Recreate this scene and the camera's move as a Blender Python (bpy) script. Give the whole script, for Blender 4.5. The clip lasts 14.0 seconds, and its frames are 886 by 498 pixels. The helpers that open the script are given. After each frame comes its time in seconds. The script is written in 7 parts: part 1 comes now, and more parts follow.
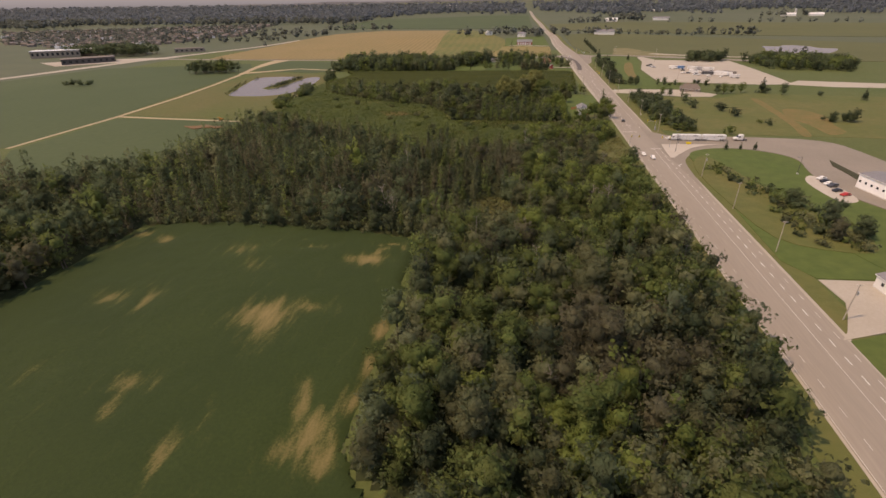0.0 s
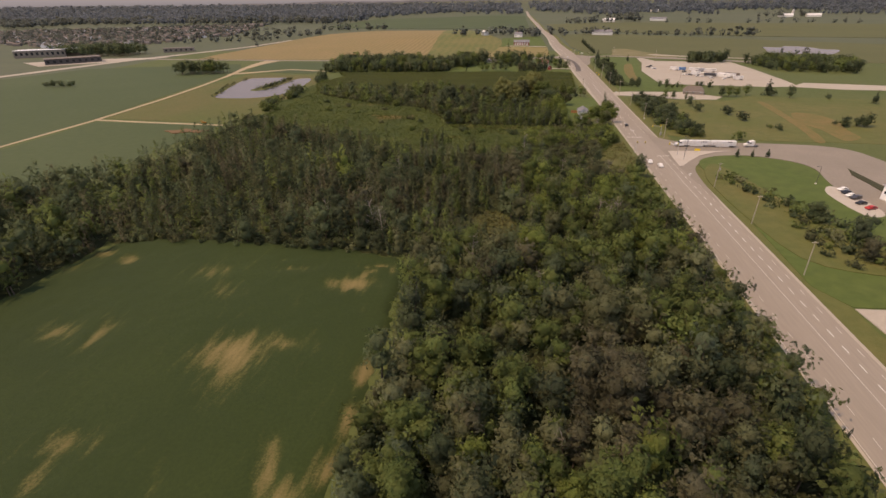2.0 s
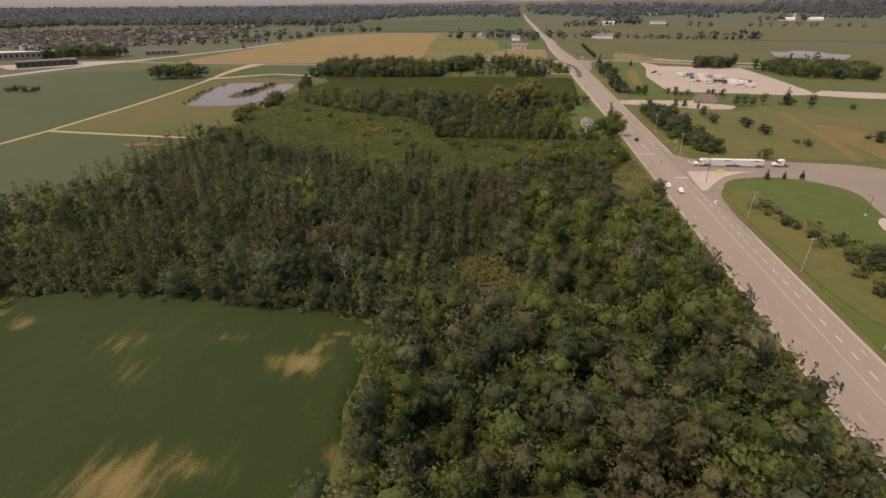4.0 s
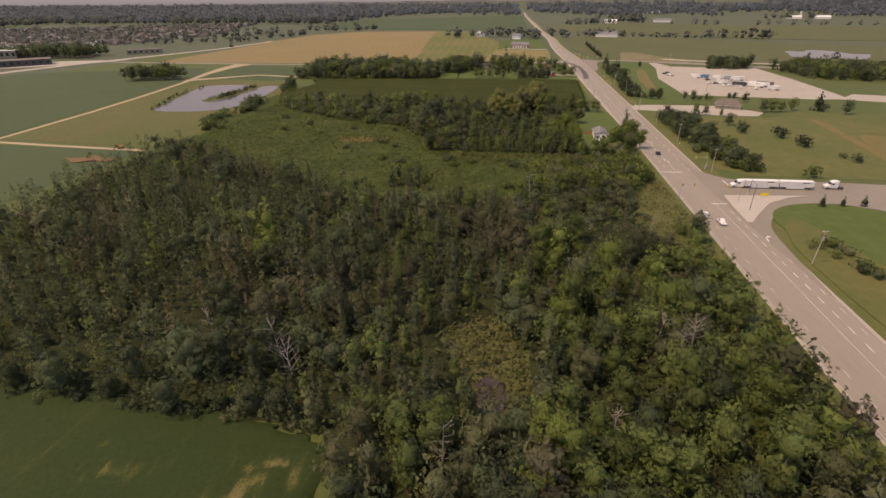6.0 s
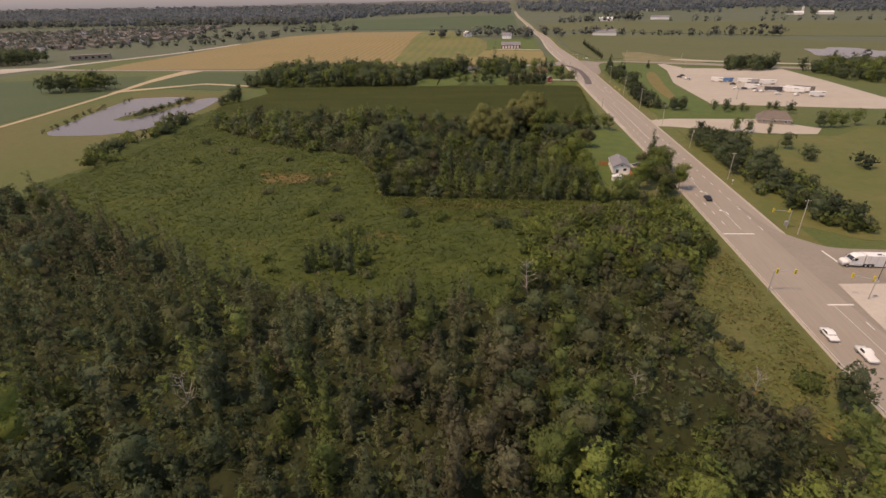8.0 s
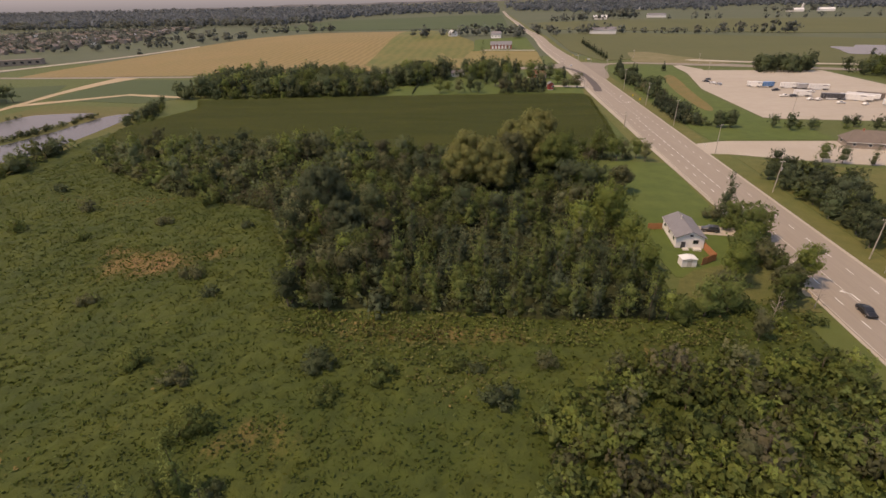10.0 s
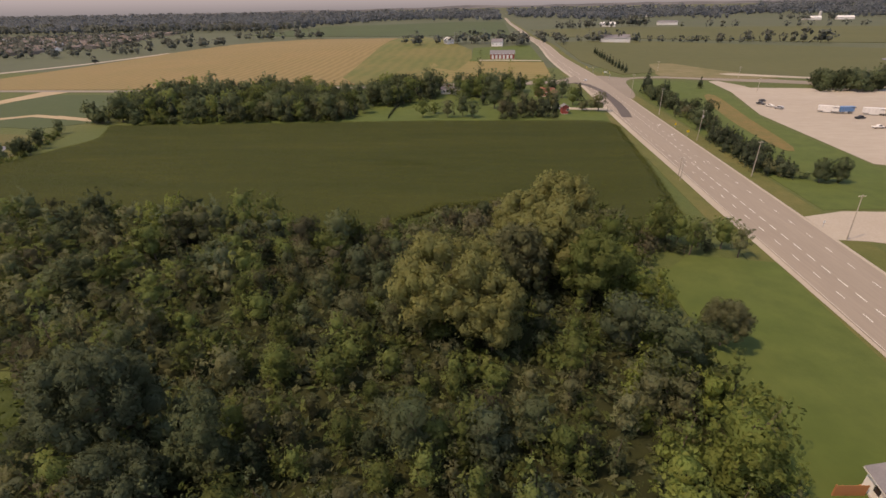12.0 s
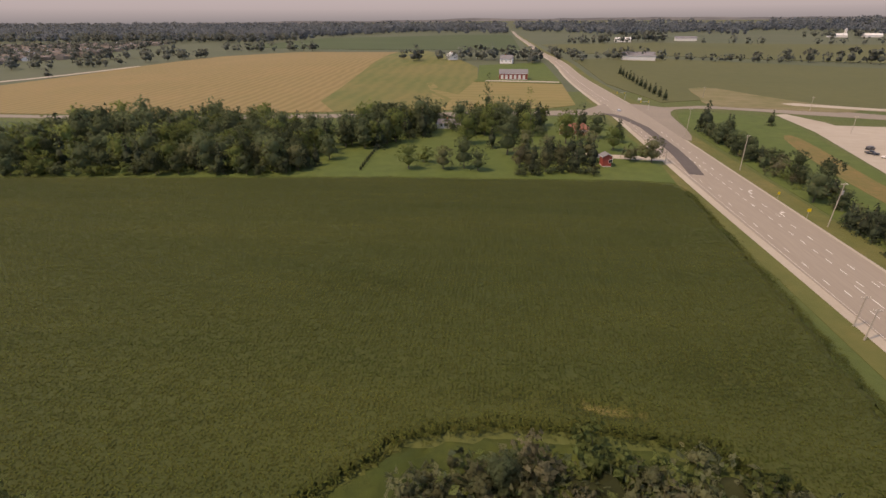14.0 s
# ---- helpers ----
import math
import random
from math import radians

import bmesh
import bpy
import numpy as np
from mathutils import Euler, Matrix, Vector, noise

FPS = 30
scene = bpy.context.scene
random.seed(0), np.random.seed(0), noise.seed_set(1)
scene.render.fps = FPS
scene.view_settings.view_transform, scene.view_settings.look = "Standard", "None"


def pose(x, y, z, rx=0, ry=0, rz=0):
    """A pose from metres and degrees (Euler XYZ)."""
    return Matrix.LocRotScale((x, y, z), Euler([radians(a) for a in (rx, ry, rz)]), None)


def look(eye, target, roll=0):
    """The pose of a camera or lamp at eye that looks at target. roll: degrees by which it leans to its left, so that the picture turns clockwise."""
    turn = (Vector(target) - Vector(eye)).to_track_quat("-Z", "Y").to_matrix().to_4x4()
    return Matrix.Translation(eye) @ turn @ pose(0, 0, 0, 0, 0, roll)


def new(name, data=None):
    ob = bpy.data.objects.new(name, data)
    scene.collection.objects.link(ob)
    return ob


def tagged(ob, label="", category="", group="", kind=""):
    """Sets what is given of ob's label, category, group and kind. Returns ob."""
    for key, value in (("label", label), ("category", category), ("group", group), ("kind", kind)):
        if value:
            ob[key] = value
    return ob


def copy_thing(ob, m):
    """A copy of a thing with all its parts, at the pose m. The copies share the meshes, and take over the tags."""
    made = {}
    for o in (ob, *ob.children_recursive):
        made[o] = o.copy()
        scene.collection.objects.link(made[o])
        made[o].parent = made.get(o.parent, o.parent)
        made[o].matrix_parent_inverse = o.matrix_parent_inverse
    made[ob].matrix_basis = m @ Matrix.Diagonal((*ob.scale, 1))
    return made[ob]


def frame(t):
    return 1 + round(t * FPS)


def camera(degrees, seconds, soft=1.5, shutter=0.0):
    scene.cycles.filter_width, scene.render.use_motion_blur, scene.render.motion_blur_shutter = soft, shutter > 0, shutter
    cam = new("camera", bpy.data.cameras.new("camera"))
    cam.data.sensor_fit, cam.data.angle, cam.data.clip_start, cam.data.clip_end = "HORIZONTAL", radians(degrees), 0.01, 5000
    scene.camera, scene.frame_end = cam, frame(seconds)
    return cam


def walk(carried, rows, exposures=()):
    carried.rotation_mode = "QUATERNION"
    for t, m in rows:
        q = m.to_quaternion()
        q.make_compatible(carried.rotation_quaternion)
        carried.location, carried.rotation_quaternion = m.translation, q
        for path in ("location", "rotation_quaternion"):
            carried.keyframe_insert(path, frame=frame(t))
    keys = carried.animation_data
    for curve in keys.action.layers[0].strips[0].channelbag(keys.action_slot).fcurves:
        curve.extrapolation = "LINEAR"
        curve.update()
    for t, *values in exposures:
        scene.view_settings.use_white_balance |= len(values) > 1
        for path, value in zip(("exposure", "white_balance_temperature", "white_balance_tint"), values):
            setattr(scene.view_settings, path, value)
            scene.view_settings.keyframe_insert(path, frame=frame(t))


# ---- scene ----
cam = camera(85, 14.0)
PATH = [
    (0, (-65.63, -8.40, 67.74), (-79.13, 79.30, 21.62), -0.91),
    (0.5, (-66.07, -4.91, 67.38), (-79.46, 82.88, 21.40), -0.84),
    (1, (-66.54, -1.21, 67.13), (-79.73, 86.59, 21.11), -0.79),
    (1.5, (-66.90, 2.54, 67.01), (-79.85, 90.31, 20.87), -0.80),
    (2, (-67.04, 7.05, 66.62), (-79.77, 94.87, 20.51), -0.74),
    (2.5, (-67.04, 15.28, 66.22), (-79.58, 103.10, 20.06), -0.75),
    (3, (-67.24, 23.26, 65.99), (-79.48, 111.12, 19.82), -0.68),
    (3.2, (-67.10, 26.36, 65.86), (-79.30, 114.38, 19.99), -0.51),
    (5.3, (-67.87, 62.04, 63.13), (-80.10, 150.17, 17.49), -0.51),
    (5.5, (-68.24, 65.53, 62.98), (-80.37, 153.52, 17.04), -0.46),
    (6, (-68.92, 74.75, 62.60), (-80.98, 162.75, 16.67), -0.47),
    (6.5, (-69.21, 90.18, 61.95), (-81.24, 178.17, 15.98), -0.44),
    (7, (-69.50, 108.78, 60.74), (-81.25, 196.83, 14.81), -0.58),
    (7.5, (-68.54, 127.69, 59.13), (-79.88, 215.83, 13.27), -0.78),
    (8, (-67.14, 146.67, 57.26), (-78.13, 234.86, 11.43), -1.06),
    (8.2, (-66.38, 154.31, 56.50), (-77.60, 242.54, 10.79), -1.19),
    (10.3, (-68.09, 231.06, 49.52), (-77.15, 319.57, 3.87), -1.34),
    (10.5, (-68.04, 238.12, 48.91), (-77.04, 326.61, 3.22), -1.23),
    (11, (-68.05, 255.77, 47.62), (-76.96, 344.39, 2.18), -1.01),
    (11.5, (-67.26, 274.33, 47.09), (-76.47, 363.19, 2.16), -1.15),
    (12, (-66.51, 293.03, 47.02), (-75.99, 382.03, 2.42), -1.06),
    (12.5, (-66.68, 311.52, 46.91), (-76.52, 400.69, 2.73), -0.95),
    (13, (-67.86, 329.86, 46.59), (-77.94, 419.23, 2.86), -0.74),
    (13.5, (-69.35, 348.22, 46.38), (-79.45, 437.83, 3.15), -0.47),
    (14, (-69.94, 366.70, 46.35), (-80.14, 456.55, 3.64), -0.33),
]
walk(cam, [(t, look(eye, target, roll)) for t, eye, target, roll in PATH],
     [(0, 0.80, 10100, 25), (14, 0.82, 10100, 24)])

# ---- daylight: high hazy sun from the west-south-west, shadows fall to the east ----
SUN_ELEV, SUN_FROM = radians(58), Vector((-0.90, -0.44, 0)).normalized()
world = bpy.data.worlds.new("sky")
scene.world = world
world.use_nodes = True
wn = world.node_tree.nodes
sky = wn.new("ShaderNodeTexSky")
sky.sky_type = "NISHITA"
sky.sun_disc = False
sky.sun_elevation = SUN_ELEV
sky.sun_rotation = math.atan2(SUN_FROM.x, SUN_FROM.y)
sky.altitude = 300
sky.air_density, sky.dust_density, sky.ozone_density = 1.0, 0.4, 2.5
world.node_tree.links.new(sky.outputs[0], wn["Background"].inputs[0])
wn["Background"].inputs[1].default_value = 0.15
sun_data = bpy.data.lights.new("sun", "SUN")
sun_data.energy, sun_data.angle, sun_data.color = 1.9, radians(0.6), (1.0, 0.93, 0.82)
sun = new("sun", sun_data)
sun.matrix_world = look(Vector((0, 0, 200)) + SUN_FROM * 100 * math.cos(SUN_ELEV) + Vector((0, 0, 100 * math.sin(SUN_ELEV))), (0, 0, 200))


# ---- materials ----
def leafy(m, share=0.35, gaps=False):
    """Let some light through thin leaves."""
    nd, ln = m.node_tree.nodes, m.node_tree.links
    bs = nd["Principled BSDF"]
    tr = nd.new("ShaderNodeBsdfTranslucent")
    ln.new(bs.inputs["Base Color"].links[0].from_socket, tr.inputs["Color"])
    mx = nd.new("ShaderNodeMixShader")
    mx.inputs[0].default_value = share
    ln.new(bs.outputs[0], mx.inputs[1])
    ln.new(tr.outputs[0], mx.inputs[2])
    tc = nd.new("ShaderNodeTexCoord")
    vo = nd.new("ShaderNodeTexNoise")
    vo.inputs["Scale"].default_value, vo.inputs["Detail"].default_value, vo.inputs["Roughness"].default_value = 5.5, 3.0, 0.7
    ln.new(tc.outputs["Object"], vo.inputs["Vector"])
    cut = nd.new("ShaderNodeMath")
    cut.operation = "GREATER_THAN"
    cut.inputs[1].default_value = 0.545
    ln.new(vo.outputs["Fac"], cut.inputs[0])
    hole = nd.new("ShaderNodeBsdfTransparent")
    my = nd.new("ShaderNodeMixShader")
    if gaps:
        ln.new(cut.outputs[0], my.inputs[0])
    else:
        my.inputs[0].default_value = 0.0
    ln.new(mx.outputs[0], my.inputs[1])
    ln.new(hole.outputs[0], my.inputs[2])
    ln.new(my.outputs[0], nd["Material Output"].inputs[0])
    return m


def mat(name, ca, cb, s1=0.05, s2=1.5, cc=None, rough=0.9, bump=0.0, bscale=4.0, metal=0.0, spec=0.3, mix2=0.5, stretch=(1, 1, 1), attr="", catt=(0.3, 0.2, 0.1), island=0.0, objr=0.0, wave=None, tone=0.0):
    """Two scales of mottling between ca and cb (and cc), grain as bump; attr: a share of bare soil kept on the mesh."""
    m = bpy.data.materials.new(name)
    m.use_nodes = True
    nt = m.node_tree
    nd, ln = nt.nodes, nt.links
    bs = nd["Principled BSDF"]
    bs.inputs["Roughness"].default_value = rough
    bs.inputs["Metallic"].default_value = metal
    bs.inputs["Specular IOR Level"].default_value = spec
    tc = nd.new("ShaderNodeTexCoord")
    mp = nd.new("ShaderNodeMapping")
    mp.inputs["Scale"].default_value = stretch
    ln.new(tc.outputs["Object"], mp.inputs[0])

    def noise_at(scale, detail=4.0, rgh=0.6):
        n = nd.new("ShaderNodeTexNoise")
        n.inputs["Scale"].default_value, n.inputs["Detail"].default_value, n.inputs["Roughness"].default_value = scale, detail, rgh
        ln.new(mp.outputs[0], n.inputs["Vector"])
        return n.outputs["Fac"]

    def mixc(f, a, b):
        x = nd.new("ShaderNodeMix")
        x.data_type = "RGBA"
        for sock, v in ((x.inputs["A"], a), (x.inputs["B"], b)):
            if isinstance(v, tuple):
                sock.default_value = (*v, 1)
            else:
                ln.new(v, sock)
        if isinstance(f, float):
            x.inputs["Factor"].default_value = f
        else:
            ln.new(f, x.inputs["Factor"])
        return x.outputs["Result"]

    def spread(v, lo, hi):
        r = nd.new("ShaderNodeMapRange")
        r.inputs["From Min"].default_value, r.inputs["From Max"].default_value = lo, hi
        ln.new(v, r.inputs["Value"])
        return r.outputs["Result"]

    def math2(op, a, b):
        x = nd.new("ShaderNodeMath")
        x.operation = op
        for i, v in enumerate((a, b)):
            if isinstance(v, (int, float)):
                x.inputs[i].default_value = v
            else:
                ln.new(v, x.inputs[i])
        return x.outputs[0]

    big = spread(noise_at(s1), 0.3, 0.7)
    fine = spread(noise_at(s2, 6.0), 0.3, 0.7)
    col = mixc(big, ca, cb)
    col = mixc(math2("MULTIPLY", fine, mix2), col, cc or tuple(0.62 * v for v in ca))
    if wave:
        w = nd.new("ShaderNodeTexWave")
        w.inputs["Scale"].default_value, w.inputs["Distortion"].default_value, w.inputs["Detail"].default_value, w.inputs["Detail Scale"].default_value = wave[0], wave[1], 3.0, 1.2
        w.bands_direction = wave[2]
        ln.new(mp.outputs[0], w.inputs["Vector"])
        col = mixc(math2("MULTIPLY", w.outputs["Fac"], wave[3]), col, wave[4])
    if island or objr:
        if island:
            g = nd.new("ShaderNodeNewGeometry")
            src = g.outputs["Random Per Island"]
        else:
            g = nd.new("ShaderNodeObjectInfo")
            src = g.outputs["Random"]
        h = nd.new("ShaderNodeHueSaturation")
        k = island or objr
        val = math2("ADD", math2("MULTIPLY", src, 2 * k), 1 - k)
        if tone:
            own = nd.new("ShaderNodeAttribute")
            own.attribute_name = "tone"
            val = math2("ADD", val, math2("MULTIPLY", own.outputs["Fac"], tone))
        ln.new(val, h.inputs["Value"])
        ln.new(math2("ADD", math2("MULTIPLY", src, 0.03), 0.485), h.inputs["Hue"])
        ln.new(col, h.inputs["Color"])
        col = h.outputs[0]
    if attr:
        at = nd.new("ShaderNodeAttribute")
        at.attribute_name = attr
        streak = nd.new("ShaderNodeTexNoise")
        streak.inputs["Scale"].default_value, streak.inputs["Detail"].default_value = 0.22, 6.0
        turned = nd.new("ShaderNodeMapping")
        turned.inputs["Rotation"].default_value, turned.inputs["Scale"].default_value = (0, 0, 0.5), (2.2, 0.5, 1)
        ln.new(tc.outputs["Object"], turned.inputs[0])
        ln.new(turned.outputs[0], streak.inputs["Vector"])
        rag = math2("ADD", math2("SUBTRACT", noise_at(2.4, 9.0, 0.85), 0.5), math2("SUBTRACT", streak.outputs["Fac"], 0.5))
        worn = math2("ADD", math2("MULTIPLY", at.outputs["Fac"], 1.25), math2("MULTIPLY", rag, 1.8))
        pale = nd.new("ShaderNodeClamp")
        ln.new(spread(worn, 0.30, 0.85), pale.inputs[0])
        col = mixc(math2("MULTIPLY", pale.outputs[0], 0.30), col, tuple(v * w for v, w in zip(catt, (0.85, 1.0, 0.6))))
        bald = nd.new("ShaderNodeClamp")
        ln.new(spread(worn, 0.5, 1.3), bald.inputs[0])
        col = mixc(bald.outputs[0], col, catt)
    ln.new(col, bs.inputs["Base Color"])
    if bump:
        b = nd.new("ShaderNodeBump")
        b.inputs["Strength"].default_value = min(bump, 1.0)
        b.inputs["Distance"].default_value = 0.15 * max(1.0, bump) / max(bscale, 0.2)
        ln.new(noise_at(bscale, 8.0, 0.7), b.inputs["Height"])
        ln.new(b.outputs[0], bs.inputs["Normal"])
    return m


M_GROUND = mat("rough_grass", (0.0697, 0.0943, 0.0246), (0.0984, 0.107, 0.0328), 0.02, 0.6, (0.041, 0.0615, 0.0148), bump=1.0, bscale=0.9)
M_FARLAND = mat("far_farmland", (0.070, 0.086, 0.044), (0.095, 0.100, 0.056), 0.004, 0.03, (0.052, 0.068, 0.040))
M_SOY = mat("soybean_leaves", (0.0195, 0.0350, 0.0056), (0.0275, 0.0450, 0.0070), 0.03, 1.4, (0.014, 0.0259, 0.0037), bump=1.0, bscale=1.6, attr="bare", catt=(0.18, 0.135, 0.055), mix2=0.7)
M_CORN = mat("corn_leaves", (0.0385, 0.0510, 0.0103), (0.0600, 0.0690, 0.0150), 0.028, 2.2, (0.0290, 0.0400, 0.0078), bump=0.6, bscale=1.8, mix2=0.8, stretch=(0.3, 1.4, 1), attr="bare", catt=(0.20, 0.16, 0.06))
M_TUFT = mat("corn_tassels", (0.0500, 0.0690, 0.0120), (0.1080, 0.1150, 0.0230), 0.07, 0.30, (0.0400, 0.0560, 0.0098), island=0.22, mix2=0.65, stretch=(0.22, 1.3, 1))
M_MEADOW2 = leafy(mat("meadow_grass", (0.050, 0.074, 0.0120), (0.090, 0.106, 0.0190), 0.07, 0.4, island=0.15))
M_MEADOW = mat("meadow", (0.0340, 0.0530, 0.0080), (0.0690, 0.0830, 0.0140), 0.07, 0.4, (0.0230, 0.0350, 0.0055), bump=1.0, bscale=0.7, attr="bare", catt=(0.21, 0.125, 0.055), mix2=0.75)
M_LAWN = mat("mown_lawn", (0.0673, 0.101, 0.0198), (0.0901, 0.114, 0.028), 0.035, 0.22, (0.0483, 0.074, 0.0148), mix2=0.75, bump=0.4, bscale=2.0)
M_WEEDS = mat("roadside_weeds", (0.076, 0.098, 0.023), (0.146, 0.120, 0.042), 0.03, 0.25, (0.066, 0.080, 0.019), bump=1.0, bscale=1.2, mix2=0.7)
M_DRYGRASS = mat("dry_grass", (0.20, 0.125, 0.048), (0.135, 0.112, 0.036), 0.09, 0.4, (0.095, 0.092, 0.025), bump=0.8, bscale=1.2, mix2=0.75)
M_STUBBLE = mat("grain_stubble", (0.2024, 0.1382, 0.0581), (0.1637, 0.1214, 0.0475), 0.010, 0.045, (0.135, 0.118, 0.040), wave=(0.045, 3.0, "X", 0.42, (0.285, 0.205, 0.094)))
M_HAY = mat("green_hay", (0.076, 0.104, 0.026), (0.160, 0.130, 0.046), 0.012, 0.4, (0.070, 0.088, 0.02), wave=(0.03, 5.0, "X", 0.22, (0.21, 0.165, 0.055)))
M_TANHAY = mat("drying_hay", (0.215, 0.160, 0.062), (0.130, 0.128, 0.040), 0.014, 0.2, (0.16, 0.125, 0.045), wave=(0.03, 5.0, "Y", 0.4, (0.24, 0.18, 0.075)))
M_EASTFIELD = mat("olive_crop", (0.078, 0.084, 0.030), (0.100, 0.098, 0.036), 0.006, 0.15, (0.062, 0.072, 0.024))
M_BANK = mat("pond_bank_grass", (0.070, 0.094, 0.018), (0.140, 0.104, 0.040), 0.014, 0.3, (0.066, 0.074, 0.020), bump=0.8, bscale=1.0, mix2=0.7)
M_OLDFIELD = mat("old_field_weeds", (0.125, 0.112, 0.038), (0.088, 0.100, 0.028), 0.09, 0.7, (0.060, 0.068, 0.018), bump=1.0, bscale=1.0, mix2=0.8)
M_BAREGRASS = mat("trodden_ground", (0.24, 0.19, 0.115), (0.13, 0.12, 0.045), 0.045, 0.3, (0.10, 0.10, 0.034), mix2=0.8, stretch=(0.5, 1.2, 1))
M_LEFTFIELD = mat("young_crop", (0.0471, 0.0685, 0.0243), (0.0628, 0.082, 0.0314), 0.008, 0.25, (0.0357, 0.0607, 0.0171))
M_ASPHALT = mat("worn_asphalt", (0.251, 0.212, 0.171), (0.291, 0.246, 0.198), 0.06, 1.2, (0.202, 0.171, 0.138), rough=0.85, bump=0.2, bscale=12.0, stretch=(1.6, 0.12, 1))
M_NEWASPHALT = mat("fresh_asphalt", (0.0914, 0.0783, 0.0696), (0.113, 0.0957, 0.087), 0.1, 2.0, rough=0.85, bump=0.2, bscale=12.0)
M_SIDEROAD = mat("grey_asphalt", (0.21, 0.178, 0.142), (0.251, 0.212, 0.171), 0.05, 1.0, (0.171, 0.145, 0.115), rough=0.85, bump=0.2, bscale=12.0)
M_GRAVEL = mat("pale_gravel", (0.345, 0.296, 0.237), (0.401, 0.352, 0.29), 0.04, 2.0, (0.262, 0.228, 0.18), bump=0.5, bscale=8.0)
M_LOT = mat("gravel_lot", (0.334, 0.287, 0.23), (0.401, 0.354, 0.294), 0.015, 0.3, (0.267, 0.23, 0.184), bump=0.4, bscale=4.0, stretch=(0.5, 1.3, 1))
M_CONCRETE = mat("concrete", (0.4, 0.348, 0.291), (0.435, 0.384, 0.327), 0.1, 1.5, (0.32, 0.276, 0.225), bump=0.3, bscale=6.0)
M_DIRT = mat("dirt_track", (0.354, 0.27, 0.169), (0.405, 0.312, 0.203), 0.05, 0.8, (0.237, 0.185, 0.101), bump=0.5, bscale=3.0)
M_SOIL = mat("bare_soil", (0.20, 0.095, 0.048), (0.15, 0.085, 0.042), 0.2, 0.9, (0.09, 0.085, 0.03), bump=0.8, bscale=2.0)
M_LINE = mat("road_paint", (0.675, 0.659, 0.607), (0.607, 0.574, 0.523), 0.3, 3.0, (0.465, 0.422, 0.372), rough=0.6)
M_LINEY = mat("worn_line_paint", (0.522, 0.487, 0.435), (0.435, 0.4, 0.348), 0.3, 3.0, (0.365, 0.322, 0.278), rough=0.6)
M_WATER = mat("pond_water", (0.055, 0.058, 0.060), (0.066, 0.066, 0.064), 0.02, 0.5, rough=0.12, bump=0.05, bscale=1.0, spec=0.10)
M_MUD = mat("muddy_water", (0.05, 0.0325, 0.02), (0.06, 0.04, 0.025), 0.2, 1.0, rough=0.25, spec=0.5)
M_REED = mat("marsh_reeds", (0.128, 0.116, 0.0413), (0.09, 0.0975, 0.03), 0.2, 0.9, (0.0525, 0.0562, 0.0165), bump=1.0, bscale=0.8, mix2=0.9)
M_UNDER = leafy(mat("undergrowth", (0.0425, 0.0527, 0.017), (0.0561, 0.0595, 0.0221), 0.06, 0.9, (0.0255, 0.0323, 0.0111), bump=1.0, bscale=1.2, mix2=0.8))
M_FLOOR = mat("forest_floor", (0.035, 0.040, 0.014), (0.05, 0.045, 0.02), 0.1, 1.0, bump=1.0, bscale=1.0)
M_BARK = mat("bark", (0.16, 0.125, 0.095), (0.11, 0.09, 0.07), 0.8, 6.0, bump=0.6, bscale=8.0)
M_DEADWOOD = mat("bleached_wood", (0.34, 0.30, 0.26), (0.27, 0.23, 0.20), 0.8, 6.0)
LEAF = [
    mat("leaves_green", (0.126, 0.166, 0.055), (0.152, 0.185, 0.065), 0.15, 1.2, island=0.08, spec=0.12, tone=0.34),
    mat("leaves_dark_green", (0.094, 0.124, 0.065), (0.114, 0.139, 0.074), 0.15, 1.2, island=0.08, spec=0.12, tone=0.34),
    mat("leaves_olive", (0.157, 0.166, 0.087), (0.136, 0.151, 0.081), 0.15, 1.2, island=0.08, spec=0.12, tone=0.34),
    mat("leaves_yellow_green", (0.1818, 0.2232, 0.0630), (0.1620, 0.2070, 0.0612), 0.15, 1.2, island=0.08, spec=0.12, tone=0.34),
    mat("leaves_blue_green", (0.098, 0.127, 0.074), (0.112, 0.139, 0.082), 0.15, 1.2, island=0.08, spec=0.12, tone=0.34),
    mat("leaves_russet", (0.138, 0.130, 0.080), (0.126, 0.126, 0.076), 0.15, 1.2, island=0.08, spec=0.12, tone=0.34),
    mat("leaves_willow", (0.2428, 0.2520, 0.1016), (0.2176, 0.2310, 0.0932), 0.15, 1.2, island=0.13, spec=0.12, tone=0.15),
    mat("needles", (0.050, 0.068, 0.038), (0.062, 0.080, 0.044), 0.3, 2.0, island=0.35),
    # distance haze mixed into the base colours, paler and bluer than real foliage
    mat("far_leaves_haze_tint", (0.126, 0.142, 0.122), (0.140, 0.154, 0.130), 0.01, 0.2, island=0.2, tone=0.25),
    mat("haze_tinted_leaves", (0.150, 0.174, 0.192), (0.162, 0.186, 0.202), 0.01, 0.2, island=0.06, tone=0.12),
]
LEAF = [leafy(m, 0.48, k < 7) for k, m in enumerate(LEAF)]
leafy(M_TUFT)
GREEN, DARK, OLIVE, YELLOW, BLUE, RUSSET, WILLOW, NEEDLE, FAR, HAZED = range(10)
M_REEDS2 = leafy(mat("reed_blades", (0.150, 0.132, 0.050), (0.098, 0.112, 0.034), 0.3, 0.9, island=0.4))

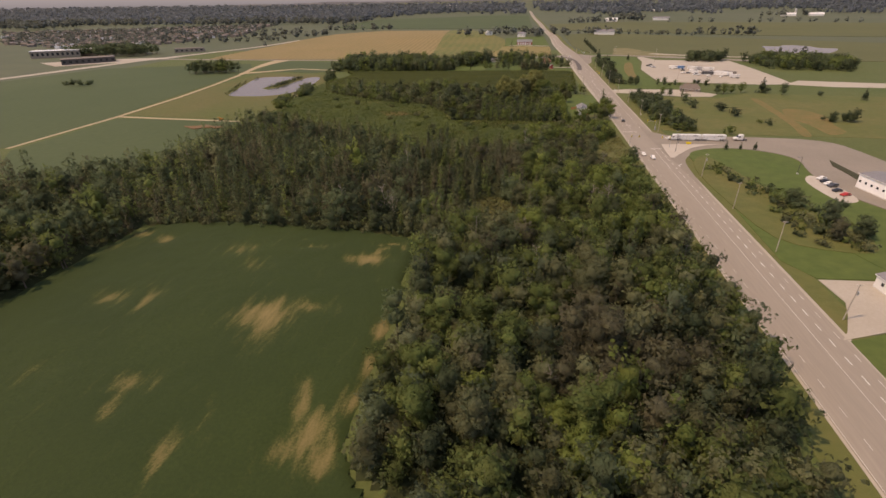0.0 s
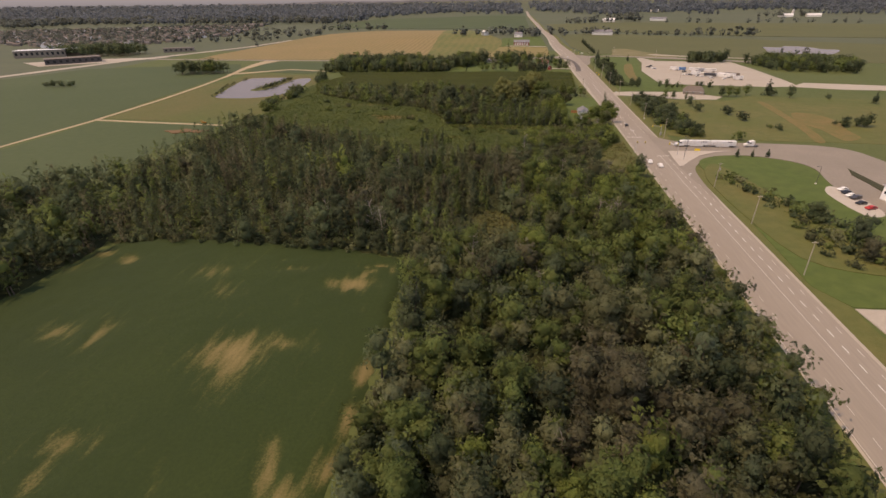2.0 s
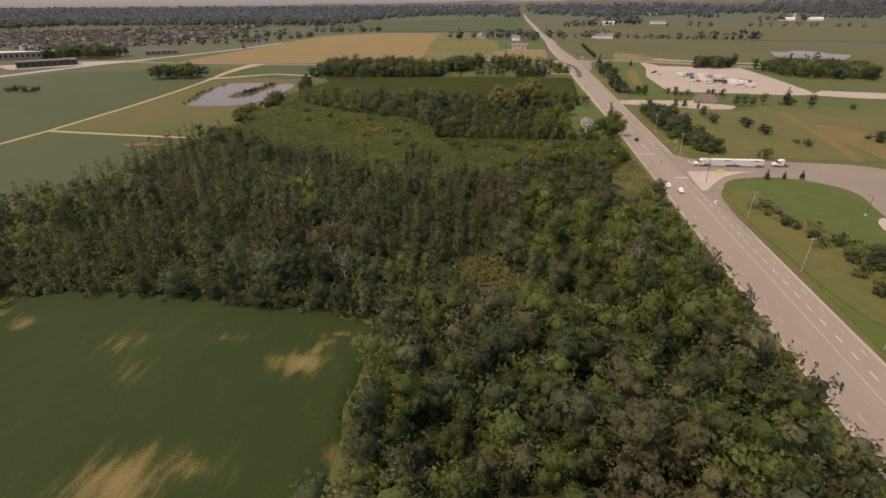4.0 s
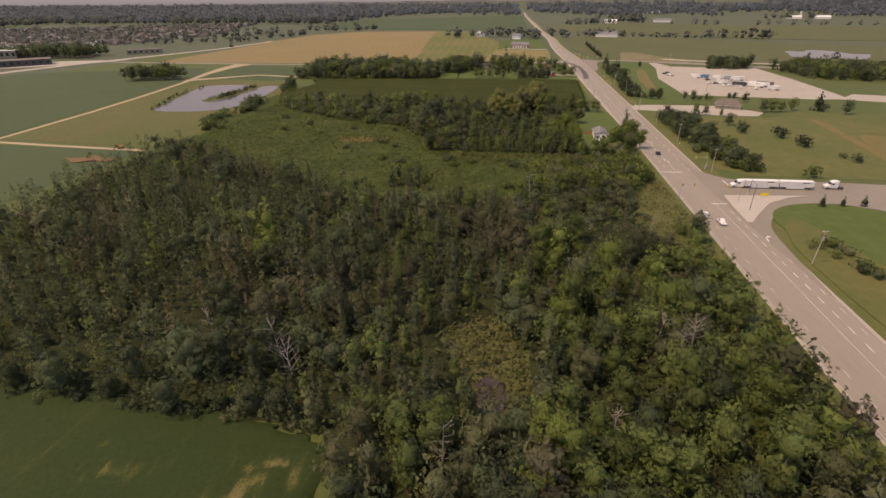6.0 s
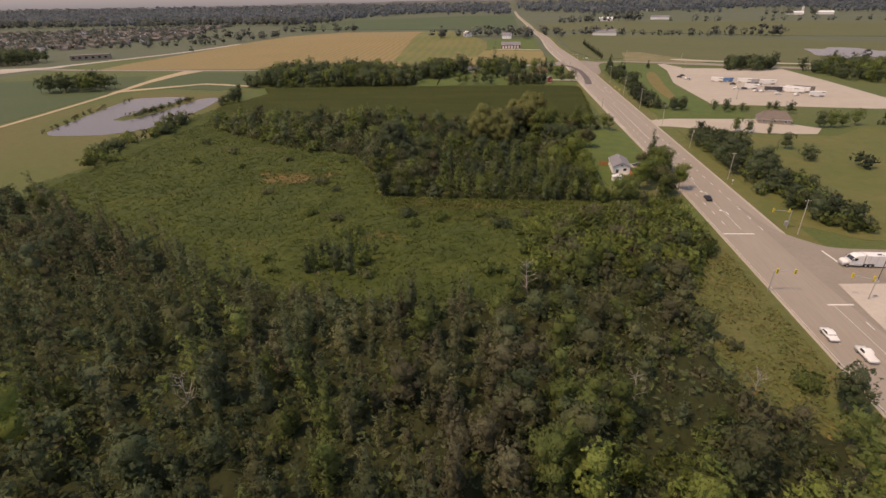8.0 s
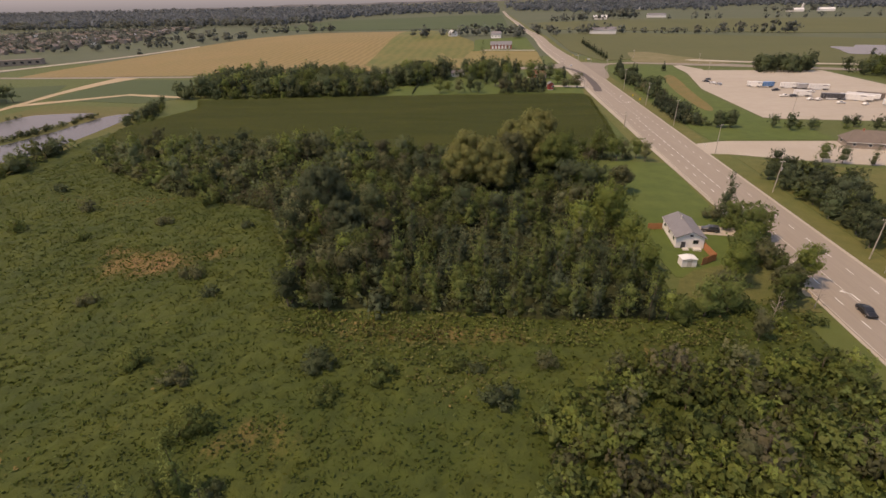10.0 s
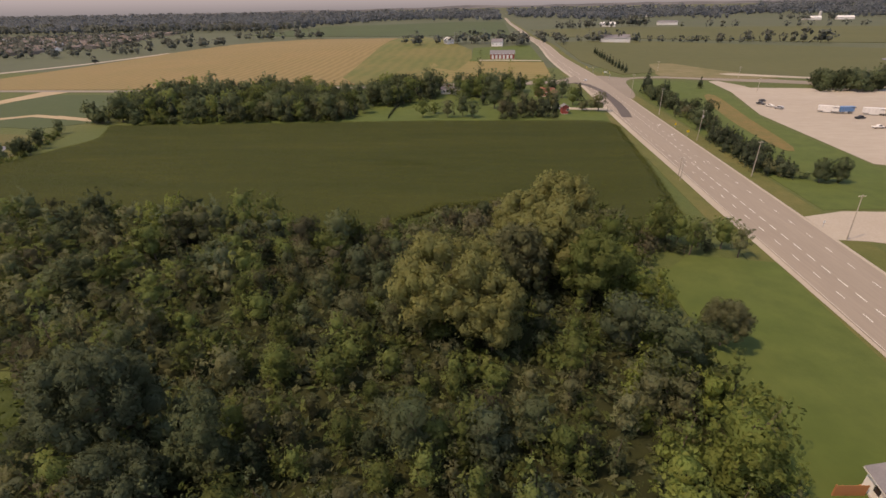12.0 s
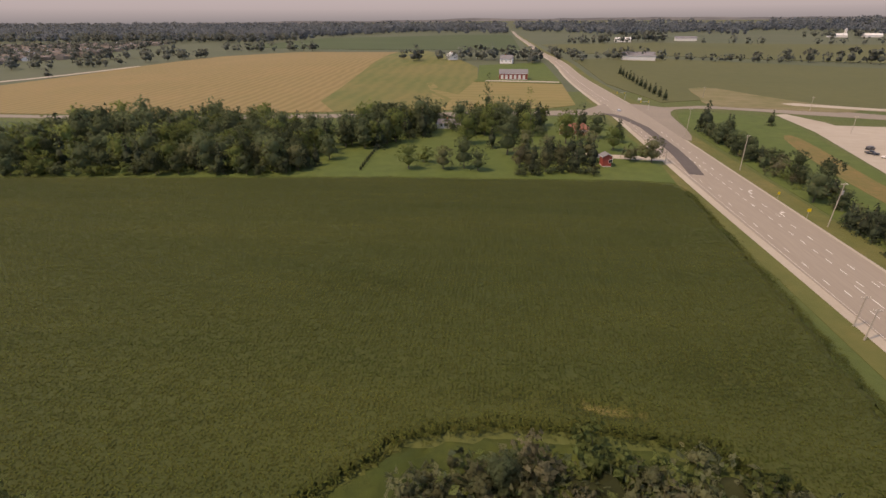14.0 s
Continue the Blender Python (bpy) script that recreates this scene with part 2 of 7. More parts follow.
# glowing gradient that stands in for hazy air at the horizon, far behind everything
M_HAZE = bpy.data.materials.new("horizon_haze_glow")
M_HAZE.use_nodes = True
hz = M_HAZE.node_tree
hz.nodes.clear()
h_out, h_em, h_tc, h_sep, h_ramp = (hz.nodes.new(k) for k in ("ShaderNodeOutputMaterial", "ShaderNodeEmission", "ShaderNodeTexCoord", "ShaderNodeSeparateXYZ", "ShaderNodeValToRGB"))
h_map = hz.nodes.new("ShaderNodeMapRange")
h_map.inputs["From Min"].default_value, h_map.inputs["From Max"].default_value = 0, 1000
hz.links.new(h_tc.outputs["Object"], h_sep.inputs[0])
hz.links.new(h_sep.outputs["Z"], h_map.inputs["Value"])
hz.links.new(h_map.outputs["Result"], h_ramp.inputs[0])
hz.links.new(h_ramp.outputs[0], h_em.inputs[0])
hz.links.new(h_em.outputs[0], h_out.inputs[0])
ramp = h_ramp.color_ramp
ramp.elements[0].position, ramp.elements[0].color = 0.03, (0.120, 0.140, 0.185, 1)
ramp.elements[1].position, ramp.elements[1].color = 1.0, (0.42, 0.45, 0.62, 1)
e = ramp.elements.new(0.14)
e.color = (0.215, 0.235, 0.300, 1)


# far rim of the land, miles of haze painted as dim blue-grey glow
M_HILLS = bpy.data.materials.new("haze_glow_hills")
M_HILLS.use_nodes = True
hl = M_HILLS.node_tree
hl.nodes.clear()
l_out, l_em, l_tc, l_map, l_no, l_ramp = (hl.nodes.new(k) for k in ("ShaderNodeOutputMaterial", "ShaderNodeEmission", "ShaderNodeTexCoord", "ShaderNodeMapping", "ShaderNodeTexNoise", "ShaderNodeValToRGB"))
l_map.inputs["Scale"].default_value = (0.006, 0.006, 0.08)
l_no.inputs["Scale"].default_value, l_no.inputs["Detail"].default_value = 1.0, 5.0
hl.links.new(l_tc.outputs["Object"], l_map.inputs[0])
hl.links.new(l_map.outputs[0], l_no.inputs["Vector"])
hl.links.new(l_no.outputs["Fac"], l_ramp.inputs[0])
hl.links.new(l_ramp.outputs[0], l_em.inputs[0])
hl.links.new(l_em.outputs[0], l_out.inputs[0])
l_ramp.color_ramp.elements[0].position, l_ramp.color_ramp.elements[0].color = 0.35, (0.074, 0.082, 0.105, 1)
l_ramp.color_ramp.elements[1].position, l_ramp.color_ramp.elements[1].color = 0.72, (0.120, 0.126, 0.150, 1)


# ---- the lie of the land ----
def ease(a, b, v):
    v = min(1.0, max(0.0, (v - a) / (b - a)))
    return v * v * (3 - 2 * v)


def land(x, y):
    """Height of the ground: flat by the camera, a low hill under the grain field, a slow rise to the horizon, less in the west."""
    r = math.hypot(x + 67, y - 206)
    rim = 10 + 26 * ease(-0.75, 0.05, math.atan2(x + 67, y - 206))
    return (9.0 * math.exp(-((x + 159) / 290) ** 2 - ((y - 920) / 173) ** 2)
            + 6.7 * ease(797, 1315, y) + rim * ease(2500, 4600, r))


def part(name, bm, material, parent=None, label="", smooth=False):
    """Link a bmesh as one mesh object, under parent if one is given."""
    me = bpy.data.meshes.new(name)
    bm.to_mesh(me)
    bm.free()
    for mm in material if isinstance(material, (list, tuple)) else [material]:
        me.materials.append(mm)
    if smooth:
        me.polygons.foreach_set("use_smooth", [True] * len(me.polygons))
    ob = new(name, me)
    if parent:
        ob.parent = parent
    return tagged(ob, label)


def quads(name, v, f, material, fm=None, parent=None, normals=None):
    """One mesh from arrays of points and four-cornered faces; normals: one for each point, for soft foliage."""
    me = bpy.data.meshes.new(name)
    v, f = np.asarray(v, np.float32), np.asarray(f, np.int32)
    me.vertices.add(len(v))
    me.vertices.foreach_set("co", v.ravel())
    me.loops.add(f.size)
    me.loops.foreach_set("vertex_index", f.ravel())
    me.polygons.add(len(f))
    me.polygons.foreach_set("loop_start", np.arange(0, f.size, 4, dtype=np.int32))
    if fm is not None:
        me.polygons.foreach_set("material_index", np.asarray(fm, np.int32))
    for mm in material if isinstance(material, (list, tuple)) else [material]:
        me.materials.append(mm)
    me.polygons.foreach_set("use_smooth", np.full(len(f), normals is not None))
    me.update(calc_edges=True)
    if normals is None:
        me.validate()
    else:
        me.normals_split_custom_set_from_vertices(np.asarray(normals, np.float32))
    ob = new(name, me)
    if parent:
        ob.parent = parent
    return ob


def inside(pts, x, y):
    """Which of the points x, y (arrays) lie in the polygon."""
    x, y = np.asarray(x, float), np.asarray(y, float)
    hit = np.zeros(x.shape, bool)
    for (ax, ay), (bx, by) in zip(pts, pts[1:] + pts[:1]):
        if ay != by:
            hit ^= ((ay > y) != (by > y)) & (x < (bx - ax) * (y - ay) / (by - ay) + ax)
    return hit


def rounded(pts, n=6):
    """A closed smooth curve through the points."""
    out, k = [], len(pts)
    for i in range(k):
        p0, p1, p2, p3 = (Vector(pts[(i + j) % k]) for j in (-1, 0, 1, 2))
        for s in range(n):
            t = s / n
            out.append(tuple(0.5 * (2 * p1 + (p2 - p0) * t + (2 * p0 - 5 * p1 + 4 * p2 - p3) * t * t + (3 * p1 - p0 - 3 * p2 + p3) * t ** 3)))
    return out


def patch(name, pts, material, lift, label, category="ground", cut=40, kind="structure"):
    """A sheet of ground cover that follows the land, lift metres above it, with a skirt."""
    bm = bmesh.new()
    vs = [bm.verts.new((x, y, 0)) for x, y in pts]
    bm.faces.new(vs)
    bmesh.ops.triangulate(bm, faces=bm.faces[:])
    xs, ys = [p[0] for p in pts], [p[1] for p in pts]
    if max(ys) > 610 and cut:
        for k in range(int(min(xs) // cut) + 1, int(max(xs) // cut) + 1):
            bmesh.ops.bisect_plane(bm, geom=bm.verts[:] + bm.edges[:] + bm.faces[:], plane_co=(k * cut, 0, 0), plane_no=(1, 0, 0))
        for k in range(int(min(ys) // cut) + 1, int(max(ys) // cut) + 1):
            bmesh.ops.bisect_plane(bm, geom=bm.verts[:] + bm.edges[:] + bm.faces[:], plane_co=(0, k * cut, 0), plane_no=(0, 1, 0))
    for v in bm.verts:
        v.co.z = land(v.co.x, v.co.y) + lift
    bmesh.ops.recalc_face_normals(bm, faces=bm.faces[:])
    if sum(f.normal.z for f in bm.faces) < 0:
        bmesh.ops.reverse_faces(bm, faces=bm.faces[:])
    rim = [e for e in bm.edges if e.is_boundary]
    made = bmesh.ops.extrude_edge_only(bm, edges=rim)["geom"]
    for v in (g for g in made if isinstance(g, bmesh.types.BMVert)):
        v.co.z -= lift + 0.05
    ob = part(name, bm, material)
    return tagged(ob, label, category, "", kind)


def crop(name, pts, material, height, step, label, category, bare=None, rough=0.12, holes=()):
    """A standing crop or rough sward: a grid of points over the outline, uneven on top, down to the ground at its edge."""
    xs, ys = np.array([p[0] for p in pts]), np.array([p[1] for p in pts])
    gx, gy = np.arange(xs.min(), xs.max() + step, step), np.arange(ys.min(), ys.max() + step, step)
    X, Y = np.meshgrid(gx, gy)
    rng = np.random.default_rng(len(name))
    keep = inside(pts, X, Y)
    for h in holes:
        keep &= ~inside(h, X, Y)
    cell = keep[:-1, :-1] & keep[1:, :-1] & keep[:-1, 1:] & keep[1:, 1:]
    deep = keep.copy()
    for a, b in ((1, 0), (-1, 0), (0, 1), (0, -1)):
        deep &= np.roll(keep, (a, b), (0, 1))
    b = np.zeros(X.shape)
    for cx, cy, rx, ry, turn, amount in bare or ():
        c, s = math.cos(radians(turn)), math.sin(radians(turn))
        u, w = ((X - cx) * c + (Y - cy) * s) / rx, (-(X - cx) * s + (Y - cy) * c) / ry
        b = np.maximum(b, amount * np.exp(-(u * u + w * w)))
    hgt = height * (1 - 0.75 * np.clip(b * 1.3, 0, 1)) + rng.normal(0, rough, X.shape) * (1 - np.clip(b, 0, 1))
    Z = np.where(deep, hgt, 0.03)
    idx = np.arange(X.size).reshape(X.shape)
    f = np.stack([idx[:-1, :-1][cell], idx[:-1, 1:][cell], idx[1:, 1:][cell], idx[1:, :-1][cell]], 1)
    used, inv = np.unique(f, return_inverse=True)
    v = np.stack([X.ravel() + rng.normal(0, step * 0.12, X.size), Y.ravel() + rng.normal(0, step * 0.12, X.size), Z.ravel()], 1)[used]
    ob = quads(name, v, inv.reshape(f.shape), material)
    if bare is not None:
        a = ob.data.attributes.new("bare", "FLOAT", "POINT")
        a.data.foreach_set("value", b.ravel()[used].astype(np.float32))
    ob.data.polygons.foreach_set("use_smooth", [True] * len(ob.data.polygons))
    return tagged(ob, label, category, "", "stuff")


# one sheet of ground out to the horizon
def ground_sheet():
    gx = np.array([-4700, -4200, -3700, -3200, -2800, -2400, -2000, -1700] + list(range(-1440, 1441, 40)) + [1700, 2000, 2400, 2800, 3200, 3700, 4200, 4700], float)
    gy = np.array([-1500, -1000, -700] + list(range(-400, 2001, 40)) + list(range(2120, 4900, 120)) + [5050], float)
    X, Y = np.meshgrid(gx, gy)
    Z = np.array([[land(x, y) for x in gx] for y in gy])
    idx = np.arange(X.size).reshape(X.shape)
    f = np.stack([idx[:-1, :-1], idx[:-1, 1:], idx[1:, 1:], idx[1:, :-1]], -1).reshape(-1, 4)
    cy = (Y[:-1, :-1] + Y[1:, 1:]).ravel() / 2
    cx = (X[:-1, :-1] + X[1:, 1:]).ravel() / 2
    fm = ((cy > 720) | (abs(cx) > 520)).astype(int)
    ob = quads("ground", np.stack([X.ravel(), Y.ravel(), Z.ravel()], 1), f, [M_GROUND, M_FARLAND], fm)
    tagged(ob, "green farmland of rough grass and fields to the horizon", "ground", "", "structure")


ground_sheet()


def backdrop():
    """A self-lit ring beyond the land, coloured as pale haze."""
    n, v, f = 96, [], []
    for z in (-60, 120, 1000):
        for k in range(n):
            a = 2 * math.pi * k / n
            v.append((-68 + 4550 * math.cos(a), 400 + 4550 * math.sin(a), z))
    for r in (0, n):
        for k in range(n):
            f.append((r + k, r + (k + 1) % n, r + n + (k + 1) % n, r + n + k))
    tagged(quads("backdrop", v, f, M_HAZE), "glowing pale grey ring painted as hazy sky above the horizon", "sky", "", "structure")


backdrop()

WOOD = [(-96.1, 125.8), (-97.4, 105.8), (-94.7, 89.2), (-94, 69.9), (-95.4, 55.3), (-94, 46.2), (-87.1, 39.4), (-74.7, 32.4), (-41.5, 20.7), (-17.4, 41.5), (-11, 76), (-13.2, 103.8), (-13.2, 131.2), (-14.4, 160.3), (-16.7, 200.4), (-26, 211), (-28, 222), (-25, 234), (-23, 248), (-40, 252), (-56, 246), (-66, 234), (-80, 231), (-95, 231), (-113, 232), (-124, 235), (-142, 242), (-170, 256), (-197, 269), (-222, 283), (-232, 269.6), (-230, 228.1), (-229, 190), (-236, 172), (-250.1, 161), (-279.3, 157.6), (-324.9, 155.6), (-324.9, 27.6), (-228.1, 27.6), (-193.5, 72.6), (-190.8, 100.8), (-188.8, 124.4), (-170.7, 130), (-121, 130.7)]
THICKET = [(-105.8, 292.4), (-82.4, 292.4), (-64.3, 291.7), (-48.3, 291.7), (-37.8, 293.1), (-35.1, 304.2), (-34.2, 324.9), (-33.8, 345.6), (-35.8, 376.7), (-31.1, 392.6), (-41.5, 409.2), (-70.6, 407.8), (-81.7, 397.4), (-99.6, 391.2), (-141, 394), (-186, 397.4), (-222.5, 394), (-214.9, 381.5), (-162.4, 348.3), (-128.5, 338.8), (-112.6, 312.4)]
SOY = [(-93, 126), (-92.5, 105.8), (-91.5, 89.2), (-91.3, 69.9), (-92, 55.3), (-91.5, 46.2), (-86, 39.4), (-76, 31.8), (-76, -82.9), (-276.5, -82.9), (-276.5, 13.8), (-228.1, 34.6), (-194.2, 72.6), (-191.4, 100.8), (-187, 126), (-170.7, 132), (-121, 133)]
CORN = [(-241.9, 501), (-228.1, 476.9), (-238.5, 428.5), (-226, 398), (-145, 394.6), (-96, 391.6), (-79.4, 409.2), (-69.2, 411.9), (-55.3, 412.6), (-42.8, 410.6), (-33, 399), (-26, 399), (-20.3, 405), (-18.8, 421), (-16.5, 449.4), (-15.5, 473.4), (-13.8, 508), (-16, 515), (-28.3, 517), (-103, 514.2), (-178.4, 506.6)]
MEADOW = [(-64, 228), (-56, 238), (-40, 244), (-22, 242), (-13, 262), (-12, 285), (-15.1, 301.2), (-35.8, 293.1), (-105.8, 292.4), (-112.6, 312.4), (-128.5, 338.8), (-162.4, 348.3), (-214.9, 381.5), (-224.6, 397.4), (-238.5, 428.5), (-243.3, 414.7), (-233.8, 366.2), (-238.5, 345.6), (-225.3, 320.7), (-235.7, 292.4), (-231.7, 286.8), (-222, 282), (-197, 268), (-170, 254), (-140, 239), (-116, 229), (-106, 227), (-92, 225), (-80, 225)]

SOYBARE = [(-123, 80.5, 8.3, 7.8, 8, 0.9), (-114.1, 85, 8.4, 3.1, 8, 0.6), (-120.8, 71.9, 4.5, 5.7, 8, 0.5), (-106.5, 111.1, 6.3, 3.6, 8, 1), (-102.1, 53.1, 2.3, 6.1, 8, 0.75), (-93.7, 42.4, 2.3, 4.1, 8, 0.95), (-101.7, 44.8, 2.9, 6.6, 8, 0.6), (-138.1, 55.2, 4.4, 4.2, 8, 0.6), (-137.4, 48.9, 2.7, 4.3, 8, 0.45), (-121.3, 40.4, 2.4, 6.9, 8, 0.55), (-165.9, 82.6, 4.4, 4.5, 8, 0.55), (-156.3, 83.8, 2.7, 6.3, 8, 0.5)]
SOYBARE += [(-98, 47, 4.2, 7, 8, 0.8), (-104, 58, 2, 4, 8, 0.5), (-146.4, 112.8, 7.9, 5, 8, 0.45), (-137.2, 103.9, 4.9, 6.6, 8, 0.4), (-174.2, 115.8, 3.3, 3.8, 8, 0.8), (-185, 118.7, 4.2, 4, 8, 0.8), (-188.1, 110.6, 3.6, 4.8, 8, 0.5), (-93.4, 78.7, 1.5, 4.8, 2, 1), (-93.2, 66.9, 1.6, 4.6, 0, 1), (-93.6, 56, 1.6, 4.4, 0, 1), (-92.6, 90, 1.3, 3, 0, 0.7), (-159, 57.5, 4.2, 5, 8, 0.35), (-124.4, 116.9, 7, 2.4, 8, 0.35), (-119.4, 48.8, 2.1, 7.9, 8, 0.3), (-100.4, 121.3, 2.2, 1.2, -20, 1.0), (-103.8, 118.8, 2.6, 0.8, -25, 0.8), (-97.4, 118.6, 0.9, 2.4, 8, 0.8), (-104.3, 115.7, 2.0, 1.4, 20, 0.9), (-124.5, 117, 3.0, 0.9, 10, 0.8), (-128, 120.6, 2.4, 0.6, -8, 0.7)]
crop("soybean_field", SOY, M_SOY, 0.75, 1.5, "dark green soybean field with dry tan bare patches", "crop field", SOYBARE, 0.07)
MEADOWBARE = [(-143.1, 307.6, 11, 6.9, 10, 0.95), (-131.2, 312.4, 5.6, 4.2, 0, 0.7), (-153.3, 312.4, 4.9, 3.5, 0, 0.7), (-76, 286.2, 19.4, 3.5, 0, 0.62), (-41.5, 279.9, 8.3, 5.6, 0, 0.5), (-172.8, 290.3, 9.7, 3.5, 0, 0.35), (-96.8, 262.6, 11, 4.2, 0, 0.4), (-117.5, 276.5, 6.9, 4.2, 0, 0.3)]
crop("meadow", MEADOW, M_MEADOW, 0.5, 1.0, "lush green meadow with a reddish bare soil spot", "meadow", MEADOWBARE, 0.22)
crop("corn_field", CORN, M_CORN, 1.29, 1.0, "tall dark green corn crop in dense rows", "crop field", [(-54.5, 416.3, 5, 1.2, -8, 0.9), (-64, 417.5, 6, 1.2, 0, 0.35), (-36, 425, 7, 5, 0, 0.22), (-95, 445, 9, 3, 0, 0.18)], 0.03)


# the highway
def road_cx(y):
    return -10.4 * ease(622, 829, y) - 6.9 * ease(829, 1037, y) - 9.6 * ease(1104, 1935, y)


def road_half(y):
    return 8.9 - 3.1 * ease(677, 864, y) - 2.1 * ease(864, 1104, y)


def strip(name, left, right, material, lift, label, y0, y1, step=20, category="road", parent=None):
    """A band along the highway between two offsets, each a number or a function of y."""
    v, f = [], []
    y = y0
    while True:
        a, b = (left(y) if callable(left) else left), (right(y) if callable(right) else right)
        for x in (a, b):
            v.append((road_cx(y) + x, y, land(road_cx(y), y) + lift))
        if y >= y1:
            break
        y = min(y + step, y1)
    n = len(v) // 2
    top = [(2 * i, 2 * i + 1, 2 * i + 3, 2 * i + 2) for i in range(n - 1)]
    low = [(p[0], p[1], p[2] - lift - 0.05) for p in v]
    v2 = v + low
    m = len(v)
    side = [(2 * i + 1, m + 2 * i + 1, m + 2 * i + 3, 2 * i + 3) for i in range(n - 1)] + [(2 * i + 2, m + 2 * i + 2, m + 2 * i, 2 * i) for i in range(n - 1)]
    ob = quads(name, v2, top + side, material, None, parent)
    if not parent:
        tagged(ob, label, category, "", "structure")
    return ob


strip("verge", lambda y: -road_half(y) - 5, lambda y: road_half(y) + 6.5, M_WEEDS, 0.06, "weedy green and tan grass verge along the highway", -300, 1900, 20, "verge")
strip("shoulder", lambda y: -road_half(y) + 0.9 - 1.5 * ease(340, 430, y) - 1.0 * ease(430, 510, y), lambda y: road_half(y) + 0.6, M_GRAVEL, 0.12, "pale gravel shoulder of the highway", -300, 2500, 20, "shoulder")
road = strip("road", lambda y: -road_half(y) + 1.5 - 0.8 * ease(420, 520, y), lambda y: road_half(y) - 0.3, M_ASPHALT, 0.18, "worn grey-beige asphalt highway with white lane lines", -300, 2500)


def lane_marking(x, y0, y1, dash=0.0, gap=0.0, width=0.16, material=M_LINE):
    v, f, y = [], [], y0
    while y < y1:
        e = y + dash if dash else min(y + 20, y1)
        k = len(v)
        for px, py in ((x - width / 2, y), (x + width / 2, y), (x + width / 2, e), (x - width / 2, e)):
            v.append((road_cx(py) + px, py, land(road_cx(py), py) + 0.21))
        f.append((k, k + 1, k + 2, k + 3))
        y = e + gap
    quads("lane_marking", v, f, material, None, road)


lane_marking(4.8, -60, 232, 2.6, 3.2, 0.17)
lane_marking(7.2, -60, 200, 2.4, 5.4, 0.15, M_LINEY)
lane_marking(-4.2, -60, 232, 2.4, 4.9, 0.12, M_LINEY)
lane_marking(-1.05, 335, 455, 3.0, 2.1, 0.2)
lane_marking(-4.1, 278, 455, 2.4, 4.8, 0.17)
lane_marking(4.6, 275, 455, 2.4, 4.8, 0.15)
lane_marking(-1.0, 275, 335, 0, 0, 0.15, M_LINEY)
lane_marking(0.4, 455, 600, 2.2, 2.7, 0.17)
lane_marking(3.3, 455, 600, 2.4, 4.9, 0.16)
lane_marking(-5.5, 455, 760, 2.4, 4.9, 0.16)
lane_marking(-7.2, -60, 600, 0, 0, 0.12, M_LINEY)
lane_marking(2.1, 60, 238, 0, 0, 0.14, M_LINEY)
lane_marking(-1.5, 680, 2000, 0, 0, 0.22, M_LINEY)


def painted(name, pts, material=M_LINE, z=0.215, parent=road):
    bm = bmesh.new()
    bm.faces.new([bm.verts.new((x, y, z)) for x, y in pts])
    return part(name, bm, material, parent)


def bar(x0, y0, x1, y1, w):
    d = Vector((x1 - x0, y1 - y0)).normalized() * w / 2
    return [(x0 + d.y, y0 - d.x), (x1 + d.y, y1 - d.x), (x1 - d.y, y1 + d.x), (x0 - d.y, y0 + d.x)]


painted("stop_line", bar(-6.8, 271.6, 1.2, 272.2, 0.5))
painted("stop_line", bar(0.9, 238.2, 6.1, 238.7, 0.5))
painted("stop_line", bar(13.2, 263.4, 13.8, 255.9, 0.45), z=0.235)


def turn_arrow(x, y, s=1):
    bm = bmesh.new()
    for pts in ([(-0.15, -2), (0.15, -2), (0.15, 0.4), (-0.15, 0.4)], [(-0.15, 0.4), (0.15, 0.4), (0.9 * s, 1.0), (0.9 * s, 1.35)], [(0.8 * s, 0.55), (1.7 * s, 1.25), (0.8 * s, 1.9)]):
        bm.faces.new([bm.verts.new((x + px, y + py, 0.215)) for px, py in pts])
    return part("turn_arrow", bm, M_LINE, road)


for ax, ay, s in ((-0.3, 287, -1), (-0.4, 303, -1), (-0.1, 318, -1), (4.6, 494, 1), (4.5, 512, 1), (4.4, 531, 1), (4.5, 551, 1), (4.5, 570, 1), (7.0, 212, 1)):
    turn_arrow(ax, ay, s)

# dark repaved lane north of the corn
patch("repaved_lane", [(-6.7, 529), (-2.2, 528.1), (-0.1, 545), (1, 565), (0.6, 606), (-4, 631.9), (-9, 640), (-14, 641.9), (-6.9, 625), (-3.3, 606), (-3.2, 580), (-4.4, 551.9)], M_NEWASPHALT, 0.222, "dark fresh asphalt repair on the highway", "road", 0)

# ---- side roads, yards and fields ----
def band(rows):
    """Outline of a winding strip from rows of x, y, width."""
    left, right = [], []
    for i, (x, y, w) in enumerate(rows):
        a, b = rows[max(i - 1, 0)], rows[min(i + 1, len(rows) - 1)]
        d = Vector((b[0] - a[0], b[1] - a[1])).normalized() * w / 2
        left.append((x - d.y, y + d.x))
        right.append((x + d.y, y - d.x))
    return left + right[::-1]


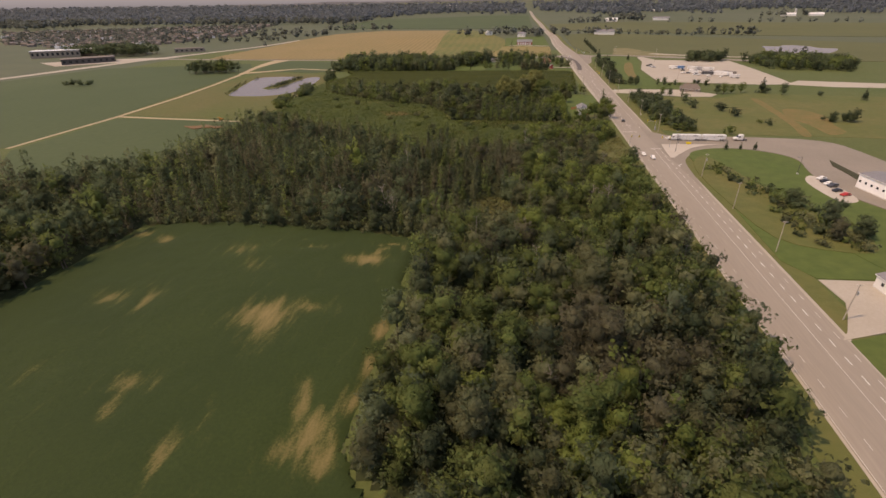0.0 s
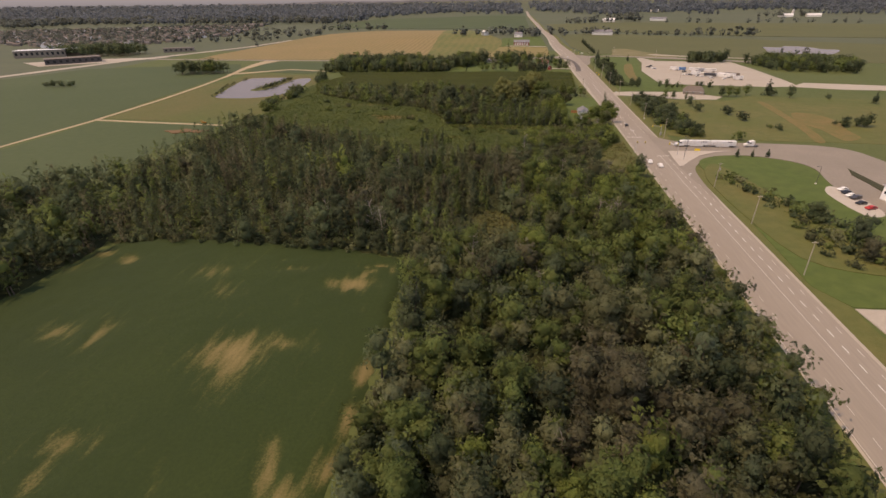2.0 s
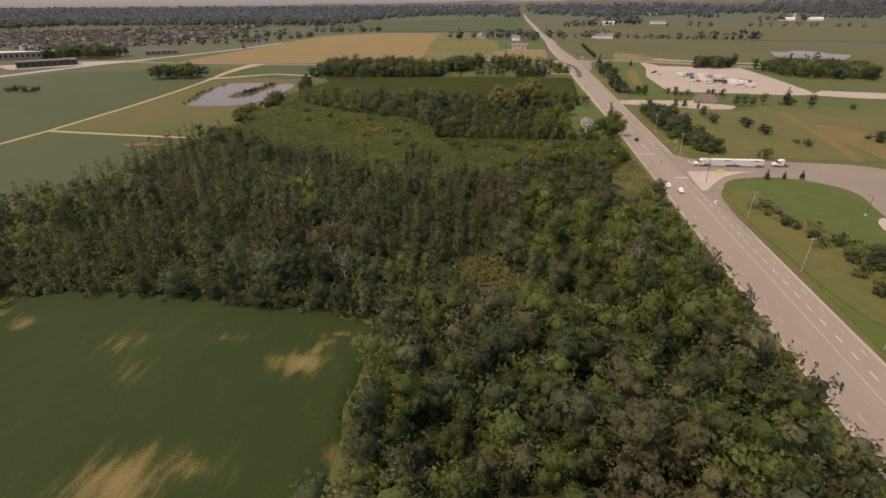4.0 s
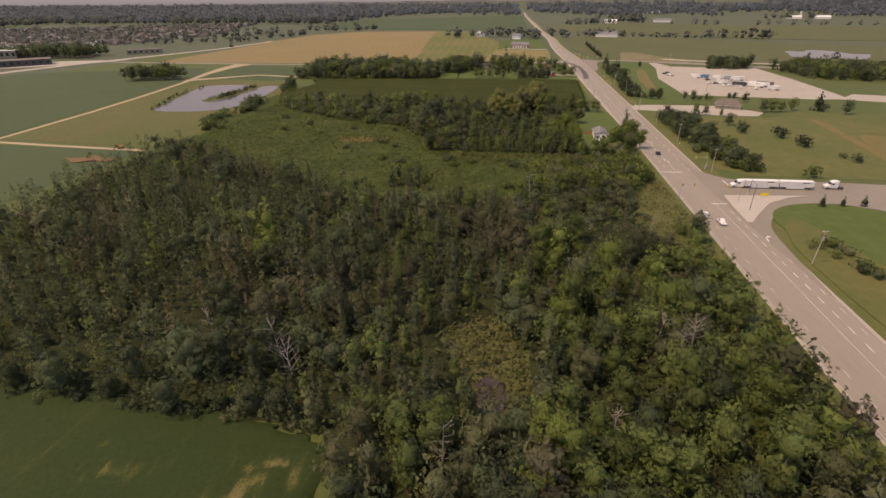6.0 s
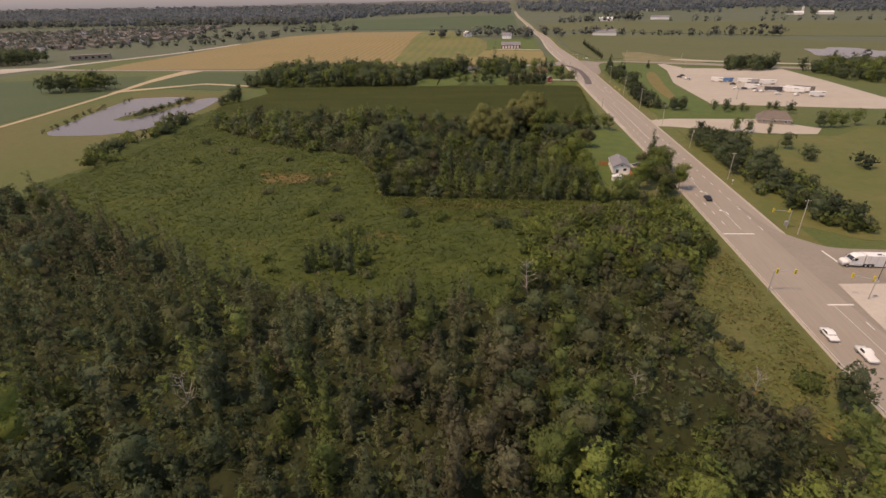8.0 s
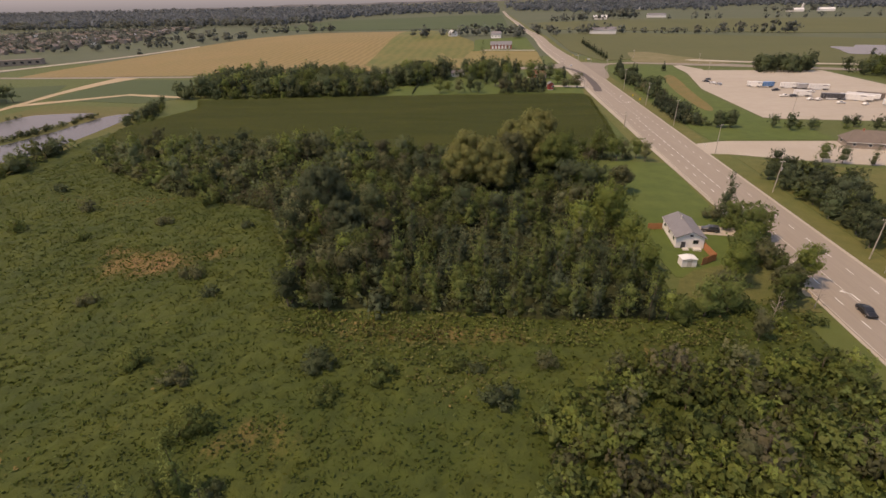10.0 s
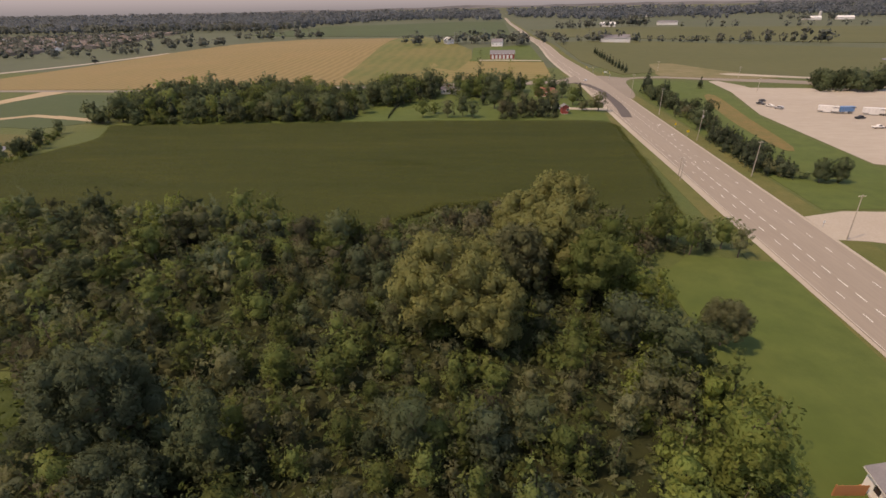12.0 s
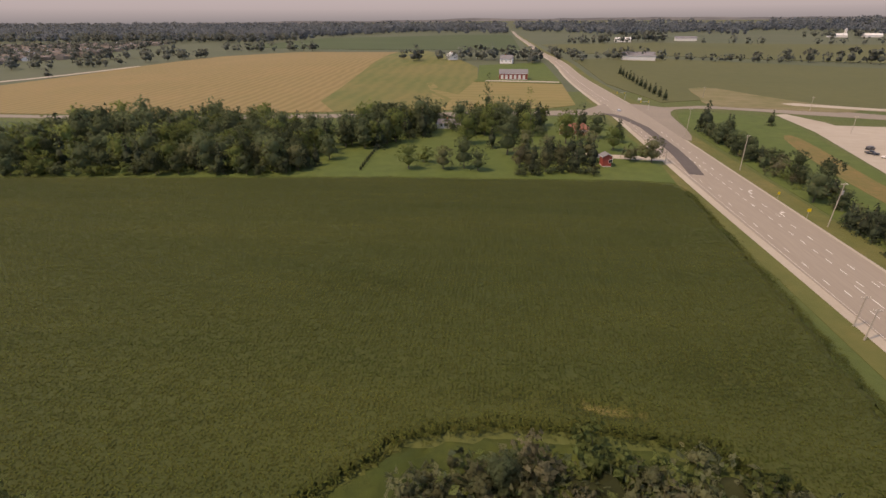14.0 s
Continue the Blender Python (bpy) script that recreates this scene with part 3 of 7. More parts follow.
patch("side_road", rounded([(5, 291.9), (6.1, 286.9), (7.6, 276), (13.1, 268.2), (18.1, 265.4), (30, 265.3), (61.9, 265.4), (88.1, 261), (96.9, 241.9), (101, 173.1), (101.9, 83.1), (83.1, 81.9), (76.9, 138.1), (58.1, 181), (58.1, 206.9), (61.9, 225), (56.9, 236), (44, 242.5), (34.4, 241.7), (26, 238.1), (18.2, 230.8), (14.4, 225.6), (11.2, 216.9), (9.6, 200), (8.3, 180), (6.5, 215), (5, 250)], 3),
      M_SIDEROAD, 0.19, "grey asphalt side road curving into a truck yard", "road", 0)
patch("traffic_island", [(7.8, 246.9), (14, 247.6), (21.2, 248.1), (36.9, 249.4), (29, 246.8), (20, 240.4), (12.2, 229.9), (8.2, 223.6), (6.4, 223.3), (6.8, 234)], M_CONCRETE, 0.33, "pale concrete traffic island at the junction", "traffic island", 0)
patch("lawn", rounded([(15.8, 227.4), (23.5, 238.5), (39.4, 242.6), (55.3, 235.7), (60.8, 224.6), (56.7, 200.4), (56.7, 181.1), (63.6, 165.8), (71.9, 148.6), (69.2, 103.8), (41.5, 114), (31.8, 138.2), (27.6, 162.4), (23.5, 185.3), (16.7, 207.4)], 4), M_LAWN, 0.24, "smooth mown green lawn inside the road bend", "lawn", 0)
patch("driveway", [(7.6, 87.6), (10.4, 91.2), (13.8, 97.4), (16.7, 103.8), (15.8, 114.4), (33.2, 115.4), (51.8, 114.7), (51.8, 89.9), (20.7, 92.6)], M_GRAVEL, 0.20, "pale concrete driveway apron", "driveway", 0)
patch("parking_strip", rounded([(50.6, 194.2), (56, 203.2), (59.4, 196.9), (60.1, 181.1), (58.1, 174.2), (51.8, 174.2)], 3), M_CONCRETE, 0.27, "pale concrete parking strip", "parking", 0)
patch("planting_strip", [(71.9, 217.6), (75.4, 226.8), (76, 207.4), (75.4, 188.8), (71.2, 188.1), (72.2, 207.4)], M_FLOOR, 0.3, "dark brown mulch strip in the yard", "planting bed", 0)
patch("lawn_verge", [(9, 41.5), (9, 87.6), (20.7, 91.9), (51.8, 88.5), (51.8, 41.5)], M_LAWN, 0.14, "mown roadside grass", "lawn", 0)
patch("lawn_verge", [(15.8, 115.1), (33.2, 116.2), (41.5, 114), (31.8, 138.2), (27.6, 159), (12.5, 162.4), (11, 124.4)], M_LAWN, 0.14, "mown roadside grass", "lawn", 0)

patch("rough_field", [(15.1, 279.9), (27.6, 270.8), (96.8, 270.8), (228.1, 262.6), (228.1, 387.1), (138.2, 397.4), (103.8, 399.6), (82.9, 381.5), (45.6, 381.5), (16.7, 392.6)], M_WEEDS, 0.08, "rough green and tan field with scattered trees", "field", 0)
patch("dry_grass", rounded([(106, 342), (118, 340), (121, 320), (114, 298), (112, 282), (100, 275), (101, 298), (98, 316)], 3), M_DRYGRASS, 0.12, "reddish dry grass patch", "ground", 0)
patch("dry_grass", rounded([(100, 376), (105, 374), (100, 330), (96, 297), (90, 272), (85, 272), (90, 295), (95, 330)], 3), M_DRYGRASS, 0.12, "faint dry track across the field", "ground", 0)

patch("gravel_lot", [(75.4, 645.6), (81.7, 648.3), (89.2, 625.6), (89.2, 618.6), (168, 612), (167, 540), (163, 470), (160, 446), (153.3, 445.8), (138.2, 443.8), (63.6, 453.3), (55.3, 456.2), (57.4, 535.7), (71.9, 602.6)], M_LOT, 0.12, "broad pale gravel truck parking lot", "parking lot")
patch("gravel_road", [(153.3, 445.8), (172.8, 467.2), (290.3, 442.4), (290.3, 427.2), (185.3, 434.2)], M_LOT, 0.10, "pale gravel road", "road", 0)
patch("driveway", [(9, 396.8), (9.7, 409.9), (20.7, 414), (63.6, 414.7), (83.6, 395.3), (76, 384.3), (55.3, 384.3), (45.6, 386.4), (16.7, 396.1)], M_GRAVEL, 0.14, "pale gravel driveway and yard", "driveway", 0)
patch("lawn", [(16.7, 414.7), (27.6, 416.1), (63.6, 416.8), (63.6, 449.3), (54, 452.6), (54, 525.3), (67.8, 600), (73.2, 639.4), (34.6, 653.2), (26.2, 646.2), (20.7, 625.6), (18.1, 587.5), (16.7, 483.8)], M_LAWN, 0.09, "green grass beside the gravel lot", "lawn")
patch("dry_grass", rounded([(35.8, 476.9), (41.5, 476.9), (48.3, 525.3), (58.1, 587.5), (51.2, 587.5), (40.1, 532.2)], 3), M_DRYGRASS, 0.13, "dry tan grass ditch", "ground", 0)

patch("crossroad", [(-8.3, 640), (-20.1, 636.7), (-124.4, 622.1), (-240, 606), (-320, 605), (-450, 609), (-560, 618), (-560, 626), (-450, 616.5), (-320, 612.5), (-244, 614.5), (-124.4, 633.1), (-41.5, 646.9), (-22.1, 652.5), (-15.1, 662.2), (-6.9, 673.9)], M_SIDEROAD, 0.17, "grey asphalt crossroad", "road")
patch("crossroad", rounded([(6.9, 673.9), (24.2, 663.6), (44.9, 670.6), (69.2, 670.6), (96.1, 669.2), (131.9, 648.3), (221.2, 608.3), (219.9, 597.2), (122.4, 635.8), (86.4, 648.3), (62.2, 658.8), (41.5, 661.4), (27.6, 656.7), (20.7, 639.4), (17.4, 608.3), (13.8, 587.5), (9, 580.6), (8.3, 622.1)], 2), M_SIDEROAD, 0.16, "pale asphalt crossroad", "road")
patch("bare_ground", rounded([(52, 672), (57, 702), (63, 742), (83, 745), (97, 715), (112, 690), (128, 664), (111, 655), (84, 662)], 2), M_BAREGRASS, 0.27, "bare tan ground and thin grass by the crossroad", "ground")
patch("gravel_road", [(96, 682), (104, 685), (150, 664), (232, 640), (232, 634), (150, 656), (100, 675)], M_LOT, 0.36, "pale gravel turnout beside the crossroad", "road")
patch("yard_lawn", [(-176.2, 509.2), (-103.8, 515.1), (-28.3, 520.8), (-13.8, 518.8), (-11.7, 553.1), (-13.8, 594.4), (-20.7, 630.3), (-124.4, 617.4), (-248.7, 594.4), (-252.4, 553.1), (-238.5, 506.9)], M_LAWN, 0.08, "green lawn among the trees of the farmyards", "lawn")
patch("driveway", [(-41.5, 549.4), (-9.7, 545.4), (-9.7, 550.8), (-40.1, 555.1)], M_GRAVEL, 0.14, "pale gravel driveway", "driveway", 0)
patch("house_lawn", [(-9, 331.8), (-9, 385), (-24.9, 387.1), (-33.2, 378.7), (-31.8, 324.9), (-30.4, 308.3), (-9.7, 304.2)], M_LAWN, 0.10, "mown green lawn beside the white house", "lawn", 0)
patch("driveway", [(-19.4, 329), (-8.3, 327.6), (-8.3, 332.4), (-19.4, 333.9)], M_GRAVEL, 0.15, "pale gravel driveway of the white house", "driveway", 0)
patch("weedy_ground", [(-33, 300), (-30, 307), (-26, 311), (-21, 313), (-14, 316), (-9, 314), (-9, 297), (-30, 296)], M_OLDFIELD, 0.17, "weedy tan and green ground south of the white house", "ground", 0)
patch("driveway", [(-20, 302.6), (-13, 303), (-6.9, 302), (-6.9, 305), (-13, 305.2), (-20, 304.6)], M_DIRT, 0.15, "short dirt lane from the highway", "driveway", 0)

patch("stubble_field", [(-470, 617), (-326.2, 616), (-238.5, 622), (-161.1, 634.6), (-180.4, 668.3), (-194.2, 853.6), (-208.1, 1064.4), (-360, 1095), (-430, 1010), (-446, 930), (-456, 860), (-464, 780), (-470, 720), (-474, 660)], M_STUBBLE, 0.25, "golden grain stubble field with harvest rows", "field")
patch("hay_field", [(-161.1, 634.6), (-103.8, 644.2), (-125.8, 756.2), (-87.6, 774.2), (-90.6, 840.6), (-110.6, 898.6), (-176.2, 1105.8), (-207.4, 1061), (-194.2, 853.6), (-180.4, 668.3)], M_HAY, 0.25, "yellow-green mown hay field", "field")
patch("stubble_field", [(-103.8, 644.2), (-41.5, 655.3), (-24.9, 666.9), (-23.5, 753.3), (-76, 758.2), (-125.8, 754.9)], M_TANHAY, 0.25, "tan and green mown field", "field")
patch("farm_lawn", [(-125.8, 757.5), (-76, 759.6), (-23.5, 756.2), (-27.6, 891.7), (-89.9, 857.1), (-87.6, 774.2)], M_LAWN, 0.25, "green grass round the red barn", "lawn")
patch("driveway", [(-81.7, 761.7), (-24.9, 759), (-24.9, 764.4), (-80.1, 766.7)], M_GRAVEL, 0.34, "pale barn driveway", "driveway")
patch("green_field", [(27.6, 680.8), (76, 701.7), (228.1, 615.1), (483.8, 594.4), (622.1, 760.3), (290.3, 919.3), (82.9, 1002.2), (6.9, 933.1), (9.7, 760.3)], M_EASTFIELD, 0.22, "olive green crop field east of the highway", "field")
patch("green_field", [(13.8, 1078.3), (345.6, 967.6), (760.3, 898.6), (760.3, 1244.2), (207.4, 1382.4), (0, 1313.3)], M_EASTFIELD, 0.4, "olive green crop field beyond the hedgerow", "field", 80)
patch("green_field", [(-520, 1240), (-380, 1180), (-207.4, 1140), (-41.5, 1150), (-41.5, 1940), (-200, 1960), (-330, 1800), (-520, 1700)], M_LEFTFIELD, 0.5, "pale green field behind the hill", "field", 80)

patch("crop_field", [(-571.7, 207.4), (-571.7, 423.1), (-542.6, 521.9), (-387.1, 573.8), (-359.4, 525.3), (-345.6, 414.7), (-331.8, 281.9), (-331.8, 207.4)], M_LEFTFIELD, 0.10, "wide green crop field", "field", 0)
patch("crop_field", [(-238.5, 272.4), (-238.5, 279.3), (-324.9, 279.3), (-326.2, 203.9), (-304.2, 176.9), (-279.9, 160.3), (-250.1, 165.8), (-241.9, 186.7), (-243.3, 228.1)], M_LEFTFIELD, 0.10, "green crop field beside the woods", "field", 0)
patch("crop_field", [(-359.4, 594.4), (-349.2, 511.5), (-276.5, 497.6), (-255.7, 514.9), (-248.7, 580.6), (-324.9, 595.8)], M_LEFTFIELD, 0.12, "green crop field behind the ponds", "field", 0)
patch("pond_bank", [(-330.4, 290.3), (-238.5, 283.3), (-228.1, 324.9), (-238.5, 359.4), (-230.8, 378.7), (-241.9, 435.6), (-250.1, 483.8), (-331.8, 494.2), (-338.8, 387.1)], M_BANK, 0.07, "yellow-green bank round the pond", "ground", 0)
patch("dirt_track", band([(-331.5, 207, 2.4), (-329.5, 283, 3), (-333, 355, 3), (-339, 411, 3.4), (-349, 478, 4), (-360, 530, 7), (-364, 570, 12), (-362, 607, 20)]), M_DIRT, 0.16, "pale dirt farm track", "track", 0)
patch("dirt_track", band([(-328, 284.5, 3), (-285, 281, 3), (-238.5, 278, 2.6)]), M_DIRT, 0.165, "pale dirt farm track", "track", 0)
patch("dirt_track", [(-353.2, 483.8), (-304.2, 525.3), (-262.6, 514.9), (-262.6, 519.7), (-304.2, 532.2), (-356, 494.2)], M_DIRT, 0.15, "pale dirt farm track", "track", 0)
patch("far_highway", [(-600, 420), (-590, 417), (-564, 535), (-552, 590), (-535, 640), (-506, 715), (-478, 781), (-452, 880), (-460, 885), (-487, 785), (-516, 718), (-548, 640), (-566, 590), (-578, 538)], M_GRAVEL, 0.2, "pale grey road beyond the fields", "road")
patch("bare_ground", [(-622.1, 539.2), (-553.1, 594.4), (-525.3, 642.8), (-594.4, 622.1), (-677.4, 573.8)], M_LOT, 0.2, "bare building ground by the far road", "ground")
patch("pond", rounded([(-297, 367), (-306, 398), (-314, 430), (-318, 460), (-303, 468), (-286, 470), (-281, 463), (-281, 430), (-285, 403), (-281, 397), (-275, 401), (-271, 430), (-270, 462), (-258, 466), (-251, 440), (-247, 400), (-250, 381), (-262, 367), (-280, 363)], 3), M_WATER, 0.11, "still grey farm pond split by a narrow green spit", "pond", 0)
patch("far_pond", rounded([(262, 752), (272, 784), (292, 780), (306, 800), (330, 790), (334, 758), (350, 750), (330, 716), (306, 690), (288, 704), (262, 686), (266, 708), (250, 716)], 4), M_WATER, 0.4, "distant shallow pond", "pond")
CLEAR = [(-80, 157), (-76, 163), (-69, 162), (-64, 153), (-62, 143), (-63, 131), (-72, 130), (-75, 142)]
crop("reed_bed", rounded(CLEAR, 4), M_REED, 0.5, 0.8, "tan and green reed bed in a forest clearing", "reeds", None, 0.3)
patch("muddy_pool", rounded([(-72, 142), (-69, 143.5), (-67, 140), (-67.3, 135), (-70, 133.5), (-72, 137)], 4), M_MUD, 0.85, "small brown muddy pool", "pool", 0)
crop("undergrowth", WOOD, M_UNDER, 1.1, 1.5, "low green undergrowth beneath the trees of the wood", "undergrowth", None, 0.65, [CLEAR, [(-102, 36), (-90.5, 36), (-90.5, 122), (-102, 122)]])
crop("undergrowth", THICKET, M_UNDER, 1.0, 1.4, "low green undergrowth beneath the thicket", "undergrowth", None, 0.6)
patch("soil_heap", rounded([(-266, 262), (-259, 263), (-255, 267), (-248, 264), (-240, 265), (-243, 259), (-250, 260), (-256, 256), (-261, 259)], 3), M_SOIL, 0.5, "reddish soil heap in the field", "soil", 0)
patch("old_field", rounded([(-24, 250), (-27, 232), (-27, 218), (-24, 205), (-20, 192), (-12, 188), (-9, 205), (-9, 262), (-14, 268)], 3), M_OLDFIELD, 0.16, "weedy yellow-green old field by the highway", "field", 0)
patch("weed_strip", rounded([(14, 214), (18, 224), (24, 226), (30, 196), (34, 172), (42, 150), (42, 134), (30, 132), (16, 140), (12.5, 170), (12, 200)], 3), M_WEEDS, 0.29, "weedy olive strip beside the mown lawn", "verge", 0)
crop("rough_grass", [(-106, 388), (-92, 395.8), (-80, 408.3), (-69.4, 411.2), (-55.3, 412), (-43, 410), (-33.5, 398.4), (-36, 390), (-70, 392)], M_MEADOW, 0.6, 1.2, "rough weedy grass between the thicket and the corn", "grass", [(-90, 400, 2, 2, 0, 0.1)], 0.2)


# ---- trees: templates of trunk, limbs and crown ----
def tube(v, f, p0, p1, r0, r1, n=5):
    """Add a tapered limb to the lists."""
    p0, p1 = np.array(p0, float), np.array(p1, float)
    d = p1 - p0
    d /= np.linalg.norm(d) + 1e-9
    a = np.cross(d, (0.3, 0.9, 0.2))
    a /= np.linalg.norm(a)
    b = np.cross(d, a)
    k = len(v)
    for p, r in ((p0, r0), (p1, r1)):
        for i in range(n):
            w = 2 * math.pi * i / n
            v.append(p + r * (math.cos(w) * a + math.sin(w) * b))
    for i in range(n):
        j = (i + 1) % n
        f.append((k + i, k + j, k + n + j, k + n + i))


def ball(rng, c, r, squash, n=3):
    """A lumpy closed inner mass of foliage, four-cornered faces only."""
    g = np.linspace(-1, 1, n + 1)
    v, f = [], []
    for ax in range(3):
        for s in (-1, 1):
            k = len(v)
            for a in g:
                for b in g:
                    p = np.zeros(3)
                    p[ax], p[(ax + 1) % 3], p[(ax + 2) % 3] = s, a, b
                    v.append(p / np.linalg.norm(p))
            for i in range(n):
                for j in range(n):
                    q = (k + i * (n + 1) + j, k + (i + 1) * (n + 1) + j, k + (i + 1) * (n + 1) + j + 1, k + i * (n + 1) + j + 1)
                    f.append(q if s > 0 else q[::-1])
    v = np.array(v)
    ph = rng.uniform(0, 6, 3)
    bumpy = 1 + 0.13 * np.sin(v[:, :1] * 4 + ph[0]) + 0.13 * np.sin(v[:, 1:2] * 5 + ph[1]) + 0.1 * np.sin(v[:, 2:] * 5 + ph[2])
    return v * bumpy * r * np.array((1, 1, squash)) + c, np.array(f)


def leaf_cards(rng, centres, normals, size):
    """Small bent sprays of leaves: two quads folded along a rib."""
    n = len(centres)
    rnd = rng.normal(0, 1, (n, 3))
    a = np.cross(normals, rnd)
    a /= np.linalg.norm(a, axis=1)[:, None] + 1e-9
    b = np.cross(normals, a)
    s = size * rng.uniform(0.55, 1.3, (n, 1))
    e = rng.uniform(0.5, 0.9, (n, 1))
    fold = normals * s * rng.uniform(-0.25, 0.05, (n, 1))
    P = np.stack([centres - a * s * 0.62 + fold, centres - b * s * 0.5 * e, centres + a * s * 0.62 + fold * 0.6, centres + b * s * 0.5 * e], 1)
    return P.reshape(-1, 3), np.arange(4 * n).reshape(n, 4)


def crown(rng, lobes, size, tuft, blades, squash=0.9, lift=0.5, reach=1.0, core=2, least=0.0):
    """A crown of overlapping boughs, each a leafy core set with tufts of leaf sprays that point out and up, with gaps between."""
    V, F, N, k = [], [], [], 0
    C = np.array([l[:3] for l in lobes])
    R = np.array([l[3] for l in lobes])
    S = np.array((1, 1, squash))
    for i, (c, r) in enumerate(zip(C, R)):
        if r >= least:
            v, f = ball(rng, c, r * 0.74, squash, core)
            V.append(v)
            F.append(f + k)
            N.append((v - c) / np.linalg.norm(v - c, axis=1)[:, None])
            k += len(v)
        n = max(5, int(2.9 * math.pi * r * r * squash / (tuft * tuft)))
        d = rng.normal(0, 1, (n, 3))
        d /= np.linalg.norm(d, axis=1)[:, None]
        d[:, 2] = np.where(d[:, 2] < -0.4, -d[:, 2], d[:, 2])
        p = c + d * S * r * rng.uniform(0.78, 1.06, (n, 1))
        free = np.ones(n, bool)
        for j in range(len(R)):
            if j != i:
                free &= np.linalg.norm((p - C[j]) / S, axis=1) > R[j] * 0.84
        p, d = p[free][:, None], d[free][:, None]
        m = len(p)
        if not m:
            continue
        ax = d * (1 - lift) + np.array((0, 0, lift)) + rng.normal(0, 0.16, d.shape)
        ax /= np.linalg.norm(ax, axis=2)[..., None]
        u = rng.uniform(0, 1, (m, blades, 1))
        q = rng.normal(0, 1, (m, blades, 3))
        q -= ax * (q * ax).sum(2)[..., None]
        q /= np.linalg.norm(q, axis=2)[..., None] + 1e-9
        pos = p + ax * tuft * reach * u * rng.uniform(0.7, 1.35, (m, 1, 1)) + q * tuft * 0.52 * (1.1 - u)
        nrm = q * 0.7 + ax * 0.5 + rng.normal(0, 0.28, q.shape)
        soft = q * 0.32 + ax * 0.22 + d * 0.8 + np.array((0, 0, 0.15))
        nrm, soft = (w.reshape(-1, 3) / np.linalg.norm(w.reshape(-1, 3), axis=1)[:, None] for w in (nrm, soft))
        v, f = leaf_cards(rng, pos.reshape(-1, 3), nrm, size)
        V.append(v)
        F.append(f + k)
        N.append(np.repeat(soft, 4, axis=0))
        k += len(v)
    return np.concatenate(V), np.concatenate(F), np.concatenate(N)


def broad_lobes(rng, h, w, n):
    out = [(0, 0, h - w * 0.66, w * 0.60), (0, 0, h * 0.42, w * 0.66)]
    for i in range(n):
        a = 2.4 * i + rng.uniform(-0.5, 0.5)
        q = rng.uniform(0.34, 0.68) * w
        z = h * rng.uniform(0.25, 0.86)
        out.append((math.cos(a) * q, math.sin(a) * q, z, w * rng.uniform(0.26, 0.44)))
    return out


def tall_lobes(rng, h, w, n):
    out = []
    for i in range(n):
        t = i / (n - 1)
        r = w * (0.60 - 0.40 * t) * rng.uniform(0.85, 1.15)
        out.append((rng.normal(0, 0.13 * w), rng.normal(0, 0.13 * w), h * (0.18 + 0.74 * t), r))
    return out


def skeleton(rng, h, w, n, thick=0.02):
    """A leaning tapered trunk with limbs and twigs."""
    v, f = [], []
    top = np.array((rng.normal(0, 0.03 * h), rng.normal(0, 0.03 * h), 0.82 * h))
    mid = top * 0.5 + np.array((rng.normal(0, 0.02 * h), rng.normal(0, 0.02 * h), 0))
    r = thick * h
    tube(v, f, (0, 0, -0.3), mid, r, r * 0.7, 6)
    tube(v, f, mid, top, r * 0.7, r * 0.2, 6)
    for i in range(n):
        t = rng.uniform(0.3, 0.95)
        p = mid * t / 0.5 if t < 0.5 else mid + (top - mid) * (t - 0.5) * 2
        a = 2.4 * i + rng.uniform(-0.4, 0.4)
        q = p + np.array((math.cos(a) * w * 0.6, math.sin(a) * w * 0.6, h * rng.uniform(0.08, 0.2))) * (1.15 - t * 0.7)
        tube(v, f, p, q, r * 0.38, r * 0.14, 4)
        for _ in range(2):
            tube(v, f, p + (q - p) * rng.uniform(0.5, 0.9), q + rng.normal(0, 0.16 * w, 3) + np.array((0, 0, 0.12 * w)), r * 0.14, r * 0.06, 3)
    return np.array(v), np.array(f)


def conifer(rng, h, w, size, cover):
    """Tiers of drooping needle sprays round a straight stem."""
    v, f = [], []
    tube(v, f, (0, 0, -0.3), (0, 0, h * 0.97), 0.018 * h, 0.004 * h, 6)
    V, F, N, k = [], [], [], 0
    tiers = max(6, int(h / 0.9))
    for t in range(tiers):
        z = h * (0.10 + 0.88 * t / tiers)
        r = w * (1 - t / tiers) ** 0.85 * rng.uniform(0.88, 1.12) + 0.15
        n = max(5, int(cover * 2 * math.pi * r * h / tiers * 1.6 / (size * size)))
        a = rng.uniform(0, 6.283, n)
        q = r * rng.uniform(0.35, 1.05, n)
        p = np.stack([np.cos(a) * q, np.sin(a) * q, z - 0.28 * q + rng.normal(0, 0.12, n)], 1)
        nrm = np.stack([np.cos(a) * 0.6, np.sin(a) * 0.6, np.full(n, 0.75)], 1) + rng.normal(0, 0.3, (n, 3))
        nrm /= np.linalg.norm(nrm, axis=1)[:, None]
        vv, ff = leaf_cards(rng, p, nrm, size)
        V.append(vv)
        F.append(ff + k)
        N.append(np.repeat(nrm, 4, axis=0))
        k += len(vv)
    mid = np.array((0, 0, h * 0.36))
    vv, ff = ball(rng, mid, w * 0.55, h / w * 0.42, 3)
    V.append(vv)
    F.append(ff + k)
    N.append((vv - mid) / np.linalg.norm(vv - mid, axis=1)[:, None])
    return (np.array(v), np.array(f)), (np.concatenate(V), np.concatenate(F), np.concatenate(N))


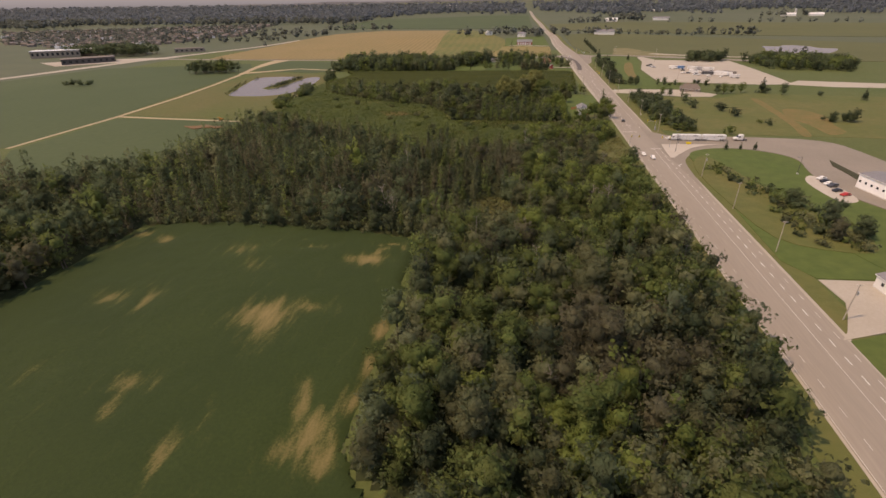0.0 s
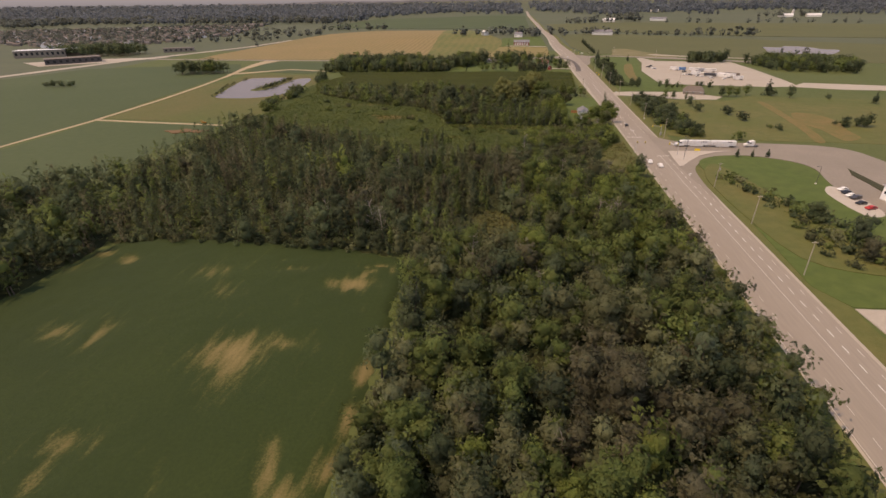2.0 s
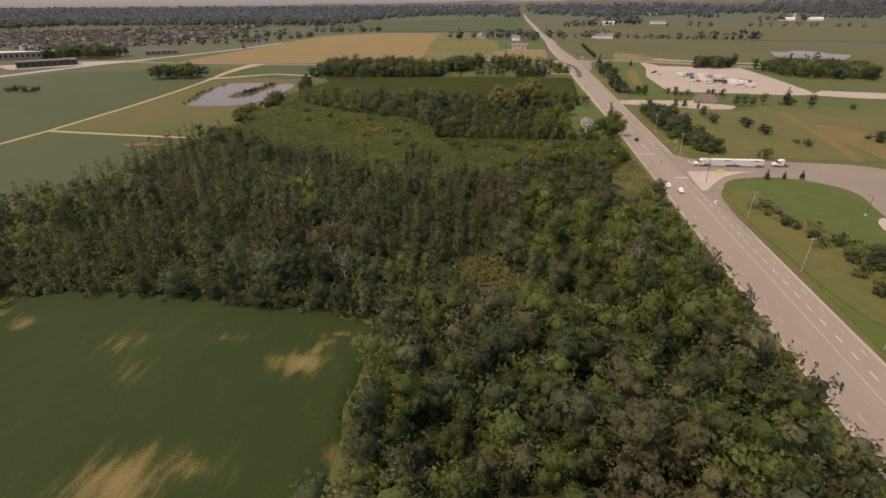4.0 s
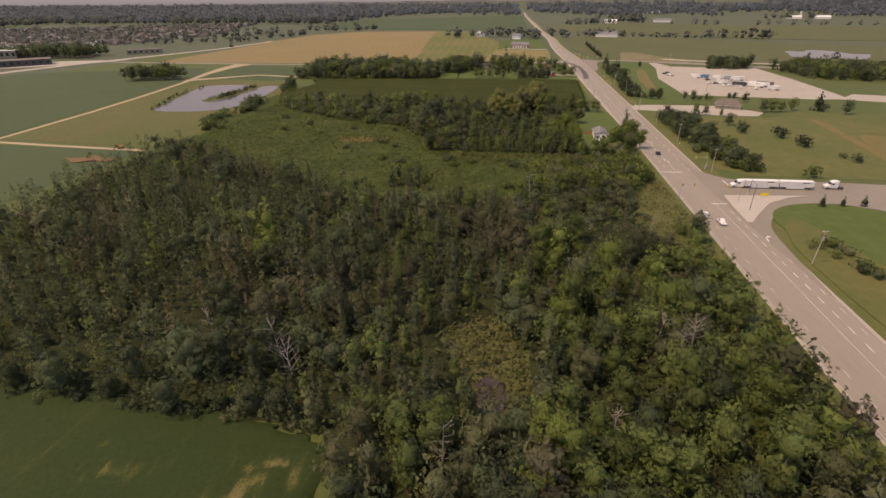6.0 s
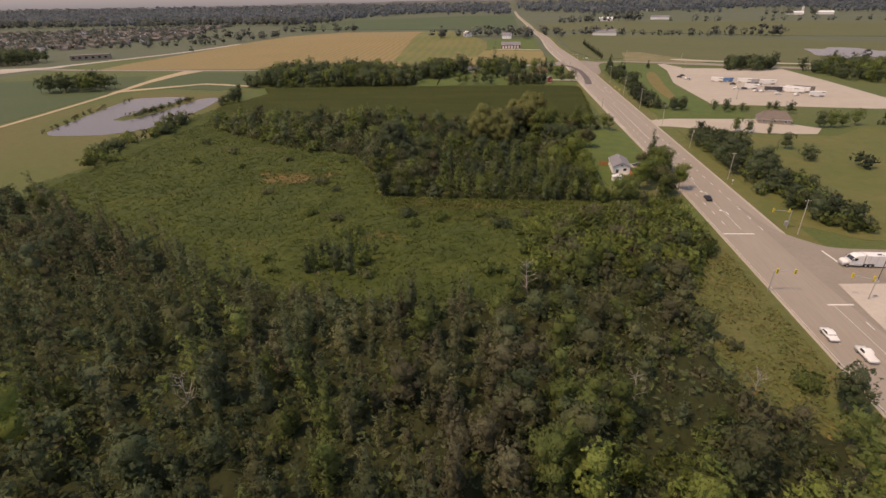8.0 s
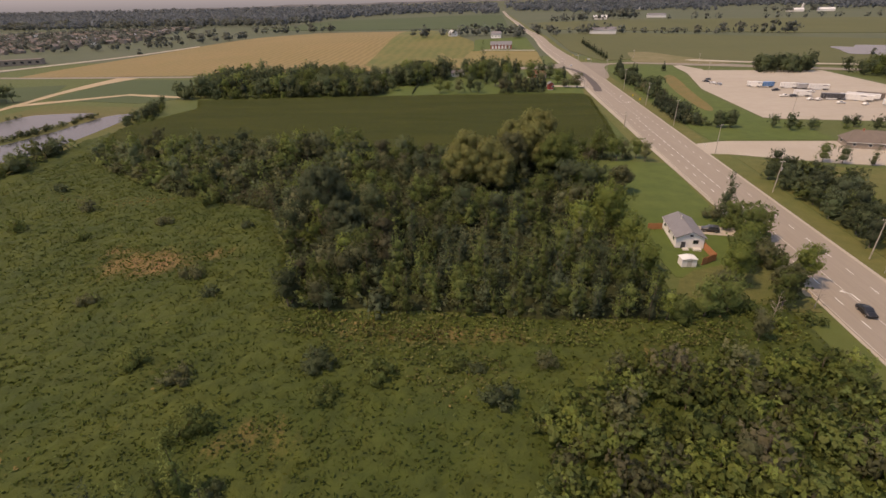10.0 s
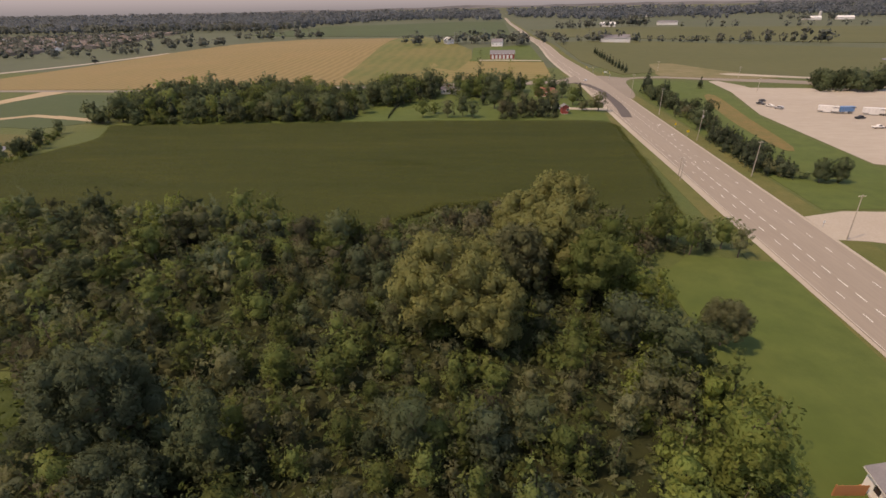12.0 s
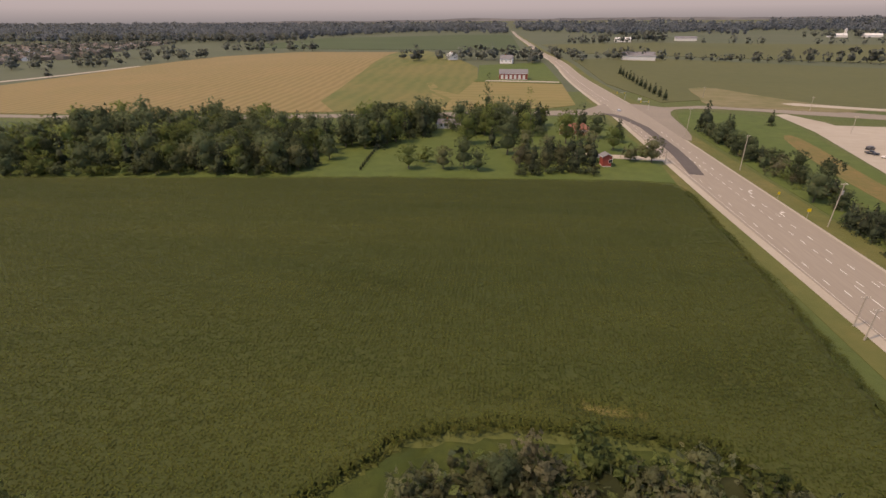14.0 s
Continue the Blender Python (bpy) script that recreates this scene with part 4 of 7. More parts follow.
def template(kind, seed, lod):
    """(trunk, crown) arrays of a tree of about unit kind at its real size."""
    rng = np.random.default_rng(seed)
    size, tuft, blades = ((0.40, 0.92, 8), (0.64, 1.2, 4), (1.10, 2.0, 4))[lod]
    limbs = (7, 3, 1)[lod]
    least = (0.0, 1.7, 2.0)[lod]
    if kind == "broad":
        h, w = rng.uniform(9, 11.5), rng.uniform(3.3, 4.2)
        return skeleton(rng, h, w, limbs), crown(rng, broad_lobes(rng, h, w, (9, 8, 5)[lod]), size, tuft, blades, 0.88, 0.42, 1.0, 2, least)
    if kind == "round":
        h, w = rng.uniform(8.5, 10), rng.uniform(3.2, 3.9)
        lobes = [(0, 0, h * 0.66, w * 0.66), (0, 0, h * 0.34, w * 0.74)]
        for i in range((9, 8, 6)[lod]):
            a, q = 2.4 * i + rng.uniform(-0.5, 0.5), rng.uniform(0.36, 0.66) * w
            lobes.append((math.cos(a) * q, math.sin(a) * q, h * rng.uniform(0.16, 0.78), w * rng.uniform(0.28, 0.42)))
        return skeleton(rng, h, w, limbs), crown(rng, lobes, size, tuft, blades, 0.95, 0.4, 0.8, 2, least)
    if kind == "tall":
        h, w = rng.uniform(11, 14), rng.uniform(2.1, 2.7)
        return skeleton(rng, h, w, limbs, 0.012), crown(rng, tall_lobes(rng, h, w, (6, 5, 4)[lod]), size * 0.9, tuft * 0.85, blades, 1.4, 0.68, 1.5, 2 if lod < 2 else 1, least * 0.6)
    if kind == "shrub":
        h, w = rng.uniform(2.6, 4.0), rng.uniform(1.8, 2.6)
        return skeleton(rng, h, w, 3), crown(rng, [(rng.normal(0, 0.45 * w), rng.normal(0, 0.45 * w), h * rng.uniform(0.22, 0.55), w * rng.uniform(0.4, 0.6)) for _ in range(5)], size * 0.9, tuft * 0.75, blades, 0.85, 0.5, 1.0, 1, least * 0.5)
    if kind == "willow":
        h, w = rng.uniform(13, 15), rng.uniform(5.5, 6.5)
        lobes = [(0, 0, h * 0.5, w * 0.6)]
        for i in range(46):
            u = rng.uniform(-0.5, 1.0)
            a, q = 2.4 * i, math.sqrt(1 - u * u) * rng.uniform(0.72, 1.0)
            lobes.append((math.cos(a) * q * w * 0.8, math.sin(a) * q * w * 0.8, h * (0.50 + 0.38 * u) * rng.uniform(0.88, 1.06), rng.uniform(0.9, 1.6)))
        return skeleton(rng, h, w, 8, 0.028), crown(rng, lobes, size * 0.85, tuft * 0.72, max(4, blades - 2), 1.1, 0.25, 0.7, 2 if lod == 0 else 1)
    if kind == "conifer":
        return conifer(rng, rng.uniform(8, 10), rng.uniform(2.2, 2.8), (0.5, 0.75, 1.2)[lod], (0.8, 0.7, 0.6)[lod])
    if kind == "dead":
        return skeleton(rng, rng.uniform(8, 11), 3.4, 16, 0.012), None


KINDS = {"broad": 5, "round": 4, "tall": 4, "shrub": 3, "willow": 2, "conifer": 3, "dead": 3}
LIBRARY = {}


def model(kind, var, lod):
    key = (kind, var % KINDS[kind], lod)
    if key not in LIBRARY:
        LIBRARY[key] = template(kind, 101 * (list(KINDS).index(kind) + 1) + 7 * key[1] + lod, lod)
    return LIBRARY[key]


MESHES = {}


def plant_tree(x, y, kind, leaf, var, scale, turn, label, name="tree", lod=0, group="", z=None):
    """One tree as a thing of its own: an empty at its foot with trunk and crown."""
    trunk, top = model(kind, var, lod)
    key = (kind, var % KINDS[kind], lod, leaf)
    if key not in MESHES:
        wood = quads("trunk", trunk[0], trunk[1], M_DEADWOOD if kind == "dead" else M_BARK)
        cr = quads("crown", top[0], top[1], LEAF[leaf], normals=top[2]) if top else None
        MESHES[key] = (wood.data, cr.data if cr else None)
        for o in (wood, cr):
            if o:
                bpy.data.objects.remove(o)
    foot = new(name)
    foot.matrix_basis = pose(x, y, land(x, y) if z is None else z, 0, 0, turn) @ Matrix.Diagonal((scale, scale, scale * (0.9 + 0.2 * ((var * 37 + int(x)) % 10) / 10), 1))
    a = new("trunk", MESHES[key][0])
    a.parent = foot
    if MESHES[key][1]:
        b = new("crown", MESHES[key][1])
        b.parent = foot
    return tagged(foot, label, "tree" if kind != "shrub" else "bush", group)


def woodland(name, trees, label, category="woods"):
    """Many trees joined into one mesh: rows of x, y, kind, leaf, var, scale, turn, lod."""
    VV, FF, MM, NN, TT, k = [], [], [], [], [], 0
    for x, y, kind, leaf, var, scale, turn, lod in trees:
        trunk, top = model(kind, var, lod)
        c, s = math.cos(turn), math.sin(turn)
        R = np.array(((c, s, 0), (-s, c, 0), (0, 0, 1)))
        tall = scale * (0.88 + 0.024 * (var % 11))
        for arr, m in ((trunk, len(LEAF) + (kind == "dead")), (top, leaf)):
            if arr is None:
                continue
            VV.append((arr[0] @ R * np.array((scale, scale, tall)) + np.array((x, y, land(x, y)))).astype(np.float32))
            FF.append(arr[1] + k)
            MM.append(np.full(len(arr[1]), m))
            TT.append(np.full(len(arr[0]), math.sin(x * 12.9 + y * 78.2 + var), np.float32))
            out = arr[2] if len(arr) > 2 else arr[0] * np.array((1, 1, 0)) + np.array((0.01, 0, 0))
            NN.append((out @ R / (np.linalg.norm(out, axis=1)[:, None] + 1e-9)).astype(np.float32))
            k += len(arr[0])
    ob = quads(name, np.concatenate(VV), np.concatenate(FF), LEAF + [M_BARK, M_DEADWOOD], np.concatenate(MM), None, np.concatenate(NN))
    ob.data.attributes.new("tone", "FLOAT", "POINT").data.foreach_set("value", np.concatenate(TT))
    return tagged(ob, label, category, "", "stuff")


def scatter(pts, gap, rng, holes=()):
    """Jittered points over an outline, about gap metres apart."""
    xs, ys = [p[0] for p in pts], [p[1] for p in pts]
    X, Y = np.meshgrid(np.arange(min(xs), max(xs), gap), np.arange(min(ys), max(ys), gap * 0.87))
    X = X + (np.arange(X.shape[0]) % 2)[:, None] * gap / 2 + rng.uniform(-0.5, 0.5, X.shape) * gap
    Y = Y + rng.uniform(-0.5, 0.5, X.shape) * gap
    ok = inside(pts, X, Y)
    for h in holes:
        ok &= ~inside(h, X, Y)
    return np.stack([X[ok], Y[ok]], 1)


LEAFWORDS = {GREEN: "green", DARK: "dark green", OLIVE: "olive green", YELLOW: "bright yellow-green", BLUE: "blue-green", RUSSET: "russet brown", WILLOW: "pale silvery green", NEEDLE: "dark green"}
KINDWORDS = {"round": "full-crowned deciduous tree in the woods", "broad": "broad-crowned deciduous tree in the woods", "tall": "tall slender poplar in dense woods", "shrub": "bushy shrub at the wood's edge", "willow": "spreading willow tree with rounded boughs", "dead": "bare dead tree with pale branches", "conifer": "conical spruce tree"}


def grow(x, y, rng, tallness):
    """Kind, leaf and size of a forest tree at a place, changing in drifts."""
    a = noise.noise((x * 0.02, y * 0.02, 0.0))
    b = noise.noise((x * 0.03 + 40, y * 0.03, 5.0))
    kind = "tall" if rng.random() < 0.5 + 0.6 * a + tallness else "broad"
    w = rng.random() + 0.35 * b
    leaf = GREEN if w < 0.38 else DARK if w < 0.62 else OLIVE if w < 0.86 else BLUE if w < 0.95 else RUSSET if w < 1.04 else YELLOW
    return kind, leaf, 0.62 + 0.72 * rng.random() ** 1.2 + 0.24 * b


rng = np.random.default_rng(11)
near, rest = [], []
for x, y in scatter(WOOD, 4.4, rng, [CLEAR]):
    x, y = float(x), float(y)
    if -100 < x < -90.5 and 38 < y < 122:
        continue
    kind, leaf, sc = grow(x, y, rng, -0.45 if y < 128 else 0.30 if x < -66 else -0.18)
    if kind == "broad" and y < 128:
        sc *= 0.9
    if y >= 128:
        sc *= 0.74 if kind == "tall" else 0.84
    if noise.noise((x * 0.035, y * 0.035, 9.0)) + rng.normal(0, 0.12) > (0.16 if kind == "tall" else 0.40):
        leaf = (OLIVE, RUSSET, RUSSET)[int(rng.integers(0, 3))]
    if x < -100 and leaf in (GREEN, OLIVE) and rng.random() < 0.6:
        leaf = DARK
    if x > -58 and 130 < y < 192 and kind == "broad" and rng.random() < 0.5:
        leaf = (GREEN, YELLOW)[int(rng.integers(0, 2))]
    if x > -34 and kind == "tall":
        sc = min(sc, 0.85)
    if x > -19 and 74 < y < 206:
        kind, sc = "broad", rng.uniform(0.62, 0.86)
    elif x > -17.5 and y > 60:
        kind, sc = "shrub", min(sc * 1.4, 1.25)
    elif x > -48 and y > 194:
        sc *= 0.62
        if rng.random() < 0.6:
            kind, leaf, sc = "shrub", (GREEN, OLIVE, OLIVE, DARK, RUSSET)[int(rng.integers(0, 5))], sc * 1.8
    elif y > 205:
        sc *= 0.85
    if rng.random() < 0.010:
        kind = "dead"
    var, turn = int(rng.integers(0, 60)), rng.uniform(0, 6.28)
    if -92 < x < -44 and 40 < y < 226:
        near.append((x, y, kind, leaf, var, sc, turn))
    else:
        aside = math.hypot(x + 67, max(0, y - 230, 38 - y))
        rest.append((x, y, kind, leaf, var, sc, turn, 2 if aside > 46 else 1))
near.sort(key=lambda n: (n[0] * 7.3 + n[1] * 3.1) % 11)
for x, y, kind, leaf, var, sc, turn in near[:130]:
    plant_tree(x, y, kind, leaf, var, sc, math.degrees(turn), (LEAFWORDS[leaf] + " " if kind != "dead" else "") + KINDWORDS[kind], "tree", 0, "trees of the wood")
rest += [(*n, 1) for n in near[130:]]
woodland("woodland", rest, "dense mixed deciduous woods, dark green with russet crowns")

th = []
for x, y in list(scatter(THICKET, 4.3, rng)) + list(scatter([(-106, 291), (-36, 291), (-34, 312), (-100, 312)], 4.8, rng)):
    x, y = float(x), float(y)
    kind, leaf, sc = grow(x, y, rng, -0.35)
    sc *= 0.66
    if -84 < x < -38 and y < 316:
        kind, sc = ("tall", 0.54 + 0.14 * rng.random()) if rng.random() < 0.7 else (kind, sc * 0.85)
        leaf = (BLUE, GREEN, GREEN, DARK)[int(rng.integers(0, 4))]
    elif y > 376 and x > -96:
        kind, leaf, sc = "shrub", (OLIVE, RUSSET, OLIVE, GREEN)[int(rng.integers(0, 4))], rng.uniform(0.9, 1.4)
    elif x < -125 or rng.random() < 0.3:
        kind, sc = ("shrub", sc * 1.9) if rng.random() < 0.6 else (kind, sc)
    elif x > -48:
        leaf = (GREEN, YELLOW, YELLOW)[int(rng.integers(0, 3))]
    th.append((x, y, kind, leaf, int(rng.integers(0, 60)), sc, rng.uniform(0, 6.28), 1 if abs(x + 66) < 44 else 2))
woodland("thicket", th, "dense thicket of small trees and shrubs", "thicket")


def low_leaves(pts, holes, n, height, seed):
    """Leafy sprays over the undergrowth."""
    r = np.random.default_rng(seed)
    xs, ys = [q[0] for q in pts], [q[1] for q in pts]
    x, y = r.uniform(min(xs), max(xs), n), r.uniform(min(ys), max(ys), n)
    ok = inside(pts, x, y)
    for h in holes:
        ok &= ~inside(h, x, y)
    x, y = x[ok], y[ok]
    q = np.stack([x, y, height + r.normal(0, 0.35 * height, x.size)], 1)
    nr = r.normal(0, 0.5, q.shape) + np.array((0, 0, 0.9))
    nr /= np.linalg.norm(nr, axis=1)[:, None]
    v, f = leaf_cards(r, q, nr, 1.1)
    tagged(quads("undergrowth_leaves", v, f, [LEAF[GREEN], LEAF[OLIVE], LEAF[DARK]], r.integers(0, 3, x.size)), "leafy saplings and brambles beneath the trees", "undergrowth", "", "stuff")


low_leaves(WOOD, [CLEAR, [(-102, 36), (-90.5, 36), (-90.5, 122), (-102, 122)]], 60000, 2.0, 41)
low_leaves(THICKET, [], 30000, 1.7, 42)


# ---- single trees, hedges and bushes ----
GROWN = 1.35


def stand(rows, group, where):
    """Plant listed trees: x, y, kind, leaf, scale."""
    for i, (x, y, kind, leaf, sc) in enumerate(rows):
        word = {"broad": "round-crowned deciduous tree", "round": "full-crowned deciduous tree", "tall": "slender upright tree", "shrub": "low rounded bush", "willow": "large spreading willow", "conifer": "conical conifer", "dead": "bare dead tree with pale branches"}[kind]
        plant_tree(x, y, kind, leaf, i * 3 + int(abs(x)), sc * GROWN, (x * 37 + y * 11) % 360, (LEAFWORDS[leaf] + " " if kind != "dead" else "") + word + " " + where, "bush" if kind == "shrub" else "tree", 0 if abs(x + 68) < 110 and y < 480 else 1, group)


def belt(pts, gap, seed, mix, sizes, group, where):
    """A dense belt of trees over an outline, joined; mix: (kind, leaf, share)."""
    r = np.random.default_rng(seed)
    rows = []
    for x, y in scatter(pts, gap, r):
        u, k = r.random(), 0
        while k < len(mix) - 1 and u > mix[k][2]:
            u -= mix[k][2]
            k += 1
        rows.append((float(x), float(y), mix[k][0], mix[k][1], int(r.integers(0, 60)), r.uniform(*sizes) * GROWN, r.uniform(0, 6.28), 1 if y < 600 and -190 < x < 36 and (mix[k][0] != "shrub" or abs(x + 62) < 70) else 2))
    words = {"conifer": "conifers", "shrub": "bushes"}
    woodland("tree_belt" if mix[0][0] != "shrub" else "bush_belt", rows, "close " + LEAFWORDS[mix[0][1]] + " " + words.get(mix[0][0], "trees") + " " + where, "trees" if mix[0][0] != "shrub" else "bushes")


stand([(-73.5, 355, "willow", WILLOW, 0.95), (-66, 352.5, "willow", WILLOW, 0.72), (-69, 361, "willow", WILLOW, 0.8), (-61.5, 367, "willow", OLIVE, 0.72), (-55.5, 373, "willow", WILLOW, 0.95), (-53, 384, "willow", WILLOW, 1.0), (-60.5, 381, "willow", WILLOW, 0.8), (-49, 366, "willow", GREEN, 0.8), (-44, 378, "broad", GREEN, 0.9), (-47, 352, "broad", BLUE, 0.9), (-67.9, 403.6, "round", DARK, 0.46), (-70, 402, "round", OLIVE, 0.3), (-52, 405, "round", OLIVE, 0.32)],
      "willows of the thicket", "in the thicket")
stand([(-108, 328, "willow", BLUE, 0.82), (-102, 321, "willow", BLUE, 0.6), (-96, 327, "broad", DARK, 0.75), (-74, 330, "broad", DARK, 0.75), (-66, 331, "broad", BLUE, 0.7), (-93, 318, "broad", DARK, 0.6), (-40, 331, "round", YELLOW, 0.95), (-37.5, 319, "round", YELLOW, 0.7), (-37, 309, "round", YELLOW, 0.7), (-37, 341, "tall", GREEN, 0.75), (-42, 345, "broad", DARK, 0.9)],
      "trees by the white house", "in the thicket behind the white house")
stand([(-9.5, 331, "shrub", GREEN, 1.2), (-10, 322, "shrub", GREEN, 1.3), (-11.5, 317, "shrub", OLIVE, 1.2), (-9, 314, "shrub", GREEN, 1.0), (-12, 338, "shrub", OLIVE, 0.9), (-8.5, 340, "tall", DARK, 0.75), (-9, 334, "round", GREEN, 0.62), (-8, 326, "round", GREEN, 0.8), (-12, 320, "round", YELLOW, 0.72), (-19, 294, "dead", OLIVE, 0.5), (-13, 302, "willow", OLIVE, 0.36), (-8, 306, "broad", YELLOW, 0.55), (-10, 298, "dead", OLIVE, 0.5), (-25, 300, "broad", OLIVE, 0.5)],
      "trees by the highway", "beside the white house")
stand([(-31, 356.5, "willow", OLIVE, 0.45)], "", "alone on the lawn")
belt([(-37, 387), (-14, 386), (-13, 392), (-36, 395)], 3.6, 3, [("broad", GREEN, 0.5), ("shrub", DARK, 0.3), ("broad", OLIVE, 0.2)], (0.5, 0.65), "hedge of the lawn", "in a hedge beside the lawn")
stand([(-20, 262, "shrub", GREEN, 0.7), (-25, 256, "shrub", OLIVE, 0.8), (-14, 207, "broad", DARK, 0.62), (-16, 214, "shrub", GREEN, 0.8), (-24, 222, "shrub", OLIVE, 0.6)], "bushes of the old field", "in the old field")
stand([(-77, 158, "shrub", OLIVE, 0.30), (-72, 159, "shrub", WILLOW, 0.27), (-68, 155, "shrub", OLIVE, 0.30), (-74, 152, "shrub", WILLOW, 0.27), (-67, 149, "shrub", OLIVE, 0.30), (-71, 150, "shrub", WILLOW, 0.24), (-65, 145, "shrub", GREEN, 0.30), (-74, 147, "shrub", OLIVE, 0.24), (-65, 138, "shrub", OLIVE, 0.27), (-70, 147, "shrub", RUSSET, 0.21), (-73, 133, "shrub", OLIVE, 0.30), (-66, 132, "shrub", GREEN, 0.36)], "bushes of the reed bed", "in the reed bed")

# bushes of the meadow
MB = np.random.default_rng(21)
for bx_, by_ in [(-123, 275), (-114, 272), (-95, 277), (-84, 275), (-73, 279), (-66, 271), (-58, 279), (-48, 279), (-35, 278), (-129, 302), (-121, 295), (-152, 329), (-129, 327), (-144, 291), (-91, 271), (-70, 277), (-50, 273), (-107, 262), (-106, 251), (-99, 254), (-166, 318), (-178, 336), (-188, 322), (-200, 350)]:
    stand([(bx_, by_, "shrub", (GREEN, DARK, OLIVE)[int(MB.integers(0, 3))], MB.uniform(0.5, 0.95))], "bushes of the meadow", "in the meadow")
belt([(-111, 240), (-99, 241), (-97, 252), (-104, 256), (-112, 250)], 3.6, 5, [("tall", GREEN, 0.6), ("tall", DARK, 0.4)], (0.42, 0.6), "trees of the meadow", "at the meadow's edge")
belt([(-58, 246), (-24, 246), (-15, 262), (-14, 284), (-30, 282), (-52, 277), (-60, 264)], 3.4, 6, [("shrub", GREEN, 0.3), ("shrub", YELLOW, 0.4), ("shrub", OLIVE, 0.22), ("shrub", RUSSET, 0.08)], (0.6, 1.15), "scrub of the meadow", "in the scrub at the meadow's edge")
belt([(-126, 240), (-100, 240), (-66, 240), (-62, 250), (-100, 247), (-124, 247)], 7.0, 36, [("shrub", GREEN, 0.5), ("shrub", OLIVE, 0.5)], (0.4, 0.8), "scrub of the meadow", "in the scrub at the meadow's edge")
stand([(-30, 252, "broad", DARK, 0.45), (-22, 258, "broad", DARK, 0.5), (-42, 250, "broad", GREEN, 0.5), (-18, 276, "broad", GREEN, 0.4), (-38, 262, "broad", OLIVE, 0.42), (-24, 288, "broad", OLIVE, 0.4)], "small trees of the scrub", "in the scrub at the meadow's edge")
belt([(-40, 291), (-24, 292), (-11, 293), (-11, 298), (-22, 300), (-37, 297)], 3.8, 45, [("shrub", YELLOW, 0.3), ("round", GREEN, 0.25), ("shrub", GREEN, 0.35), ("shrub", RUSSET, 0.1)], (0.4, 0.7), "scrub by the dirt lane", "along the dirt lane")
stand([(-21, 305, "broad", YELLOW, 0.6), (-17, 311, "broad", GREEN, 0.62), (-35, 292.5, "round", GREEN, 0.5)], "trees by the highway", "beside the white house")
belt([(-224, 314), (-238, 350), (-229, 368), (-238, 400), (-244, 398), (-236, 368), (-245, 350), (-231, 312)], 4.6, 7, [("shrub", DARK, 0.5), ("shrub", GREEN, 0.5)], (0.8, 1.2), "bushes by the pond", "along the pond's bank")
belt([(-240, 430), (-252, 470), (-262, 492), (-254, 494), (-243, 470), (-232, 440)], 4.4, 8, [("round", DARK, 0.5), ("shrub", GREEN, 0.5)], (0.4, 0.6), "bushes by the pond", "along the pond's bank")
belt([(-297, 365), (-306, 398), (-314, 430), (-319, 464), (-322, 464), (-318, 430), (-310, 398), (-300, 365)], 4.2, 34, [("shrub", DARK, 0.6), ("shrub", OLIVE, 0.4)], (0.25, 0.45), "bushes by the pond", "along the pond's western bank")
belt([(-283.5, 402), (-278, 399), (-273, 430), (-272, 462), (-279.5, 464), (-279.5, 430)], 3.4, 9, [("shrub", DARK, 0.5), ("shrub", OLIVE, 0.5)], (0.3, 0.55), "bushes by the pond", "on the pond's spit")
belt([(-412, 478), (-365, 486), (-362, 505), (-395, 514), (-410, 505)], 5.6, 10, [("broad", DARK, 0.7), ("broad", GREEN, 0.3)], (0.65, 0.85), "clump in the crop field", "in a clump amid the field")
belt([(-186, 124.5), (-170, 127.5), (-121, 128.2), (-105, 126.5), (-104, 130), (-121, 132), (-170, 132), (-187, 128)], 3.0, 46, [("shrub", DARK, 0.35), ("round", DARK, 0.25), ("shrub", OLIVE, 0.2), ("shrub", GREEN, 0.2)], (0.42, 0.72), "edge of the wood", "along the edge of the wood")
belt([(-722, 655), (-650, 640), (-588, 652), (-590, 690), (-650, 715), (-720, 700)], 8, 33, [("broad", DARK, 0.6), ("broad", BLUE, 0.4)], (0.75, 1.0), "far wood beside the school", "in the dark wood beside the school")
belt([(-485, 400), (-455, 402), (-455, 420), (-490, 415)], 9, 32, [("shrub", DARK, 1.0)], (0.7, 1.1), "bushes in the crop field", "amid the crop field")

# east of the highway
belt([(16, 372), (15.5, 316), (17, 288), (25, 272), (32, 276), (33, 300), (34, 340), (33, 372), (26, 384)], 5.0, 12, [("round", DARK, 0.4), ("round", BLUE, 0.3), ("shrub", GREEN, 0.3)], (0.42, 0.62), "roadside tree belt", "in the belt beside the highway")
belt([(16, 486), (16, 442), (25, 440), (28, 500), (32, 548), (33, 598), (22, 602), (19, 545), (18, 495)], 5.0, 39, [("shrub", OLIVE, 0.45), ("shrub", DARK, 0.3), ("shrub", GREEN, 0.1), ("shrub", RUSSET, 0.15)], (0.35, 0.8), "roadside tree belt", "in the belt beside the highway")
belt([(17, 372), (17, 316), (19, 290), (28, 273), (36, 278), (34, 340), (31, 372), (26, 380)], 4.0, 40, [("shrub", DARK, 0.5), ("shrub", BLUE, 0.2), ("shrub", GREEN, 0.3)], (0.6, 1.0), "roadside tree belt", "in the belt beside the highway")
belt([(15, 488), (14.5, 440), (22, 436), (26, 462), (24, 490)], 3.6, 13, [("conifer", NEEDLE, 0.8), ("round", BLUE, 0.2)], (0.42, 0.58), "roadside tree belt", "in the belt beside the highway")
